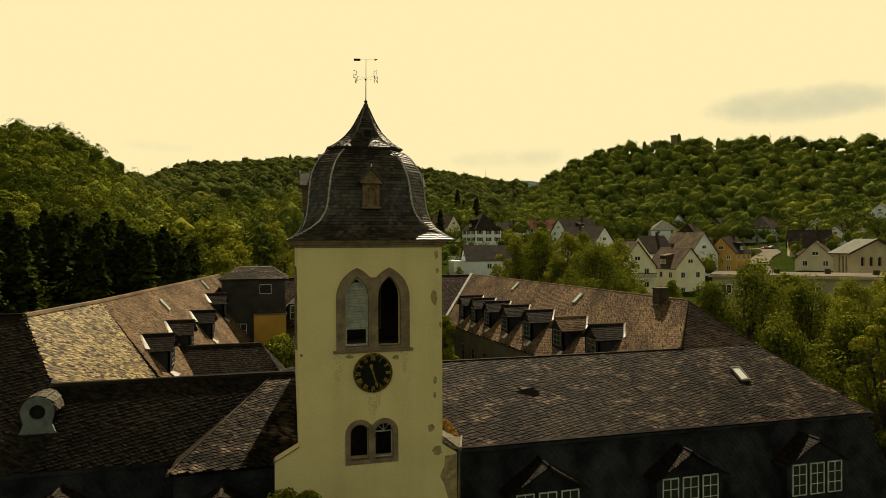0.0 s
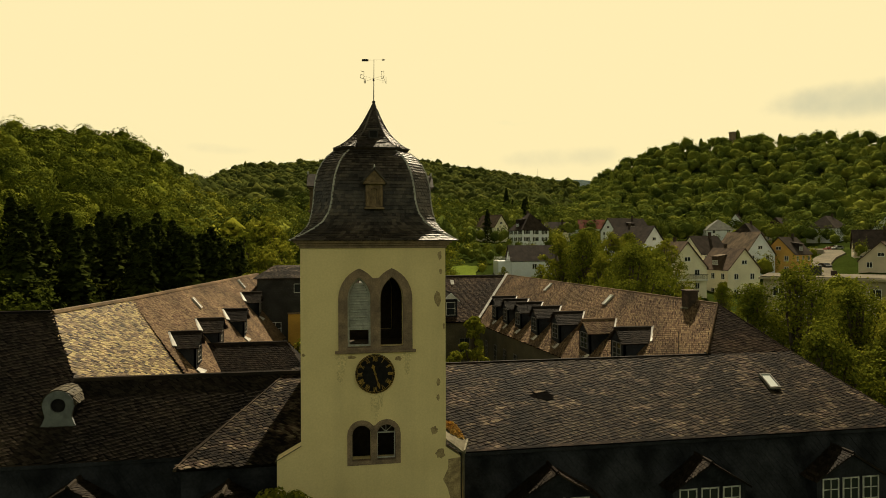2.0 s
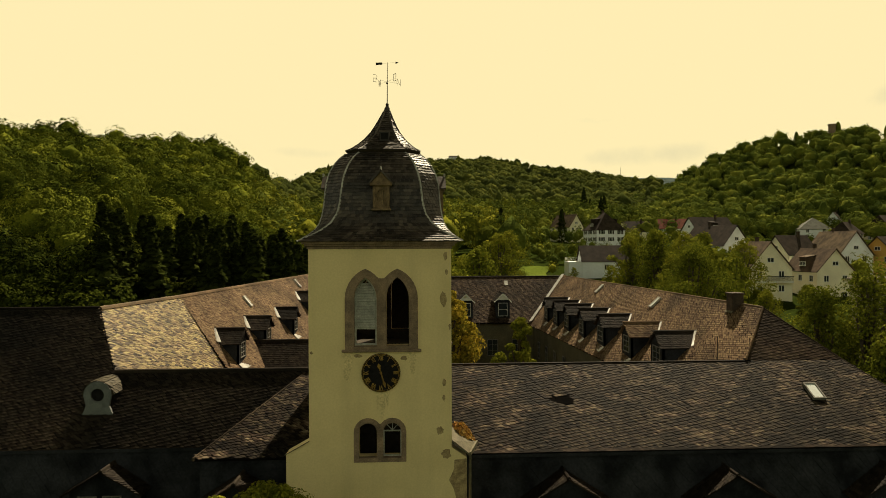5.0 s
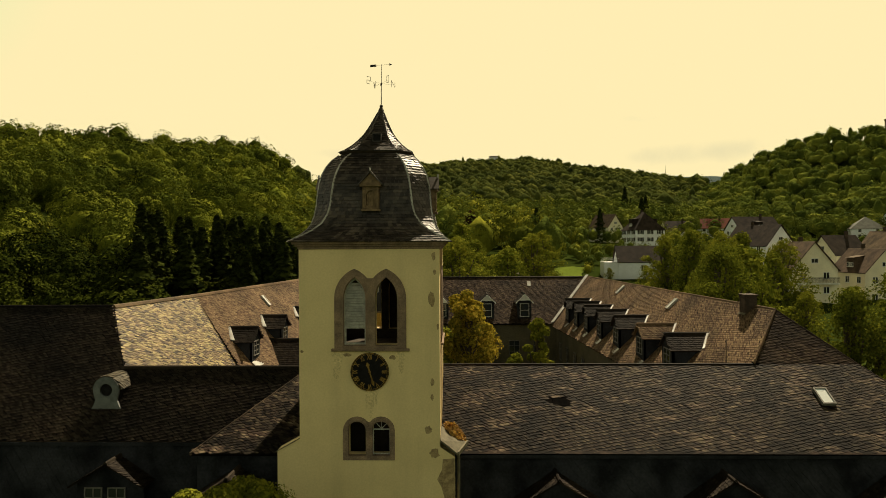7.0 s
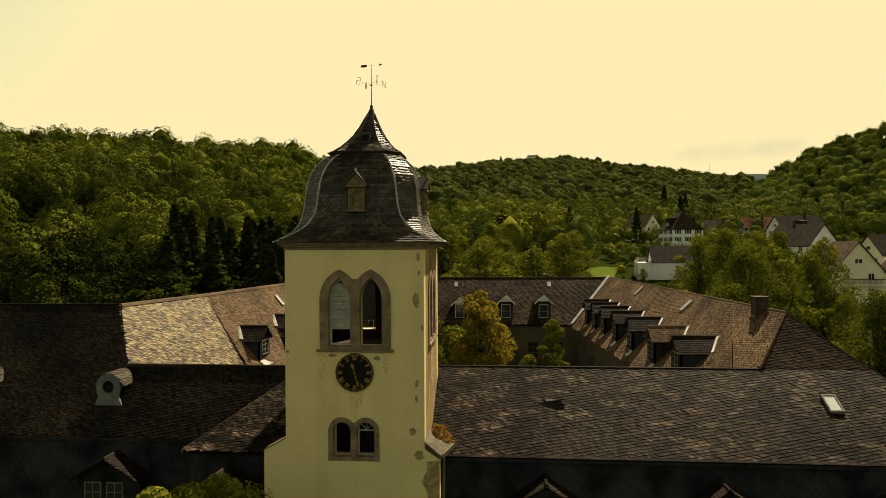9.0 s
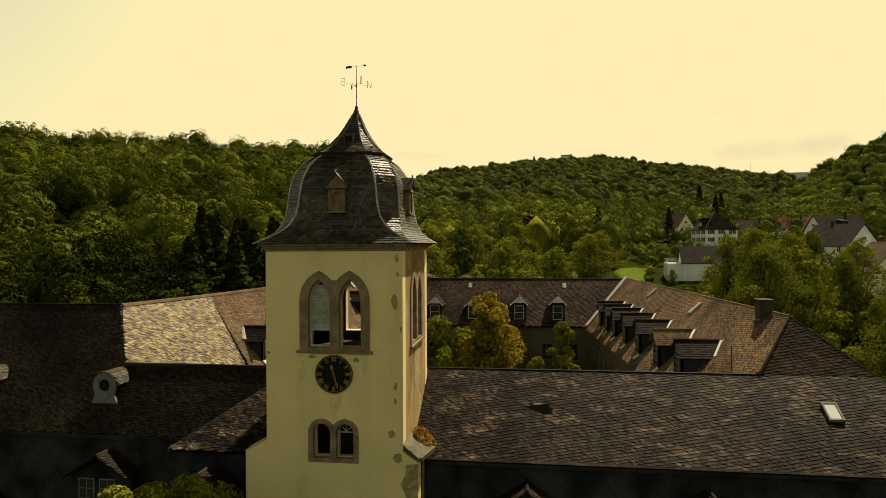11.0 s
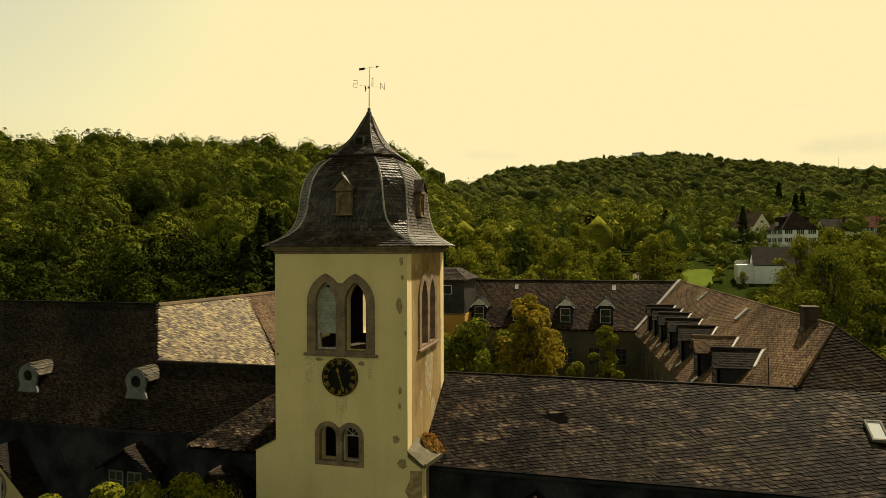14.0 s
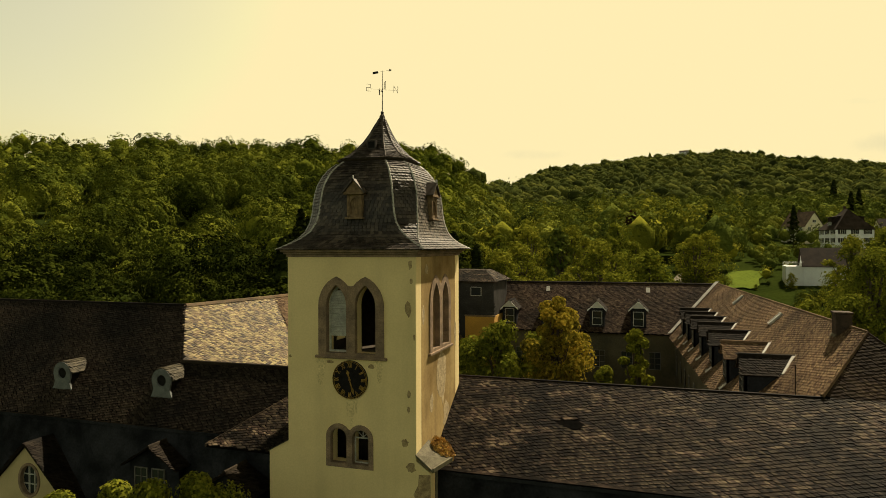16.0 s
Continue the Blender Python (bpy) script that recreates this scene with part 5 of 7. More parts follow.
# ground-floor and first-floor windows of the court walls
for x in np.arange(1.5, 18, 2.6):
    for z0 in (7.6, 3.6):
        casement(north, float(x), z0, z0 + 1.7, 0.55, lambda u, v, w: (u, 66.2 - 0.04 + w, v), mull=1, bars=2, frame_mat=FRAME_DULL)
for y in np.arange(38, 65, 2.9):
    for z0 in (7.6,):
        xw = 20.9 - (y - 34) * 2.0 / 32.5
        casement(east, float(y), z0, z0 + 1.7, 0.5, lambda u, v, w, xw=xw: (xw - 0.05 + w, u, v), mull=1, bars=2, frame_mat=FRAME_DULL)


def skylight(wing, c, u, v, n, hw, hl, mat=None, name="skylight"):
    """A roof light lying on a slope: centre, across, up-slope, normal."""
    u, v, n, c = Vector(u).normalized(), Vector(v).normalized(), Vector(n).normalized(), Vector(c)
    M = Matrix.Translation(c) @ Matrix((u, v, n)).transposed().to_4x4()
    bm = holed([(-hw, -hl), (hw, -hl), (hw, hl), (-hw, hl)], [[(-hw + 0.07, -hl + 0.07), (hw - 0.07, -hl + 0.07), (hw - 0.07, hl - 0.07), (-hw + 0.07, hl - 0.07)]], lambda a, b, w: (a, b, w), 0.16)
    bmesh.ops.transform(bm, matrix=M, verts=bm.verts)
    s = part(name, bm, mat or LEAD, wing, "small roof light in a metal frame")
    bm = box(-hw + 0.06, hw - 0.06, -hl + 0.06, hl - 0.06, 0.10, 0.125)
    bmesh.ops.transform(bm, matrix=M, verts=bm.verts)
    part("pane", bm, GLASS_SKY, s)


nf = Vector((0, -K_FRONT, 1)).normalized()
skylight(front, (25.6, 29.45, FRONT_Z(29.45)), (1, 0, 0), (0, 1, K_FRONT), nf, 0.31, 0.52, FRAME_DULL)
ce_n = Vector((-0.95, -0.063, 1)).normalized()
for x, y in ((24.0, 45.4), (23.4, 57.4)):
    vv = (Vector((1, 0, 0.95))).normalized()
    skylight(east, (x, y, COURT_Z(x, y)), Vector((-0.0664, 1, 0)), vv, ce_n, 0.22, 0.5)
we_n = Vector((1.2, -0.136, 1)).normalized()
for x, y in ((-6.68, 49.5), (-5.5, 63.9)):
    vv = Vector((-1, 0, 1.2)).normalized()
    skylight(west, (x, y, WEST_Z(x, y)), vv.cross(we_n), vv, we_n, 0.22, 0.5)
# the broken place in the front roof, dark underneath
k = 13
hole = [(13.4 + u + rng.uniform(-0.05, 0.05), 29.2 + v + rng.uniform(-0.04, 0.04)) for u, v in ((-0.45, -0.2), (-0.2, -0.22), (0.1, -0.2), (0.42, -0.16), (0.44, 0.05), (0.3, 0.12), (0.1, 0.1), (0.02, 0.2), (-0.2, 0.22), (-0.42, 0.2))]
part("hole", slab([(x, y, FRONT_Z(y) + 0.03) for x, y in hole], 0.01), UNDERLAY, front, "dark gap where slates have fallen")
# aerial rod
part("rod", bar((22.6, 33.0, 12.0), (22.6, 33.0, 14.3), 0.02, sides=5), IRON, front)

# chimney on the east wing
chim = tagged(empty("chimney", (25.2, 36.2, 15.0)), "short dark brick chimney on the ridge", "chimney")
bm = box(-0.34, 0.34, -0.36, 0.36, -0.3, 1.3, 0.02)
part("shaft", bm, BRICK_DARK, chim)
part("cap", box(-0.39, 0.39, -0.41, 0.41, 1.3, 1.4, 0.02), BRICK_DARK, chim)
part("flashing", slab([(-0.44, -0.4, 0.24), (-0.33, -0.4, 0.36), (-0.33, 0.4, 0.36), (-0.44, 0.4, 0.24)], 0.03), ZINC, chim)


# round lucarnes of the west front range
def ox_eye(x):
    y, z = 29.25, 11.5
    d = part("lucarne", holed([(x - 0.78, z), (x + 0.78, z), (x + 0.62, z + 0.22), (x + 0.52, z + 0.5)] + [(x + 0.62 * math.cos(a), z + 0.98 + 0.62 * math.sin(a)) for a in np.linspace(-0.35, math.pi + 0.35, 15)] +
                          [(x - 0.52, z + 0.5), (x - 0.62, z + 0.22)], [[(x + 0.3 * math.cos(a), z + 0.98 + 0.3 * math.sin(a)) for a in np.linspace(0, math.tau, 18, endpoint=False)]],
                          lambda u, v, w: (u, y + w, v), 0.12), BLUE_WOOD, wfront, "pale blue-grey round lucarne with a black plate behind its opening")
    # a low curved slate roof running back into the slope
    prof = [(0.72, 12.52), (0.55, 12.84), (0.30, 13.06), (0.0, 13.14), (-0.30, 13.06), (-0.55, 12.84), (-0.72, 12.52)]
    bm = bmesh.new()
    rows = [[bm.verts.new((x + u, yy, v)) for u, v in prof] for yy in (y + 0.08, y + 1.45)]
    low = [[bm.verts.new((x + u * 0.92, yy, v - 0.07)) for u, v in prof] for yy in (y + 0.08, y + 1.45)]
    for i in range(6):
        bm.faces.new((rows[0][i], rows[0][i + 1], rows[1][i + 1], rows[1][i]))
        bm.faces.new((low[0][i], low[1][i], low[1][i + 1], low[0][i + 1]))
        bm.faces.new((rows[0][i], low[0][i], low[0][i + 1], rows[0][i + 1]))
    bm.faces.new((rows[0][0], rows[1][0], low[1][0], low[0][0]))
    bm.faces.new((rows[0][6], low[0][6], low[1][6], rows[1][6]))
    barrel = part("barrel_roof", bm, BARREL, d)
    for (u0, v0), (u1, v1) in zip(prof, prof[1:]):
        slates([(x + u0, y + 0.06, v0 + 0.01), (x + u0, y + 1.45, v0 + 0.01), (x + u1, y + 1.45, v1 + 0.01), (x + u1, y + 0.06, v1 + 0.01)], BARREL, barrel, w=0.16, h=0.15, lean=0.0)
    part("cheek", box(x - 0.52, x + 0.52, y + 0.1, y + 1.1, z - 0.3, z + 1.2), SLATE_DARK, d)
    for s in (-1, 1):
        part("flashing", slab([(x + s * 0.60, y - 0.03, z - 0.02), (x + s * 0.86, y - 0.03, z - 0.02), (x + s * 0.80, y + 0.32, z + 0.34), (x + s * 0.60, y + 0.32, z + 0.34)], 0.03), LEAD, d)
    # black plate stands in for the shade inside the lucarne
    part("opening", box(x - 0.34, x + 0.34, y + 0.08, y + 0.1, z + 0.6, z + 1.34), DIAL, d)


for x in (-8.13, -15.0, -22.0):
    ox_eye(x)

# gabled bay with an oval window in front of the west range
bay = tagged(empty("gabled_bay", (-14.35, 26.6, -0.64)), "ochre gabled bay with an oval window", "building")
gx = 4.2
part("wall", holed([(-gx, 0), (gx, 0), (gx, 5.9), (0, 9.95), (-gx, 5.9)], [[(0.15 + 0.62 * math.cos(a), 8.1 + 0.78 * math.sin(a)) for a in np.linspace(0, math.tau, 24, endpoint=False)]], lambda u, v, w: (u, w, v), 0.4), OCHRE_SHADED, bay)
part("window_surround", holed([(0.15 + 0.74 * math.cos(a), 8.1 + 0.9 * math.sin(a)) for a in np.linspace(0, math.tau, 24, endpoint=False)],
                              [[(0.15 + 0.6 * math.cos(a), 8.1 + 0.76 * math.sin(a)) for a in np.linspace(0, math.tau, 24, endpoint=False)]], lambda u, v, w: (u, w - 0.05, v), 0.2), STONE, bay)
part("pane", box(-0.5, 0.8, 0.2, 0.22, 7.3, 8.9), GLASS, bay)
bm = bmesh.new()
for u in (-0.05, 0.35):
    add_box(bm, u - 0.03, u + 0.03, 0.14, 0.2, 7.35, 8.85)
for v in (7.85, 8.35):
    add_box(bm, -0.45, 0.75, 0.14, 0.2, v - 0.025, v + 0.025)
part("glazing_bar", bm, WHITE_PAINT, bay)
for s in (-1, 1):
    a = [(s * (gx + 0.4), -0.2, 5.62), (0, -0.2, 10.1), (0, 1.9, 10.1), (s * (gx + 0.4), 1.9, 5.62)]
    # dark slate stands in for the shade on the bay's roof
    r = part("roof", slab(a, 0.12), SLATE_DARK, bay)
    slates(a, SLATE_DARK, r, lean=0.0)

# slate-hung stair tower with a hipped cap, in the court's far corner
st = tagged(empty("stair_tower", (-1.0, 65.5, 0)), "grey slate-hung stair tower with hipped slate cap", "tower")
part("wall", box(-2.9, 2.9, -2.2, 4, 8.5, 16.1), WALL_HUNG, st)
slates([(-2.9, -2.2, 12.6), (2.9, -2.2, 12.6), (2.9, -2.21, 16.1), (-2.9, -2.21, 16.1)], WALL_HUNG, st, w=0.3, h=0.2, lean=0.0)
part("wall", box(-2.8, 0.0, -2.1, 4, 0, 8.5), WALL_COURT, st)
part("wall", box(0.0, 3.0, -2.35, 4, 0, 12.6), ORANGE_WALL, st, "orange rendered lower wall")
part("cornice", box(-0.05, 3.1, -2.45, -2.2, 12.55, 12.7), WOOD, st)
casement(st, 1.1, 14.6, 15.5, 0.55, lambda u, v, w: (u, -2.25 + w, v), mull=0, bars=0, name="window")
casement(st, -1.2, 9.9, 11.8, 0.55, lambda u, v, w: (u, -2.25 + w, v), mull=1, bars=2, name="window")
B, T = [(-3.2, -2.5, 16.05), (3.2, -2.5, 16.05), (3.2, 4.3, 16.05), (-3.2, 4.3, 16.05)], [(-1.6, -0.3, 17.15), (1.6, -0.3, 17.15), (1.6, 2.2, 17.15), (-1.6, 2.2, 17.15)]
for i in range(4):
    j = (i + 1) % 4
    a = [B[i], B[j], T[j], T[i]]
    r = part("roof", slab(a, 0.08), SLATE, st)
    slates(a, SLATE, r, lean=0.0)
part("roof", slab(T, 0.05), SLATE, st)

# low annexe inside the court
ann = tagged(empty("annexe", (-3.0, 45.5, 0)), "low court annexe with hipped slate roof", "building")
part("wall", box(-4, 4.6, -2.4, 2.4, 0, 10.1), WALL_COURT, ann)
for a in ([(-4, -2.7, 10.0), (5.0, -2.7, 10.0), (3.2, 0, 12.5), (-4, 0, 12.5)], [(5.0, -2.7, 10.0), (5.0, 2.7, 10.0), (3.2, 0, 12.5)], [(5.0, 2.7, 10.0), (-4, 2.7, 10.0), (-4, 0, 12.5), (3.2, 0, 12.5)]):
    r = part("roof", slab(a, 0.1), SLATE_DARK, ann)
    slates(a, SLATE_DARK, r, lean=0.0)
ridge_cap((-4, 0, 12.52), (3.2, 0, 12.52), ann, SLATE_DARK, 0.25)

# ---- the town on the slope ----
def at_bearing(deg, d, ox=1.54, oy=0.15):
    return ox + d * math.sin(radians(deg)), oy + d * math.cos(radians(deg))


W_CREAM = material("cream_house_render", (0.82, 0.77, 0.60), (0.72, 0.67, 0.52), rough=0.9, scale=0.4, fine=6, grain=0.12)
W_WHITE = material("white_house_render", (0.80, 0.83, 0.88), (0.7, 0.72, 0.76), rough=0.9, scale=0.4, fine=6, grain=0.12)
W_BEIGE = material("beige_house_render", (0.66, 0.55, 0.42), (0.55, 0.46, 0.35), rough=0.9, scale=0.4, fine=6, grain=0.12)
W_ORANGE = material("orange_house_render", (0.6, 0.36, 0.09), (0.5, 0.3, 0.08), rough=0.9, scale=0.4, fine=6, grain=0.12)
W_HALL = material("grey_hall_render", (0.44, 0.38, 0.26), (0.34, 0.29, 0.2), rough=0.9, scale=0.4, fine=6, grain=0.12)
T_DARK = material("dark_roof_tiles", (0.045, 0.033, 0.027), (0.022, 0.017, 0.015), rough=0.75, scale=0.6, fine=5, vary=0.2, spec=0.05, bump=0.4)
T_BROWN = material("brown_roof_tiles", (0.125, 0.088, 0.06), (0.06, 0.044, 0.032), rough=0.8, scale=0.6, fine=5, vary=0.2, spec=0.05, bump=0.4)
T_RED = material("red_roof_tiles", (0.24, 0.075, 0.045), (0.14, 0.05, 0.035), rough=0.8, scale=0.6, fine=5, vary=0.2, spec=0.05, bump=0.4)
T_PALE = material("pale_metal_roof", (0.13, 0.135, 0.115), (0.09, 0.095, 0.08), rough=0.75, scale=0.6, fine=5, spec=0.1)
FRAME_W = material("white_window_frame", (0.75, 0.75, 0.72), (0.65, 0.65, 0.62), rough=0.5, scale=2, fine=20)
SHUT_DARK = material("dark_window_shutter", (0.03, 0.03, 0.03), (0.02, 0.02, 0.02), rough=0.6, scale=2, fine=20)
WIN_CACHE = {}


def house_window(parent, x, y, z, face, w=1.25, h=1.45, shutters=False):
    """A window on one of a house's four walls; face: the way it looks (0 south, 90 east, 180 north, -90 west)."""
    key = (round(w, 2), round(h, 2))
    if key not in WIN_CACHE:
        f = holed([(-w / 2, 0), (w / 2, 0), (w / 2, h), (-w / 2, h)], [[(-w / 2 + 0.09, 0.09), (-0.05, 0.09), (-0.05, h - 0.09), (-w / 2 + 0.09, h - 0.09)], [(0.05, 0.09), (w / 2 - 0.09, 0.09), (w / 2 - 0.09, h - 0.09), (0.05, h - 0.09)]],
                  lambda u, v, d: (u, d - 0.07, v), 0.07)
        me1, me2, me3 = (bpy.data.meshes.new(n) for n in ("window", "pane", "sill"))
        bmesh.ops.recalc_face_normals(f, faces=f.faces)
        f.to_mesh(me1)
        g = box(-w / 2 + 0.06, w / 2 - 0.06, -0.03, -0.012, 0.06, h - 0.06)
        g.to_mesh(me2)
        s = box(-w / 2 - 0.1, w / 2 + 0.1, -0.16, 0, -0.09, 0)
        s.to_mesh(me3)
        me1.materials.append(FRAME_W)
        me2.materials.append(GLASS)
        me3.materials.append(FRAME_W)
        WIN_CACHE[key] = (me1, me2, me3)
    a, b, c = WIN_CACHE[key]
    o = link("window", a, None, parent)
    o.matrix_basis = pose(x, y, z, 0, 0, face)
    link("pane", b, None, o)
    link("sill", c, None, o)
    if shutters:
        for s in (-1, 1):
            sh = part("shutter", box(s * (w * 0.75) - w * 0.22, s * (w * 0.75) + w * 0.22, -0.06, 0, 0, h), SHUT_DARK, o)


def house(label, x, y, z, rz, w, l, hw, hr, wall, roof, rows=2, cols=2, side_cols=3, hip=0.0, chimney=True, dormer=0, shutters=False, attic=True, balcony=False, over=0.4, side_dormers=0, terrace=False):
    """A house: gables look along its local south and north, ridge between them. w across the gable, l along the ridge; hip pulls the ridge ends in."""
    h = tagged(empty("house", (x, y, z), rz), label, "house", group="houses of the town")
    a, b = w / 2, l / 2
    base = -4.5
    if hip > 0:
        part("wall", box(-a, a, -b, b, base, hw), wall, h)
    else:
        part("wall", slab([(-a, -b, base), (a, -b, base), (a, -b, hw), (0, -b, hw + hr), (-a, -b, hw)], l, way=(0, 1, 0)), wall, h)
    k = hr / a
    ov = over
    for s in (-1, 1):
        e = [(s * (a + ov), -b - ov, hw - ov * k + 0.1), (s * (a + ov), b + ov, hw - ov * k + 0.1), (0, b + ov - hip, hw + hr + 0.1), (0, -b - ov + hip, hw + hr + 0.1)]
        part("roof", slab(e, 0.16), roof, h)
    if hip > 0:
        for s in (-1, 1):
            e = [(-(a + ov), s * (b + ov), hw - ov * k + 0.1), (a + ov, s * (b + ov), hw - ov * k + 0.1), (0, s * (b + ov - hip), hw + hr + 0.1)]
            part("roof", slab(e, 0.16), roof, h)
    fl = hw / rows
    for r in range(rows):
        zz = r * fl + fl * 0.32
        for c in range(cols):
            u = (c + 0.5) / cols * w - a
            house_window(h, u, -b, zz, 0, shutters=shutters)
            house_window(h, -u, b, zz, 180)
        for c in range(side_cols):
            v = (c + 0.5) / side_cols * l - b
            house_window(h, a, v, zz, 90, shutters=shutters)
            house_window(h, -a, v, zz, -90, shutters=shutters)
    if attic and hip == 0:
        house_window(h, 0, -b, hw + hr * 0.22, 0, w=1.5, h=1.0)
        house_window(h, 0, b, hw + hr * 0.22, 180, w=1.5, h=1.0)
    if chimney:
        c = part("chimney", box(0.3, 0.95, b * 0.3, b * 0.3 + 0.65, hw + hr * 0.6, hw + hr + 1.0, 0.03), BRICK_DARK, h)
        part("cap", box(0.25, 1.0, b * 0.3 - 0.05, b * 0.3 + 0.7, hw + hr + 1.0, hw + hr + 1.1), BRICK_DARK, c)
    for s in (-1, 1):
        for q in range(side_dormers):
            v = (q + 0.5) / side_dormers * l * 0.7 - b * 0.7
            x0, zt = s * a * 0.86, hw + hr * 0.62
            d = part("dormer", box(min(x0, s * a * 0.3), max(x0, s * a * 0.3), v - 1.15, v + 1.15, hw + hr * 0.12, zt), roof, h)
            part("roof_slope", slab([(x0 + s * 0.35, v - 1.4, zt - 0.1), (x0 + s * 0.35, v + 1.4, zt - 0.1), (s * a * 0.15, v + 1.4, zt + 0.55), (s * a * 0.15, v - 1.4, zt + 0.55)], 0.12), roof, d)
            for t in (-0.55, 0.55):
                house_window(d, x0, v + t, hw + hr * 0.2, 90 * s, w=0.9, h=min(1.0, hr * 0.36))
    if balcony:
        bl = part("balcony", box(-a * 0.75, a * 0.95, -b - 1.1, -b, fl * 0.95, fl * 1.06), FRAME_W, h)
        bm = bmesh.new()
        add_box(bm, -a * 0.75, a * 0.95, -b - 1.1, -b - 1.05, fl * 1.38, fl * 1.43)
        for q in np.arange(-a * 0.75, a * 0.95, 0.16):
            add_box(bm, q, q + 0.04, -b - 1.09, -b - 1.06, fl * 1.06, fl * 1.38)
        part("railing", bm, IRON, bl)
    if terrace:
        tr = part("terrace", box(-a * 1.05, a * 0.9, -b - 3.6, -b, base, hw * 0.92), wall, h)
        bm = bmesh.new()
        for v in (0.35, 0.7, 1.0):
            add_box(bm, -a * 1.05, a * 0.9, -b - 3.58, -b - 3.52, hw * 0.92 + v, hw * 0.92 + v + 0.05)
            for q in (-a * 1.05, a * 0.9 - 0.06):
                add_box(bm, q, q + 0.06, -b - 3.52, -b, hw * 0.92 + v, hw * 0.92 + v + 0.05)
        part("railing", bm, FRAME_W, tr)
    return h


def town():
    rows = [
        # label, place, base height, turn, across, along, walls, roof height, wall, roof, extras
        ("white hillside house with brown tiled roof and terrace", 57.2, 169.2, 11.4, 95, 8.5, 12.5, 3.6, 3.9, W_WHITE, T_DARK, dict(cols=1, side_cols=1, rows=1, chimney=False, terrace=True)),
        ("white villa with dark mansard roof and shutters", 76.6, 233.3, 19.6, -14, 11.5, 10, 5.2, 6.2, W_WHITE, T_DARK, dict(cols=3, side_cols=3, shutters=True, hip=4.4, side_dormers=1)),
        ("cream gabled house on the slope", 73.9, 280.2, 21.6, -30, 8.5, 12, 5.5, 5.4, W_CREAM, T_BROWN, dict()),
        ("cream gabled house behind conifers", 75.5, 300.6, 21.1, -28, 8.0, 12, 5.5, 5.4, W_CREAM, T_DARK, dict()),
        ("white house with red tiled roof", 127.3, 296.6, 22.0, 98, 10, 15, 4.8, 4.4, W_WHITE, T_RED, dict(side_dormers=1)),
        ("long house with dark roof", 105.5, 281.6, 20.5, 80, 9, 13, 4.6, 4.4, W_CREAM, T_DARK, dict()),
        ("white gabled house with dark roof and balcony", 94.6, 182.7, 13.6, -22, 10.5, 15, 5.4, 5.6, W_WHITE, T_DARK, dict(balcony=True)),
        ("house with dark roof and chimneys", 120.5, 242.5, 19.6, 78, 10, 17, 4.8, 5.2, W_WHITE, T_DARK, dict(side_dormers=1)),
        ("cream gabled house with balcony", 84.6, 141.1, 7.7, 2, 9.6, 10.5, 6.2, 5.8, W_CREAM, T_BROWN, dict(balcony=True, cols=2)),
        ("house with dark brown tiled roof", 106.4, 164.6, 10.4, 78, 9, 9.5, 6.2, 4.8, W_CREAM, T_DARK, dict()),
        ("cream gabled house with wide dormer", 101.4, 145.4, 5.5, -5, 9.2, 11, 7.6, 5.0, W_CREAM, T_BROWN, dict(side_dormers=1)),
        ("tall pale gabled house", 124.1, 171.7, 8.2, -6, 10.5, 13, 8.0, 6.4, W_WHITE, T_BROWN, dict(cols=2, rows=3)),
        ("orange house with dark roof", 136.4, 168.9, 10.1, 62, 9, 11, 6.2, 4.8, W_ORANGE, T_DARK, dict(side_dormers=1)),
        ("white house with pale pyramid roof", 186.1, 279.7, 21.0, 20, 13, 13, 4.8, 5.0, W_WHITE, T_PALE, dict(hip=6.2, chimney=False)),
        ("white gabled house near the woods", 225.3, 322.0, 23.8, 40, 9, 14, 5.4, 6.4, W_WHITE, T_DARK, dict()),
        ("dark-roofed house on the slope", 182.4, 251.9, 18.4, 60, 9, 10, 5.0, 4.6, W_BEIGE, T_DARK, dict(hip=2.6)),
        ("beige house with steep dark roof", 229.1, 291.9, 20.2, 56, 12, 17, 5.6, 6.6, W_BEIGE, T_DARK, dict(hip=2.4, side_dormers=1)),
        ("white two-storey house with hipped roof", 222.4, 252.0, 19.7, 66, 12, 14, 6.4, 5.4, W_WHITE, T_DARK, dict(hip=4.6)),
        ("white gabled house with dark roof", 243.5, 242.6, 19.8, 45, 10, 15, 5.6, 5.8, W_WHITE, T_DARK, dict(side_dormers=1)),
        ("house with large dark roof", 169.4, 171.7, 13.3, 128, 10, 12, 4.5, 5.6, W_BEIGE, T_DARK, dict()),
        ("house with grey roof and porch", 143.8, 142.8, 9.4, 50, 9.6, 11, 5.4, 4.8, W_BEIGE, T_BROWN, dict(rows=2)),
        ("white house with stepped roofs", 218.5, 207.3, 15.5, 58, 9, 12, 6.0, 4.4, W_WHITE, T_DARK, dict(side_dormers=1)),
        ("white gabled house with dark roof", 225.8, 203.2, 14.6, 45, 9, 13, 5.4, 5.2, W_WHITE, T_DARK, dict(side_dormers=1)),
        ("white house with brown roof", 206.4, 169.8, 13.5, 50, 9, 12, 5.4, 4.8, W_WHITE, T_BROWN, dict()),
        ("white house among trees", 303.9, 262.0, 29.3, 60, 11, 13, 5.0, 4.6, W_WHITE, T_PALE, dict(chimney=False)),
    ]
    for label, x, y, z, turn, w, l, hw, hr, wall, roof, extra in rows:
        house(label, x, y, z, -turn, w, l, hw, hr, wall, roof, **extra)


town()

# flat-roofed building behind the trees
fl = tagged(empty("flat_building", (81, 82, 0), -42), "long low flat-roofed building with pale walls", "building")
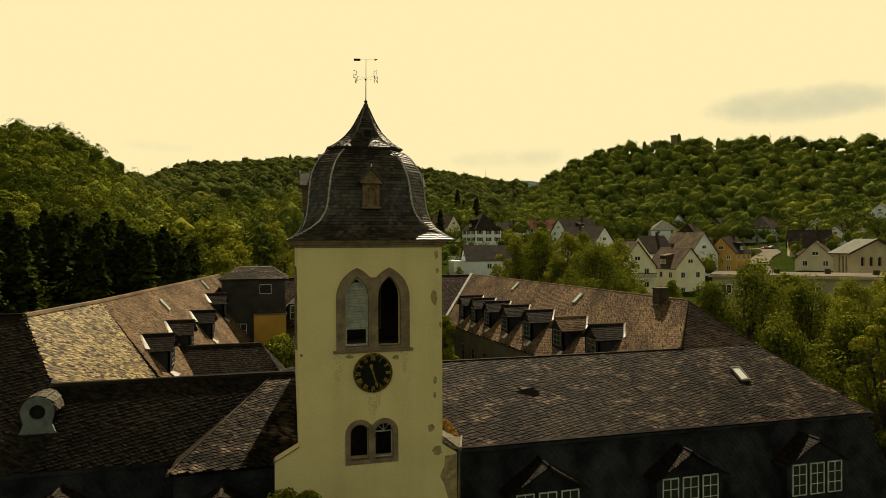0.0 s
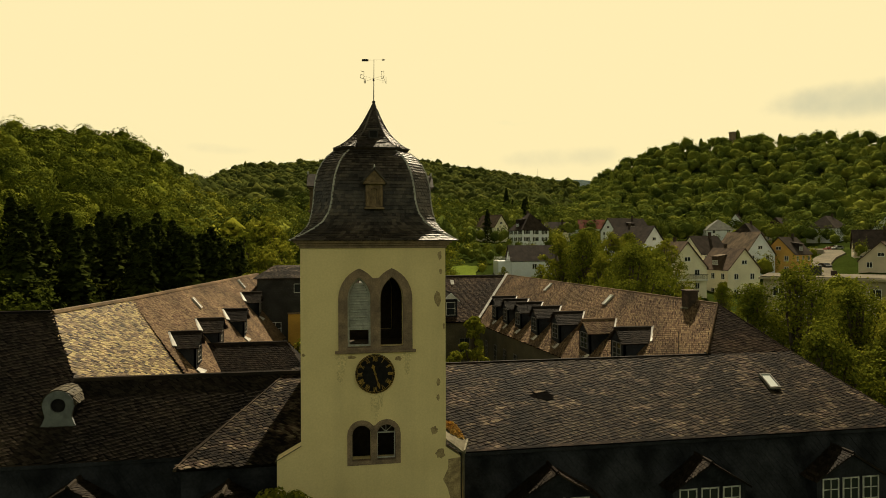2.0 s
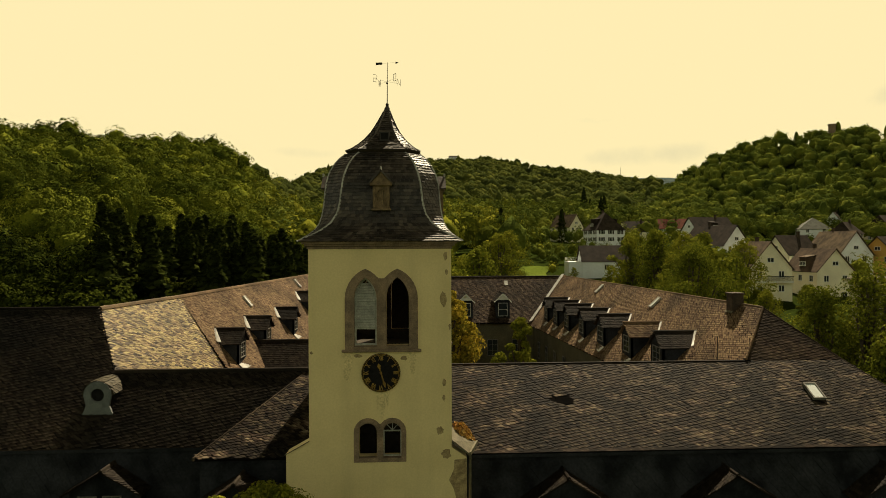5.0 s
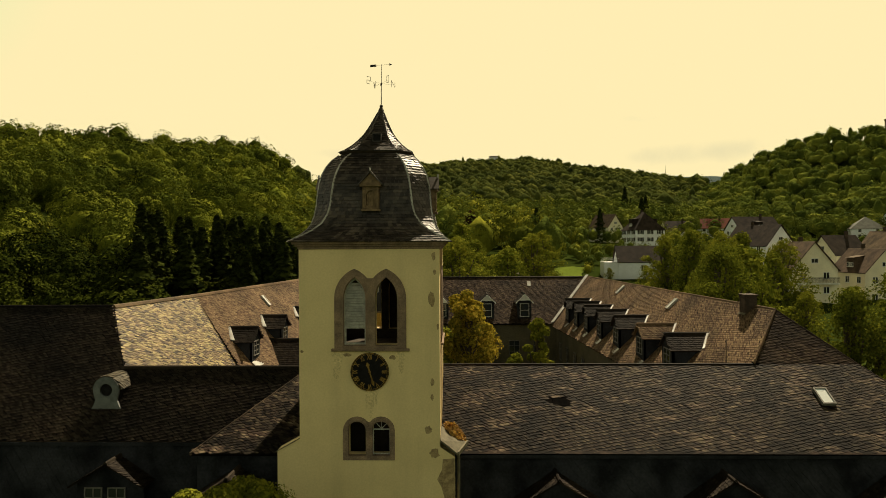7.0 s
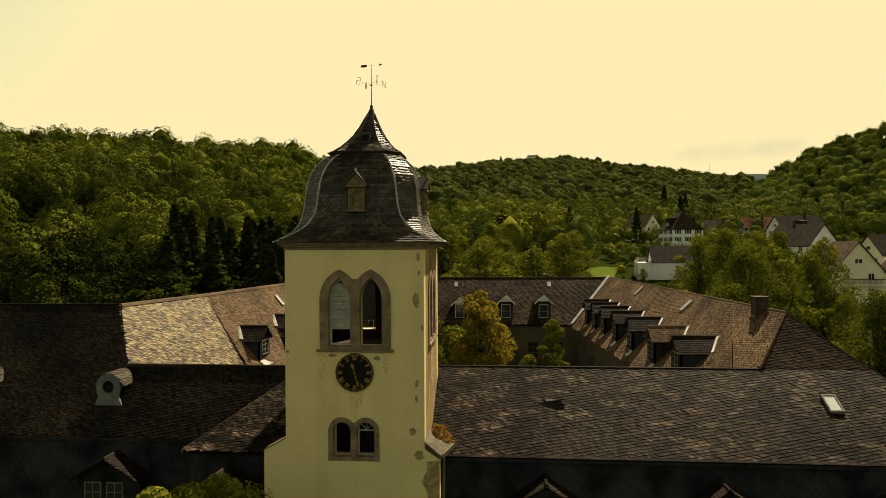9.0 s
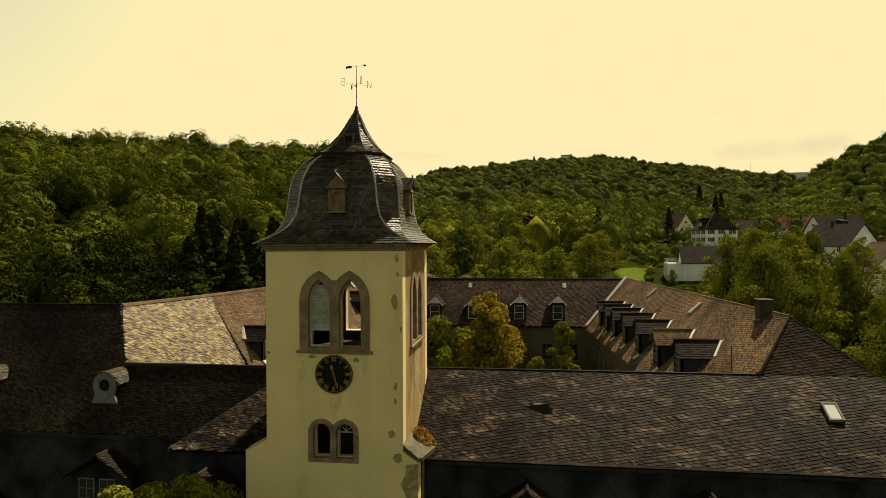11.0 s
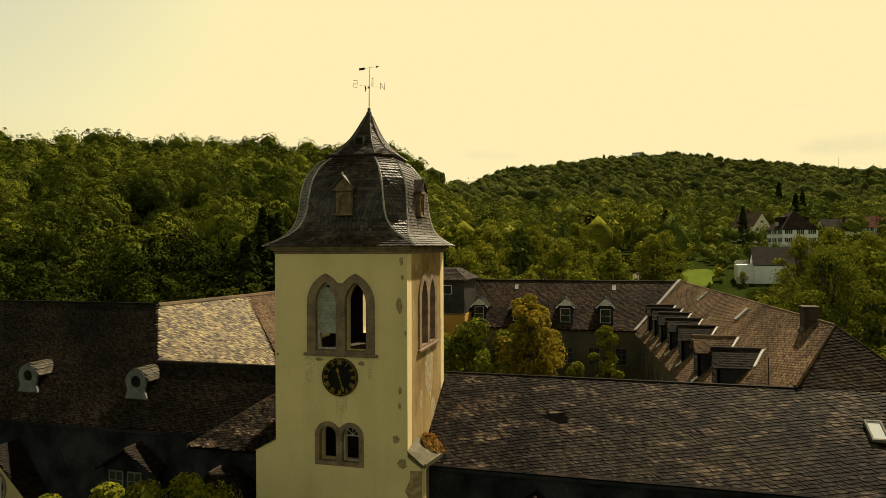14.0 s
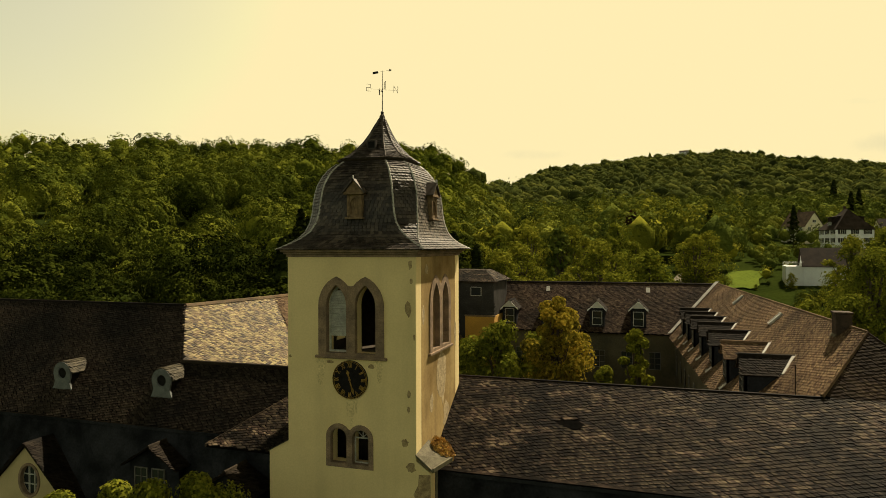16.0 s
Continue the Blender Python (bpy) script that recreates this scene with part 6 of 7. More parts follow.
part("wall", box(-13, 17, -6, 6, 0, 13.9), W_HALL, fl)
part("fascia", box(-13.6, 17.6, -6.7, 6.7, 13.9, 14.25), W_HALL, fl)
part("roof", box(-13.4, 17.4, -6.5, 6.5, 14.25, 14.37), ROAD, fl)
for u in np.arange(-11, 16, 3.0):
    for zz in (11.4, 8.0):
        house_window(fl, float(u), -6, zz, 0, w=1.5, h=1.4)
for u, v in ((-4, 0), (3, 1.5), (9, -1)):
    part("roof_vent", box(u - 0.4, u + 0.4, v - 0.4, v + 0.4, 14.37, 15.1), BRICK_DARK, fl)
part("roof_hut", box(-8, -5.6, -1, 1.4, 14.37, 15.9), SHUT_DARK, fl)

# hall with tall arched windows and a pale metal roof
hall = tagged(empty("hall", (100.2, 88.7, 5), -8), "grey-yellow hall with tall arched windows and pale metal roof", "building")
W2, L2 = 4.6, 2.1
holes = [round_arch(u, 10.2, 11.4, 0.36) for u in (-2.4, -0.8, 0.8, 2.4)]
part("wall", holed([(-W2, -6), (W2, -6), (W2, 12.6), (0, 14.7), (-W2, 12.6)], holes, lambda u, v, w: (u, -L2 + w, v), 0.4), W_HALL, hall)
part("wall", holed([(-L2 + 0.4, -6), (L2, -6), (L2, 12.6), (-L2 + 0.4, 12.6)], [round_arch(u, 9.0, 11.8, 0.24) for u in (-1.0, -0.2, 0.6)], lambda u, v, w: (-W2 + w, u, v), 0.4), W_HALL, hall)
part("wall", box(W2 - 0.4, W2, -L2 + 0.4, L2, -6, 12.6), W_HALL, hall)
part("wall", slab([(-W2 + 0.4, L2 - 0.4, -6), (W2 - 0.4, L2 - 0.4, -6), (W2 - 0.4, L2 - 0.4, 12.6), (0, L2 - 0.4, 14.6), (-W2 + 0.4, L2 - 0.4, 12.6)], 0.4, way=(0, 1, 0)), W_HALL, hall)
part("pane", box(-W2 + 0.6, W2 - 0.6, -L2 + 0.3, -L2 + 0.33, 10.0, 12.2), GLASS, hall)
part("pane", box(-W2 + 0.3, -W2 + 0.33, -L2 + 0.6, L2 - 0.6, 8.8, 12.3), GLASS, hall)
for s in (-1, 1):
    part("roof", slab([(s * (W2 + 0.7), -L2 - 0.6, 12.4), (s * (W2 + 0.7), L2 + 0.6, 12.4), (0, L2 + 0.6, 14.85), (0, -L2 - 0.6, 14.85)], 0.16), T_PALE, hall)
    part("eaves_board", slab([(s * (W2 + 0.7), -L2 - 0.63, 12.5), (0, -L2 - 0.63, 14.95), (0, -L2 - 0.63, 14.6), (s * (W2 + 0.7), -L2 - 0.63, 12.15)], 0.05, way=(0, 1, 0)), WOOD_DARK, hall)

# road up the hill with parked cars
def strip(name, pts, width, mat, label, cat, lift=0.25):
    vs, fs = [], []
    n = len(pts)
    for i, (x, y) in enumerate(pts):
        a, b = pts[max(i - 1, 0)], pts[min(i + 1, n - 1)]
        d = Vector((b[0] - a[0], b[1] - a[1], 0)).normalized()
        s = Vector((-d.y, d.x, 0)) * width / 2
        z = max(ground_z(x + s.x, y + s.y), ground_z(x - s.x, y - s.y), ground_z(x, y)) + lift
        vs += [(x + s.x, y + s.y, z), (x - s.x, y - s.y, z), (x - s.x * 1.05, y - s.y * 1.05, z - 1.5), (x + s.x * 1.05, y + s.y * 1.05, z - 1.5)]
        if i:
            k = 4 * i
            fs += [(k - 4, k - 3, k + 1, k), (k - 3, k - 2, k + 2, k + 1), (k - 1, k - 4, k, k + 3)]
    return tagged(raw(name, vs, fs, mat), label, cat, kind="structure")


road_pts = [at_bearing(b, d) for b, d in ((41.2, 165), (41.0, 185), (40.9, 205), (40.8, 225), (41.2, 245), (41.8, 262), (41.6, 280), (40.5, 296))]
strip("road", road_pts, 6.0, ROAD, "pale asphalt street climbing the slope", "road", 0.5)
path_pts = [at_bearing(b, d) for b, d in ((2.0, 128), (4.0, 136), (6.0, 148), (7.2, 166), (7.5, 185))]
strip("path", path_pts, 2.6, ROAD, "pale lane beside the gardens", "road", 0.4)


def patch(name, b0, b1, d0, d1, mat, label, cat):
    vs, fs = [], []
    for i in range(7):
        for j in range(7):
            x, y = at_bearing(b0 + (b1 - b0) * i / 6 + 0.15 * math.sin(j * 1.7), d0 + (d1 - d0) * j / 6 + 0.8 * math.sin(i * 2.1))
            vs.append((x, y, ground_z(x, y) + 0.35))
            if i and j:
                k = i * 7 + j
                fs.append((k - 8, k - 7, k, k - 1))
    return tagged(raw(name, vs, fs, mat), label, cat, kind="structure")


patch("lawn", 10.7, 13.4, 166, 192, LAWN, "bright mown garden lawn", "lawn")
patch("lawn", 21.0, 23.0, 150, 165, LAWN, "bright mown garden lawn", "lawn")

CARBODY = {}


def car(x, y, rz, colour, label, van=False):
    z = ground_z(x, y) + 0.5
    c = tagged(empty("car", (x, y, z), rz), label, "car", group="cars on the street")
    m = CARBODY.setdefault(colour, material("car_paint", colour, tuple(v * 0.9 for v in colour), rough=0.5, scale=2, fine=10, spec=0.25))
    L, H = (5.0, 2.2) if van else (4.2, 1.45)
    prof = [(-L / 2, 0.35), (L / 2, 0.35), (L / 2, 0.85), (L * 0.3, 1.0), (L * 0.16, H), (-L * (0.46 if van else 0.34), H), (-L / 2, 0.95)]
    part("body", slab([(-0.85, u, v) for u, v in prof], 1.7, way=(1, 0, 0)), m, c)
    part("windscreen", slab([(-0.75, L * 0.29, 1.05), (0.75, L * 0.29, 1.05), (0.7, L * 0.18, H - 0.08), (-0.7, L * 0.18, H - 0.08)], -0.03), GLASS, c)
    for s in (-1, 1):
        part("side_window", box(s * 0.86 - 0.01, s * 0.86 + 0.01, -L * 0.28, L * 0.14, 1.0, H - 0.12), GLASS, c)
        for v in (-L * 0.3, L * 0.3):
            part("wheel", bar((s * 0.72, v, 0.32), (s * 0.9, v, 0.32), 0.32, sides=12), IRON, c)


for b, d, rz, col, lab, van in ((40.75, 190, 175, (0.3, 0.3, 0.29), "white delivery van on the street", True), (41.2, 215, 170, (0.05, 0.05, 0.055), "dark car on the street", False),
                                (41.9, 286, 90, (0.3, 0.3, 0.3), "white car parked across the street", False), (41.4, 287, 90, (0.3, 0.05, 0.04), "dark red parked car", False), (40.2, 193, 100, (0.3, 0.3, 0.3), "white car parked beside the street", False)):
    x, y = at_bearing(b, d)
    car(x, y, rz, col, lab, van)

# small lookout tower on the right-hand crest
b, d = 34.4, 640
x, y = at_bearing(b, d)
look_out = tagged(empty("lookout_tower", (x, y, ground_z(x, y))), "small grey lookout tower on the wooded crest", "tower")
part("shaft", bar((0, 0, -4), (0, 0, 12.5), 3.0, sides=10, r2=2.8), STONE, look_out)
part("parapet", bar((0, 0, 12.5), (0, 0, 13.6), 3.3, sides=10), STONE, look_out)

# white house on the far hilltop
x, y = EYE_AT[0] + 1285 * math.sin(radians(3.3)), EYE_AT[1] + 1285 * math.cos(radians(3.3))
house("white house on the distant hilltop", x, y, ground_z(x, y) + 9, 80, 9, 16, 6, 3, W_WHITE, T_DARK, chimney=False)

# ---- trees and woods ----
def fast_mesh(name, verts, quads, mat, tris=None):
    """A mesh from arrays of corners and four-cornered faces (and, if given, three-cornered ones)."""
    me = bpy.data.meshes.new(name)
    nq, nt = len(quads), 0 if tris is None else len(tris)
    me.vertices.add(len(verts))
    me.vertices.foreach_set("co", np.asarray(verts, np.float32).ravel())
    loops = np.asarray(quads, np.int32).ravel()
    starts, totals = np.arange(nq) * 4, np.full(nq, 4)
    if nt:
        loops = np.concatenate([loops, np.asarray(tris, np.int32).ravel()])
        starts = np.concatenate([starts, nq * 4 + np.arange(nt) * 3])
        totals = np.concatenate([totals, np.full(nt, 3)])
    me.loops.add(len(loops))
    me.loops.foreach_set("vertex_index", loops)
    me.polygons.add(nq + nt)
    me.polygons.foreach_set("loop_start", starts.astype(np.int32))
    me.polygons.foreach_set("loop_total", totals.astype(np.int32))
    me.update(calc_edges=True)
    me.validate()
    me.materials.append(mat)
    return me


def leaf_quads(cen, nrm, size, g):
    """A small bent leaf spray at each centre, roughly square to nrm."""
    n = len(cen)
    nrm = nrm / np.linalg.norm(nrm, axis=1, keepdims=True)
    a = np.cross(nrm, g.normal(0, 1, (n, 3)))
    a /= np.linalg.norm(a, axis=1, keepdims=True) + 1e-9
    b = np.cross(nrm, a)
    s = (size * g.uniform(0.55, 1.25, n))[:, None]
    k = g.uniform(0.5, 1.0, (n, 1))
    v = np.stack([cen - a * s * 0.6 - b * s * k * 0.35, cen + b * s * -0.1 + a * s * 0.15 - b * s * k * 0.55, cen + a * s * 0.75 + b * s * k * 0.2, cen - a * s * 0.1 + b * s * k * 0.6], axis=1)
    return v.reshape(-1, 3), np.arange(4 * n).reshape(n, 4)


def crown_points(g, blobs, per):
    """Points and outward ways on a cloud of lumps (x, y, z, radius, flatness)."""
    cs, ns = [], []
    for x, y, z, r, f in blobs:
        d = g.normal(0, 1, (per, 3))
        d /= np.linalg.norm(d, axis=1, keepdims=True)
        d[:, 2] = np.where(d[:, 2] < -0.55, -d[:, 2], d[:, 2])
        rad = r * g.uniform(0.45, 1.12, (per, 1))
        p = d * rad
        p[:, 2] *= f
        cs.append(p + np.array((x, y, z)))
        ns.append(d + g.normal(0, 0.32, (per, 3)))
    return np.concatenate(cs), np.concatenate(ns)


def tree(name, label, height, radius, mat, seed, per=170, lumps=16, leaf=0.5, low=0.3, slim=1.0):
    """A broad-leaved tree: tapered trunk, limbs, and a crown of many leaf sprays in uneven lumps."""
    g = np.random.default_rng(seed)
    t = tagged(empty(name), label, "tree")
    bm = bar((0, 0, -1.0), (0.1, 0, height * 0.55), 0.028 * height, sides=7, r2=0.012 * height)
    blobs = []
    for k in range(lumps):
        f = (k + 0.5) / lumps
        z = height * (low + (1 - low) * f * 0.9)
        prof = math.sin(math.pi * (0.18 + 0.80 * f)) ** 0.75 * slim
        a = k * 2.4 + g.uniform(-0.5, 0.5)
        rr = radius * prof * g.uniform(0.15, 0.78)
        x, y = rr * math.cos(a), rr * math.sin(a)
        blobs.append((x, y, z, radius * g.uniform(0.18, 0.38) * (0.6 + 0.4 * prof), g.uniform(0.65, 1.0)))
        bar((0.05, 0, height * (low * 0.7 + 0.35 * f)), (x * 0.9, y * 0.9, z), 0.009 * height, bm, 5, 0.004 * height)
    part("trunk", bm, BARK, t)
    c, n = crown_points(g, blobs, per)
    v, q = leaf_quads(c, n, leaf, g)
    link("crown", fast_mesh("crown", v, q, mat), None, t)
    return t


def conifer(name, label, height, radius, seed, mat=None, n=600, leaf=1.3):
    g = np.random.default_rng(seed)
    t = tagged(empty(name), label, "tree")
    part("trunk", bar((0, 0, -1), (0, 0, height * 0.96), 0.016 * height, sides=6, r2=0.02), BARK, t)
    f = g.uniform(0.06, 1.0, n) ** 0.8
    tier = 0.82 + 0.18 * np.cos(f * 60)
    a = g.uniform(0, math.tau, n)
    r = radius * (1.02 - f) ** 0.8 * tier * g.uniform(0.55, 1.05, n)
    c = np.stack([r * np.cos(a), r * np.sin(a), height * f - 0.12 * r], axis=1)
    nr = np.stack([np.cos(a) * 0.6, np.sin(a) * 0.6, np.ones(n)], axis=1) + g.normal(0, 0.35, (n, 3))
    v, q = leaf_quads(c, nr, leaf, g)
    link("crown", fast_mesh("crown", v, q, mat or LEAF_DARK), None, t)
    return t


BALL = {}
for level in (1, 2, 3):
    ico = bmesh.new()
    bmesh.ops.create_icosphere(ico, subdivisions=level, radius=1.0)
    BALL[level] = (np.array([v.co[:] for v in ico.verts]), np.array([[v.index for v in f.verts] for f in ico.faces]))
    ico.free()


def lumpy_wood(name, label, spots, n, leaf, mat, seed, lumps=22, core=0.74, domed=0.55, level=2):
    """A wood as one object: each tree a domed crown of leafy clumps round a dark inner core. Small sprays of leaves lie on the clumps."""
    g = np.random.default_rng(seed)
    V, Q, T, off = [], [], [], 0
    ICO_V, ICO_F = BALL[level]
    for x, y, z, h, r, con in spots:
        tall = g.uniform(0.9, 1.12)
        h, r = h * tall, r * g.uniform(0.8, 1.1)
        cz, rz = z + h * 0.60, h * 0.41
        k = np.arange(lumps) + 0.5
        up = 1 - 1.5 * k / lumps
        a = k * 2.39996 + g.uniform(0, 6.28)
        flat = np.sqrt(np.maximum(0, 1 - up ** 2))
        way = np.stack([flat * np.cos(a), flat * np.sin(a), up], axis=1) + g.normal(0, 0.10, (lumps, 3))
        if con:
            taper = np.clip(1.05 - (up + 0.5) / 1.5, 0.10, 1)
            mid = way * np.stack([taper * r * 0.55, taper * r * 0.55, np.full(lumps, rz * 1.2)], axis=1)
            lr = r * 0.32 * np.clip(taper + 0.2, 0.3, 1)
        else:
            mid = way * np.array((r, r, rz)) * g.uniform(0.70, 0.86, (lumps, 1))
            lr = r * g.uniform(0.20, 0.33, lumps)
        which = g.integers(0, lumps, n)
        d = g.normal(0, 1, (n, 3)) + way[which] * 0.9 + np.array((0, 0, 0.25))
        d /= np.linalg.norm(d, axis=1, keepdims=True)
        c = mid[which] + d * lr[which][:, None] * g.uniform(0.80, 1.04, (n, 1)) + np.array((x, y, cz))
        v, q = leaf_quads(c, d * (1 - domed) + way[which] * domed + g.normal(0, 0.17, (n, 3)), leaf * r / 5.5, g)
        core_v = ICO_V * g.uniform(0.85, 1.1, (len(ICO_V), 1)) * core * np.array((r, r, rz)) * (0.45 if con else 1) + np.array((x, y, cz - 0.06 * h))
        V += [v, core_v]
        Q.append(q + off)
        T.append(ICO_F + off + len(v))
        off += len(v) + len(core_v)
    me = fast_mesh(name, np.concatenate(V), np.concatenate(Q), mat, np.concatenate(T))
    me.shade_smooth()
    return tagged(link(name, me, None), label, "trees", kind="stuff")


def woodland(name, label, spots, n, leaf, mat, seed, core=0.95, level=2):
    """A wood as one object: for each tree (x, y, ground, height, radius, conifer?) a dark lumpy core and a skin of leaf sprays."""
    g = np.random.default_rng(seed)
    V, Q, T, off = [], [], [], 0
    ICO_V, ICO_F = BALL[level]
    for x, y, z, h, r, con in spots:
        d = g.normal(0, 1, (n, 3))
        d /= np.linalg.norm(d, axis=1, keepdims=True)
        d[:, 2] = np.where(d[:, 2] < -0.35, -d[:, 2], d[:, 2])
        ph = g.uniform(0, 6.28, 6)
        lump = lambda e: 1 + 0.17 * np.sin(4.1 * e[:, 0] + ph[0]) * np.cos(3.7 * e[:, 1] + ph[1]) + 0.15 * np.sin(5.3 * e[:, 2] + 2.6 * e[:, 0] + ph[2]) + 0.12 * np.sin(8.0 * e[:, 1] + 3 * e[:, 2] + ph[3]) * np.cos(7.0 * e[:, 0] + ph[4]) + 0.06 * np.sin(15 * e[:, 0] + ph[5]) * np.sin(14 * e[:, 2] + 9 * e[:, 1])
        cz, rz = z + h * 0.58, h * 0.45
        if con:
            f = g.uniform(0.0, 1.0, n) ** 0.9
            a = g.uniform(0, 6.28, n)
            rr = r * 0.62 * (1.03 - f) * g.uniform(0.7, 1.05, n)
            c = np.stack([x + rr * np.cos(a), y + rr * np.sin(a), z + h * (0.15 + 0.85 * f)], axis=1)
            nn = np.stack([np.cos(a), np.sin(a), np.full(n, 0.9)], axis=1) + g.normal(0, 0.3, (n, 3))
            core_v = ICO_V * np.array((r * 0.34, r * 0.34, h * 0.54)) + np.array((x, y, z + h * 0.53))
        else:
            L = lump(d)[:, None] * g.uniform(0.86, 1.0, (n, 1))
            c = d * L * np.array((r, r, rz)) + np.array((x, y, cz))
            nn = d + g.normal(0, 0.28, (n, 3))
            core_v = ICO_V * (lump(ICO_V) * g.uniform(0.86, 1.12, len(ICO_V)))[:, None] * core * np.array((r, r, rz)) + np.array((x, y, cz))
        v, q = leaf_quads(c, nn, leaf * r / 4.5, g)
        V += [v, core_v]
        Q.append(q + off)
        T.append(ICO_F + off + len(v))
        off += len(v) + len(core_v)
    me = fast_mesh(name, np.concatenate(V), np.concatenate(Q), mat, np.concatenate(T))
    me.shade_smooth()
    return tagged(link(name, me, None), label, "trees", kind="stuff")


def scatter(b0, b1, r0, r1, step, g, height, radius, con=0.08, keep=None):
    """Tree places over a sector of bearings and distances, roughly a step apart, never past the crest."""
    out = []
    r = r0
    while r < r1:
        db = math.degrees(step / r)
        b = b0 + g.uniform(0, db)
        while b < b1:
            rr = r + g.uniform(-0.45, 0.45) * step
            bb = b + g.uniform(-0.4, 0.4) * db
            e, rc = crest(bb)
            if rr < rc + step * 0.6:
                x, y = EYE_AT[0] + rr * math.sin(radians(bb)), EYE_AT[1] + rr * math.cos(radians(bb))
                if keep is None or keep(bb, rr):
                    c = g.uniform() < con
                    s = g.uniform(0.75, 1.25)
                    out.append((x, y, ground_z(x, y) - 0.5, height * s * (1.12 if c else 1) * g.uniform(0.9, 1.1), radius * s, c))
            b += db
        r += step * 0.9
    return out


gw = np.random.default_rng(11)
lumpy_wood("woodland", "dense trees at the foot of the hillside, darkened for shade", scatter(-66, -12, 76, 124, 9.8, gw, 13, 5.3, 0.0), 1800, 0.35, LEAF_SHADE, 20, lumps=34, core=0.56)
lumpy_wood("woodland", "dense green broad-leaved wood on the near hillside", scatter(-64, -13.5, 124, 205, 10.8, gw, 14.0, 5.8, 0.0), 2700, 0.32, LEAF_NEAR, 21, lumps=36, core=0.56, domed=0.62)
lumpy_wood("woodland", "dense green wood up to the crest", scatter(-66, -12.5, 205, 440, 9.6, gw, 11.0, 5.2, 0.0), 420, 0.58, LEAF_NEAR, 22, lumps=18, core=0.79, level=1, domed=0.62)
lumpy_wood("woodland", "green trees at the edge of the town", scatter(19, 56, 320, 410, 10.5, gw, 10.5, 5.6, 0.0, keep=lambda b, r: r > 375 or b < 24 or gw.uniform() < 0.5), 460, 0.62, LEAF_WOOD, 25, lumps=14, core=0.74, level=1)
lumpy_wood("woodland", "green wood at the foot of the far hill", scatter(-14, 20, 300, 450, 11.5, gw, 12, 6.2, 0.0), 460, 0.62, LEAF_WOOD, 26, lumps=14, core=0.74, level=1)
woodland("woodland", "green wooded slope above the town", scatter(19, 56, 410, 700, 10.2, gw, 10.5, 5.6, 0.06), 150, 0.66, LEAF_WOOD, 23, core=0.82)
woodland("woodland", "hazy wooded hill beyond the valley", scatter(-14, 21, 450, 1340, 14.5, gw, 13.5, 7.4, 0.03), 40, 0.75, LEAF_WOOD_HAZED, 24, core=0.9, level=1)

# trees standing singly: templates first, each placed where one grows
courts = [
    tree("tree", "tall courtyard tree with yellowing leaves", 15.9, 3.7, LEAF_YELLOW, 31, per=520, lumps=38, leaf=0.2, low=0.35),
    tree("tree", "dense dark green courtyard tree", 13.6, 4.2, LEAF_GREEN, 32, per=480, lumps=36, leaf=0.2, low=0.3),
    tree("tree", "slim young courtyard tree with fresh leaves", 13.6, 2.2, LEAF_BRIGHT, 33, per=420, lumps=24, leaf=0.19, low=0.3),
]
courts[0].matrix_basis = pose(9.3, 54.8, 0)
courts[1].matrix_basis = pose(4.6, 53.5, 0)
courts[2].matrix_basis = pose(15.6, 54.6, 0)
copy_thing(courts[2], pose(13.2, 52.0, -2.6, 0, 0, 80))
copy_thing(courts[1], pose(7.2, 58.5, -1.5, 0, 0, 140))
copy_thing(courts[1], pose(1.2, 56.0, -1.8, 0, 0, 40))

near = [
    tree("tree", "leafy tree with bright yellow-green leaves by the front range", 12.4, 3.1, LEAF_BRIGHT, 41, per=1100, lumps=26, leaf=0.1, low=0.35),
    tree("tree", "bright green tree at the range's corner", 16.5, 3.4, LEAF_BRIGHT, 42, per=900, lumps=34, leaf=0.12, low=0.25),
]
near[0].matrix_basis = pose(1.2, 17.45, 0.5)
near[1].matrix_basis = pose(34.8, 28.6, 0)
copy_thing(near[0], pose(2.0, 19.6, 0.0, 0, 0, 90))
copy_thing(near[0], pose(-0.6, 16.1, 0.3, 0, 0, 200))

big = [
    tree("tree", "large broad green tree", 20, 6.0, LEAF_GREEN, 51, per=390, lumps=50, leaf=0.16, low=0.22),
    tree("tree", "large feathery green tree", 19, 5.2, LEAF_GREEN, 52, per=390, lumps=50, leaf=0.16, low=0.2),
    tree("tree", "bright green garden tree in full leaf", 16, 5.0, LEAF_BRIGHT, 54, per=390, lumps=48, leaf=0.15, low=0.2),
    conifer("conifer", "tall dark green spruce", 20, 4.8, 56, n=1000, leaf=1.0),
]
garden = {
    0: tree("tree", "round green garden tree among houses", 20, 6.0, LEAF_GREEN, 61, per=46, lumps=24, leaf=0.85, low=0.1),
    1: tree("tree", "feathery green tree among houses", 19, 5.2, LEAF_WOOD, 62, per=46, lumps=24, leaf=0.85, low=0.1),
    2: tree("tree", "yellowing tree in the valley", 18, 5.4, LEAF_YELLOW, 63, per=46, lumps=24, leaf=0.8, low=0.1),
    3: tree("tree", "bright green tree in the valley", 16, 5.4, LEAF_BRIGHT, 64, per=46, lumps=24, leaf=0.8, low=0.1),
    4: tree("tree", "copper-leaved garden tree in leaf", 15, 4.6, LEAF_RED, 65, per=120, lumps=24, leaf=0.5, low=0.1),
    5: big[3],
    6: tree("tree", "broad leafy yellow-green tree in the valley", 16, 5.6, LEAF_BRIGHT, 66, per=190, lumps=36, leaf=0.28, low=0.08),
    7: tree("tree", "full green tree in the valley", 16, 5.6, LEAF_GREEN, 67, per=190, lumps=36, leaf=0.28, low=0.08),
}
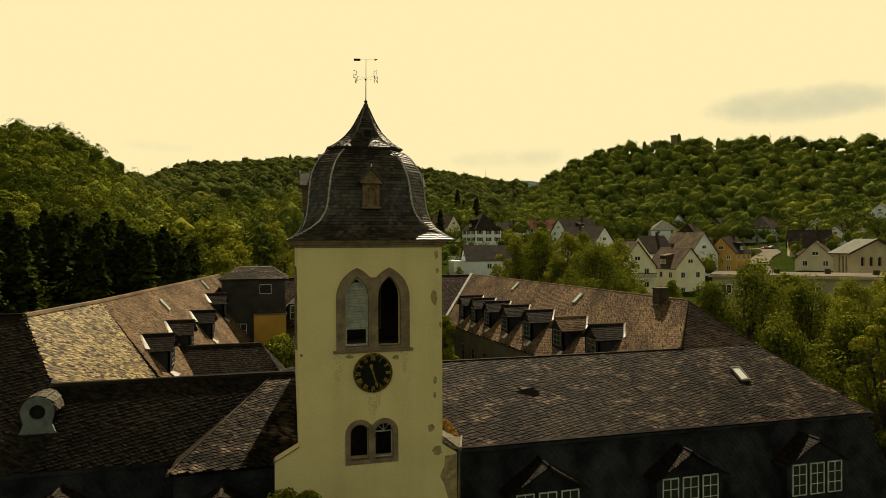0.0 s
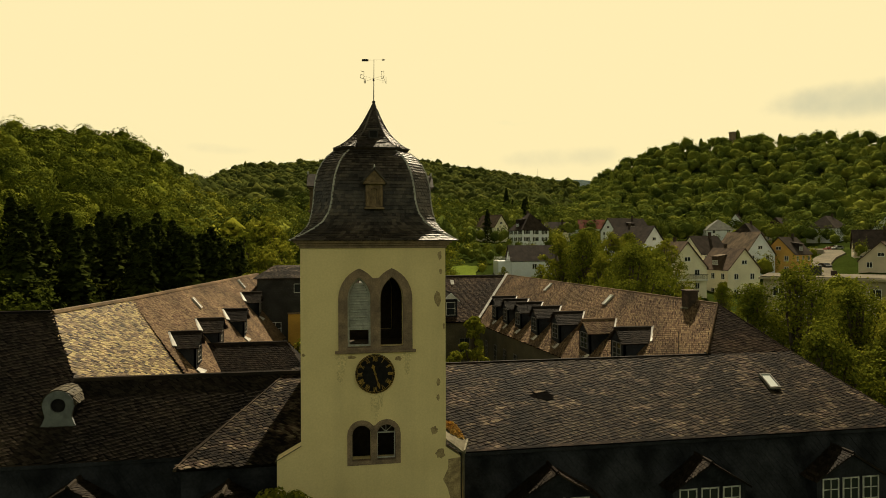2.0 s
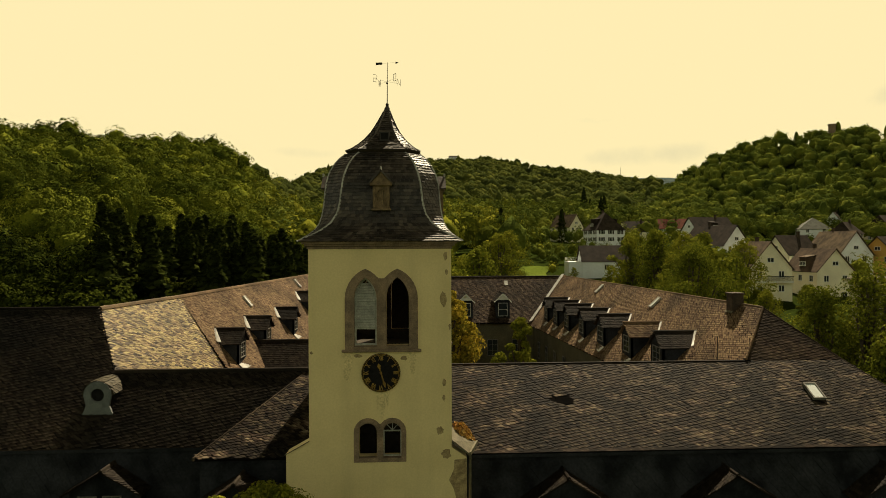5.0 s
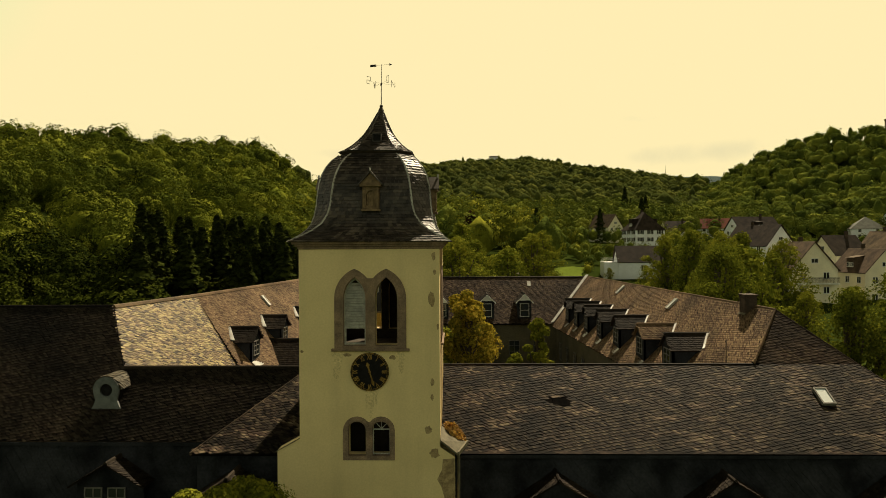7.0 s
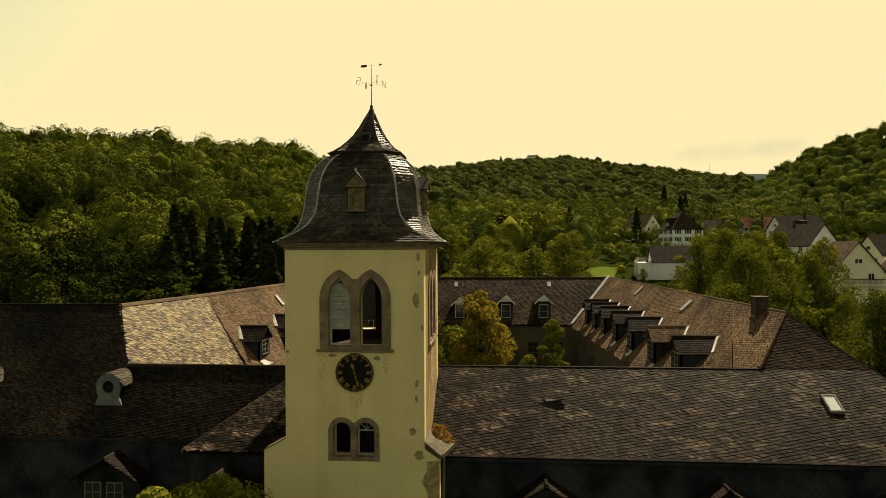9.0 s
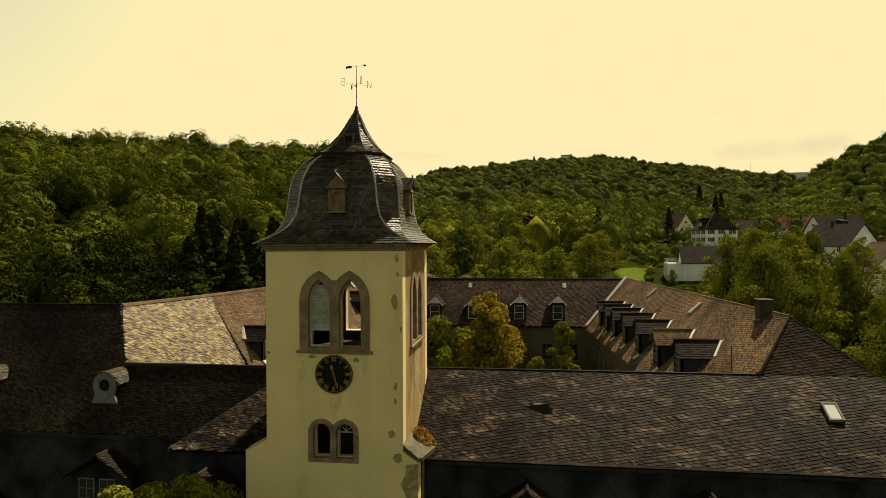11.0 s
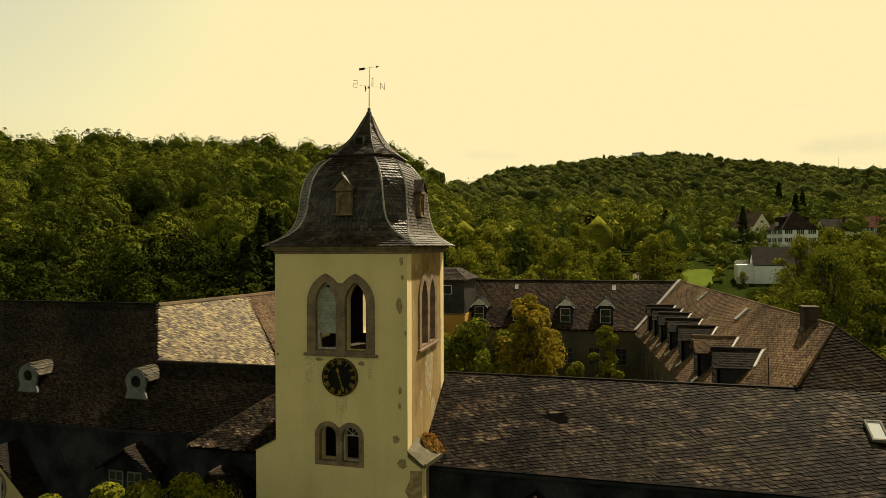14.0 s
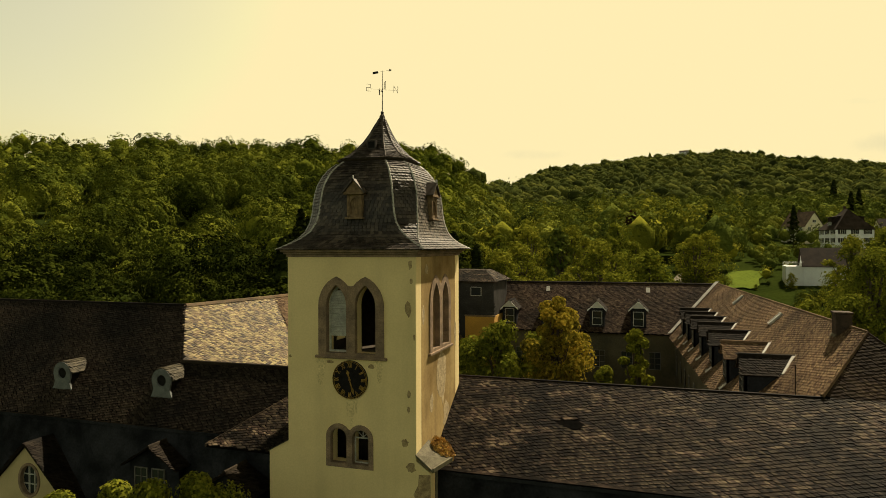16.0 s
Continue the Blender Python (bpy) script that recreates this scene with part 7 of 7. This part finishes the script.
# template, place, height of its top
PLACES = [(0, 41.5, 47, 18.8), (0, 47, 47, 17.0), (0, 33.6, 61, 20.4), (0, 56, 58, 16.8), (0, 62, 66, 16.6), (0, 66, 52, 17.0), (0, 41, 79, 19.5), (0, 80, 62, 16.5), (0, 38.5, 41, 14.5),
          (1, 43.5, 39, 15.0), (1, 36, 66, 20.5), (1, 31.0, 70, 15.3), (1, 41, 72, 20.5), (1, 31.2, 57.5, 17.0), (1, 39.5, 50, 17.0), (1, 35, 48, 13.2), (1, 33.5, 52.5, 13.0),
          (2, 53, 40, 16.2), (2, 45, 41, 15.6), (2, 58, 47, 16.8), (2, 70, 58, 16.8), (2, 62, 42, 16.5), (2, 49, 51, 15.8), (2, 54, 49, 16.5)]
PLACES += [(2, 62, 98, 12.5), (1, 66, 108, 12.0), (2, 70, 112, 11.5), (0, 76, 110, 12.5), (1, 82, 118, 12.0), (2, 57, 104, 13.5), (0, 52, 96, 15.0)]
PLACES += [(2, 49.8, 126, 22.2), (1, 53.5, 122, 23.6), (2, 57, 116, 22.4), (1, 61.5, 119, 22.8), (1, 56, 129, 23.2), (2, 66, 113, 21.0), (0, 62, 108, 19.0), (2, 53, 112, 18.5), (2, 51.0, 142, 15.0), (0, 54.5, 143, 16.5), (2, 50.5, 136, 13.2)]
TALL = {0: 20.0, 1: 19.0, 2: 16.0}
homes, rooted = set(), set()
for i, (k, x, y, top) in enumerate(PLACES):
    m = pose(x, y, top - TALL[k] * 1.02, 0, 0, 57 * i)
    if math.hypot(x, y) > 76 and k in homes:
        kk = {0: 7, 1: 7, 2: 6}[k]
        z = ground_z(x, y) - 0.3
        s = (top - z) / 16.2
        m = pose(x, y, z, 0, 0, 57 * i)
        if kk not in rooted:
            garden[kk].matrix_basis = m @ Matrix.Diagonal((s, s, s, 1))
            rooted.add(kk)
        else:
            copy_thing(garden[kk], m).scale = (s, s, s)
    elif k not in homes:
        big[k].matrix_basis = m
        homes.add(k)
    else:
        copy_thing(big[k], m)
# a stand of spruces below the near hillside
spruce = conifer("conifer", "tall dark spruce in a stand", 19, 4.4, 58, n=1900, leaf=0.8)
first = True
gs = np.random.default_rng(5)
for k in range(64):
    b, r = gs.uniform(-27.0, -10.5), gs.uniform(84, 122)
    x, y = EYE_AT[0] + r * math.sin(radians(b)), EYE_AT[1] + r * math.cos(radians(b))
    m = pose(x, y, ground_z(x, y) - gs.uniform(0, 3), 0, 0, float(gs.uniform(0, 360)))
    if first:
        spruce.matrix_basis, first = m, False
    else:
        copy_thing(spruce, m)
# gardens and tree belts behind the court and among the houses
gt = np.random.default_rng(77)


def house_near(x, y):
    return any(math.hypot(o.location.x - x, o.location.y - y) < 9.5 for o in TOWN_HOUSES)


TOWN_HOUSES = [o for o in scene.objects if o.name.startswith("house") and o.parent is None]
road_xy = road_pts + path_pts
count = {k: 0 for k in range(8)}
far_trees = {"bright": [], "green": []}
for b0, b1, r0, r1, step, kinds in ((-14, 16, 88, 150, 11.0, (6, 7, 6, 6, 7, 2, 6, 7, 6, 7)), (0, 15, 122, 170, 6.4, (6, 7, 7, 6, 7)), (-14, 9, 150, 330, 11.5, (0, 3, 6, 3, 1, 3, 7, 0, 3, 1, 3, 0, 5)), (9, 21, 176, 330, 11.0, (0, 3, 1, 7, 3, 0, 3, 1, 5)), (8, 29, 172, 212, 8.0, (3, 0, 1, 3)), (8.5, 19, 212, 232, 7.5, (3, 0, 1)), (21, 52, 196, 340, 12.0, (0, 1, 3, 0, 3, 1, 5))):
    r = r0
    while r < r1:
        db = math.degrees(step / r)
        b = b0 + gt.uniform(0, db)
        while b < b1:
            rr, bb = r + gt.uniform(-0.4, 0.4) * step, b + gt.uniform(-0.4, 0.4) * db
            x, y = EYE_AT[0] + rr * math.sin(radians(bb)), EYE_AT[1] + rr * math.cos(radians(bb))
            b += db
            vb, vd = math.degrees(math.atan2(x - 1.54, y - 0.15)), math.hypot(x - 1.54, y - 0.15)
            if house_near(x, y) or any(math.hypot(x - p, y - q) < 8 for p, q in road_xy) or (11.4 < vb < 13.6 and 138 < vd < 158) or (14.6 < vb < 20.5 and vd < 166):
                continue
            k = kinds[int(gt.integers(len(kinds)))]
            tall = {0: 20, 1: 19, 2: 18, 3: 16, 4: 15, 5: 20, 6: 16, 7: 16}[k]
            want = gt.uniform(5.0, 8.5) if bb > 19 else gt.uniform(6, 10.5) if bb > 8.5 else gt.uniform(13, 19)
            late = math.degrees(math.atan2(x - 16.1, y - 1.7))
            mid = math.degrees(math.atan2(x - 9.6, y))
            if 9.6 < late < 14.4 and rr < 154:
                want = gt.uniform(3.6, 5.0)
            elif (0.8 < late < 9.6 or 8.6 < mid < 11.4) and rr < 146:
                want = gt.uniform(3.5, 6.0)
            if 11 < vb < 30 and 150 < vd < 240:
                want = min(want, gt.uniform(3.5, 5.5))
            if 6.6 < late < 10.4 and 146 < rr < 172:
                want *= 0.35
            if k == 5:
                want *= 1.2
            s = want / tall
            z = ground_z(x, y) - 0.4
            if 10.4 < vb < 13.7 and 166 < vd < 194:
                continue
            if rr > 168 or k == 5:
                far_trees["bright" if k in (2, 3, 6) else "green"].append((x, y, z, want * 1.05, want * (0.2 if k == 5 else 0.43), k == 5))
                continue
            if k not in rooted:
                garden[k].matrix_basis = pose(x, y, z) @ Matrix.Diagonal((s, s, s, 1))
                rooted.add(k)
            else:
                o = copy_thing(garden[k], pose(x, y, z, 0, 0, float(gt.uniform(0, 360))))
                wide = 1.35 if k == 5 else 1.15
                o.scale = (s * wide, s * wide, s)
            count[k] += 1
        r += step * 0.9
# low shrubs below the white-walled house
gb = np.random.default_rng(51)
for i in range(46):
    bb, rr = gb.uniform(14.2, 20.5), gb.uniform(126, 158)
    x, y = EYE_AT[0] + rr * math.sin(radians(bb)), EYE_AT[1] + rr * math.cos(radians(bb))
    if not house_near(x, y):
        want = gb.uniform(2.4, 3.6)
        far_trees["bright" if i % 3 else "green"].append((x, y, ground_z(x, y) - 0.4, want, want * 0.62, False))
rooted |= {4, 5}
for k, (x, y) in zip(sorted(set(garden) - rooted), ((21, 160), (13, 152), (27, 168), (5, 158), (-3, 150), (30, 160))):
    garden[k].matrix_basis = pose(x, y, ground_z(x, y) - 0.3) @ Matrix.Diagonal((0.5, 0.5, 0.45, 1))
first = True
for x, y, top in ((34.1, 204, 31.2), (67.4, 262, 34), (100, 316, 42.5), (116, 408, 56), (117, 367, 47.5), (110, 372, 46), (-14, 165, 25)):
    z = ground_z(x, y) - 0.4
    s = (top - z) / 20
    if first:
        big[3].matrix_basis, first = pose(x, y, z) @ Matrix.Diagonal((s, s, s, 1)), False
    else:
        copy_thing(big[3], pose(x, y, z, 0, 0, 70 * s)).scale = (s, s, s)
lumpy_wood("garden_trees", "light green garden trees among the houses", far_trees["bright"], 420, 0.5, LEAF_VALLEY, 91, lumps=16, core=0.72, level=1)
lumpy_wood("garden_trees", "green garden trees and shrubs among the houses", far_trees["green"], 420, 0.5, LEAF_WOOD, 92, lumps=16, core=0.72, level=1)
z = ground_z(12.4, 181) - 0.4
garden[4].matrix_basis = pose(12.4, 181, z, 0, 0, 130) @ Matrix.Diagonal((1.05, 1.05, (30.5 - z) / 15, 1))

# lattice mast on the last ridge
mast = tagged(empty("radio_mast", (1031, 3130, 340)), "thin pale radio mast on the far ridge", "mast")
part("shaft", bar((0, 0, -40), (0, 0, 66), 1.5, sides=6, r2=0.5), ZINC, mast)
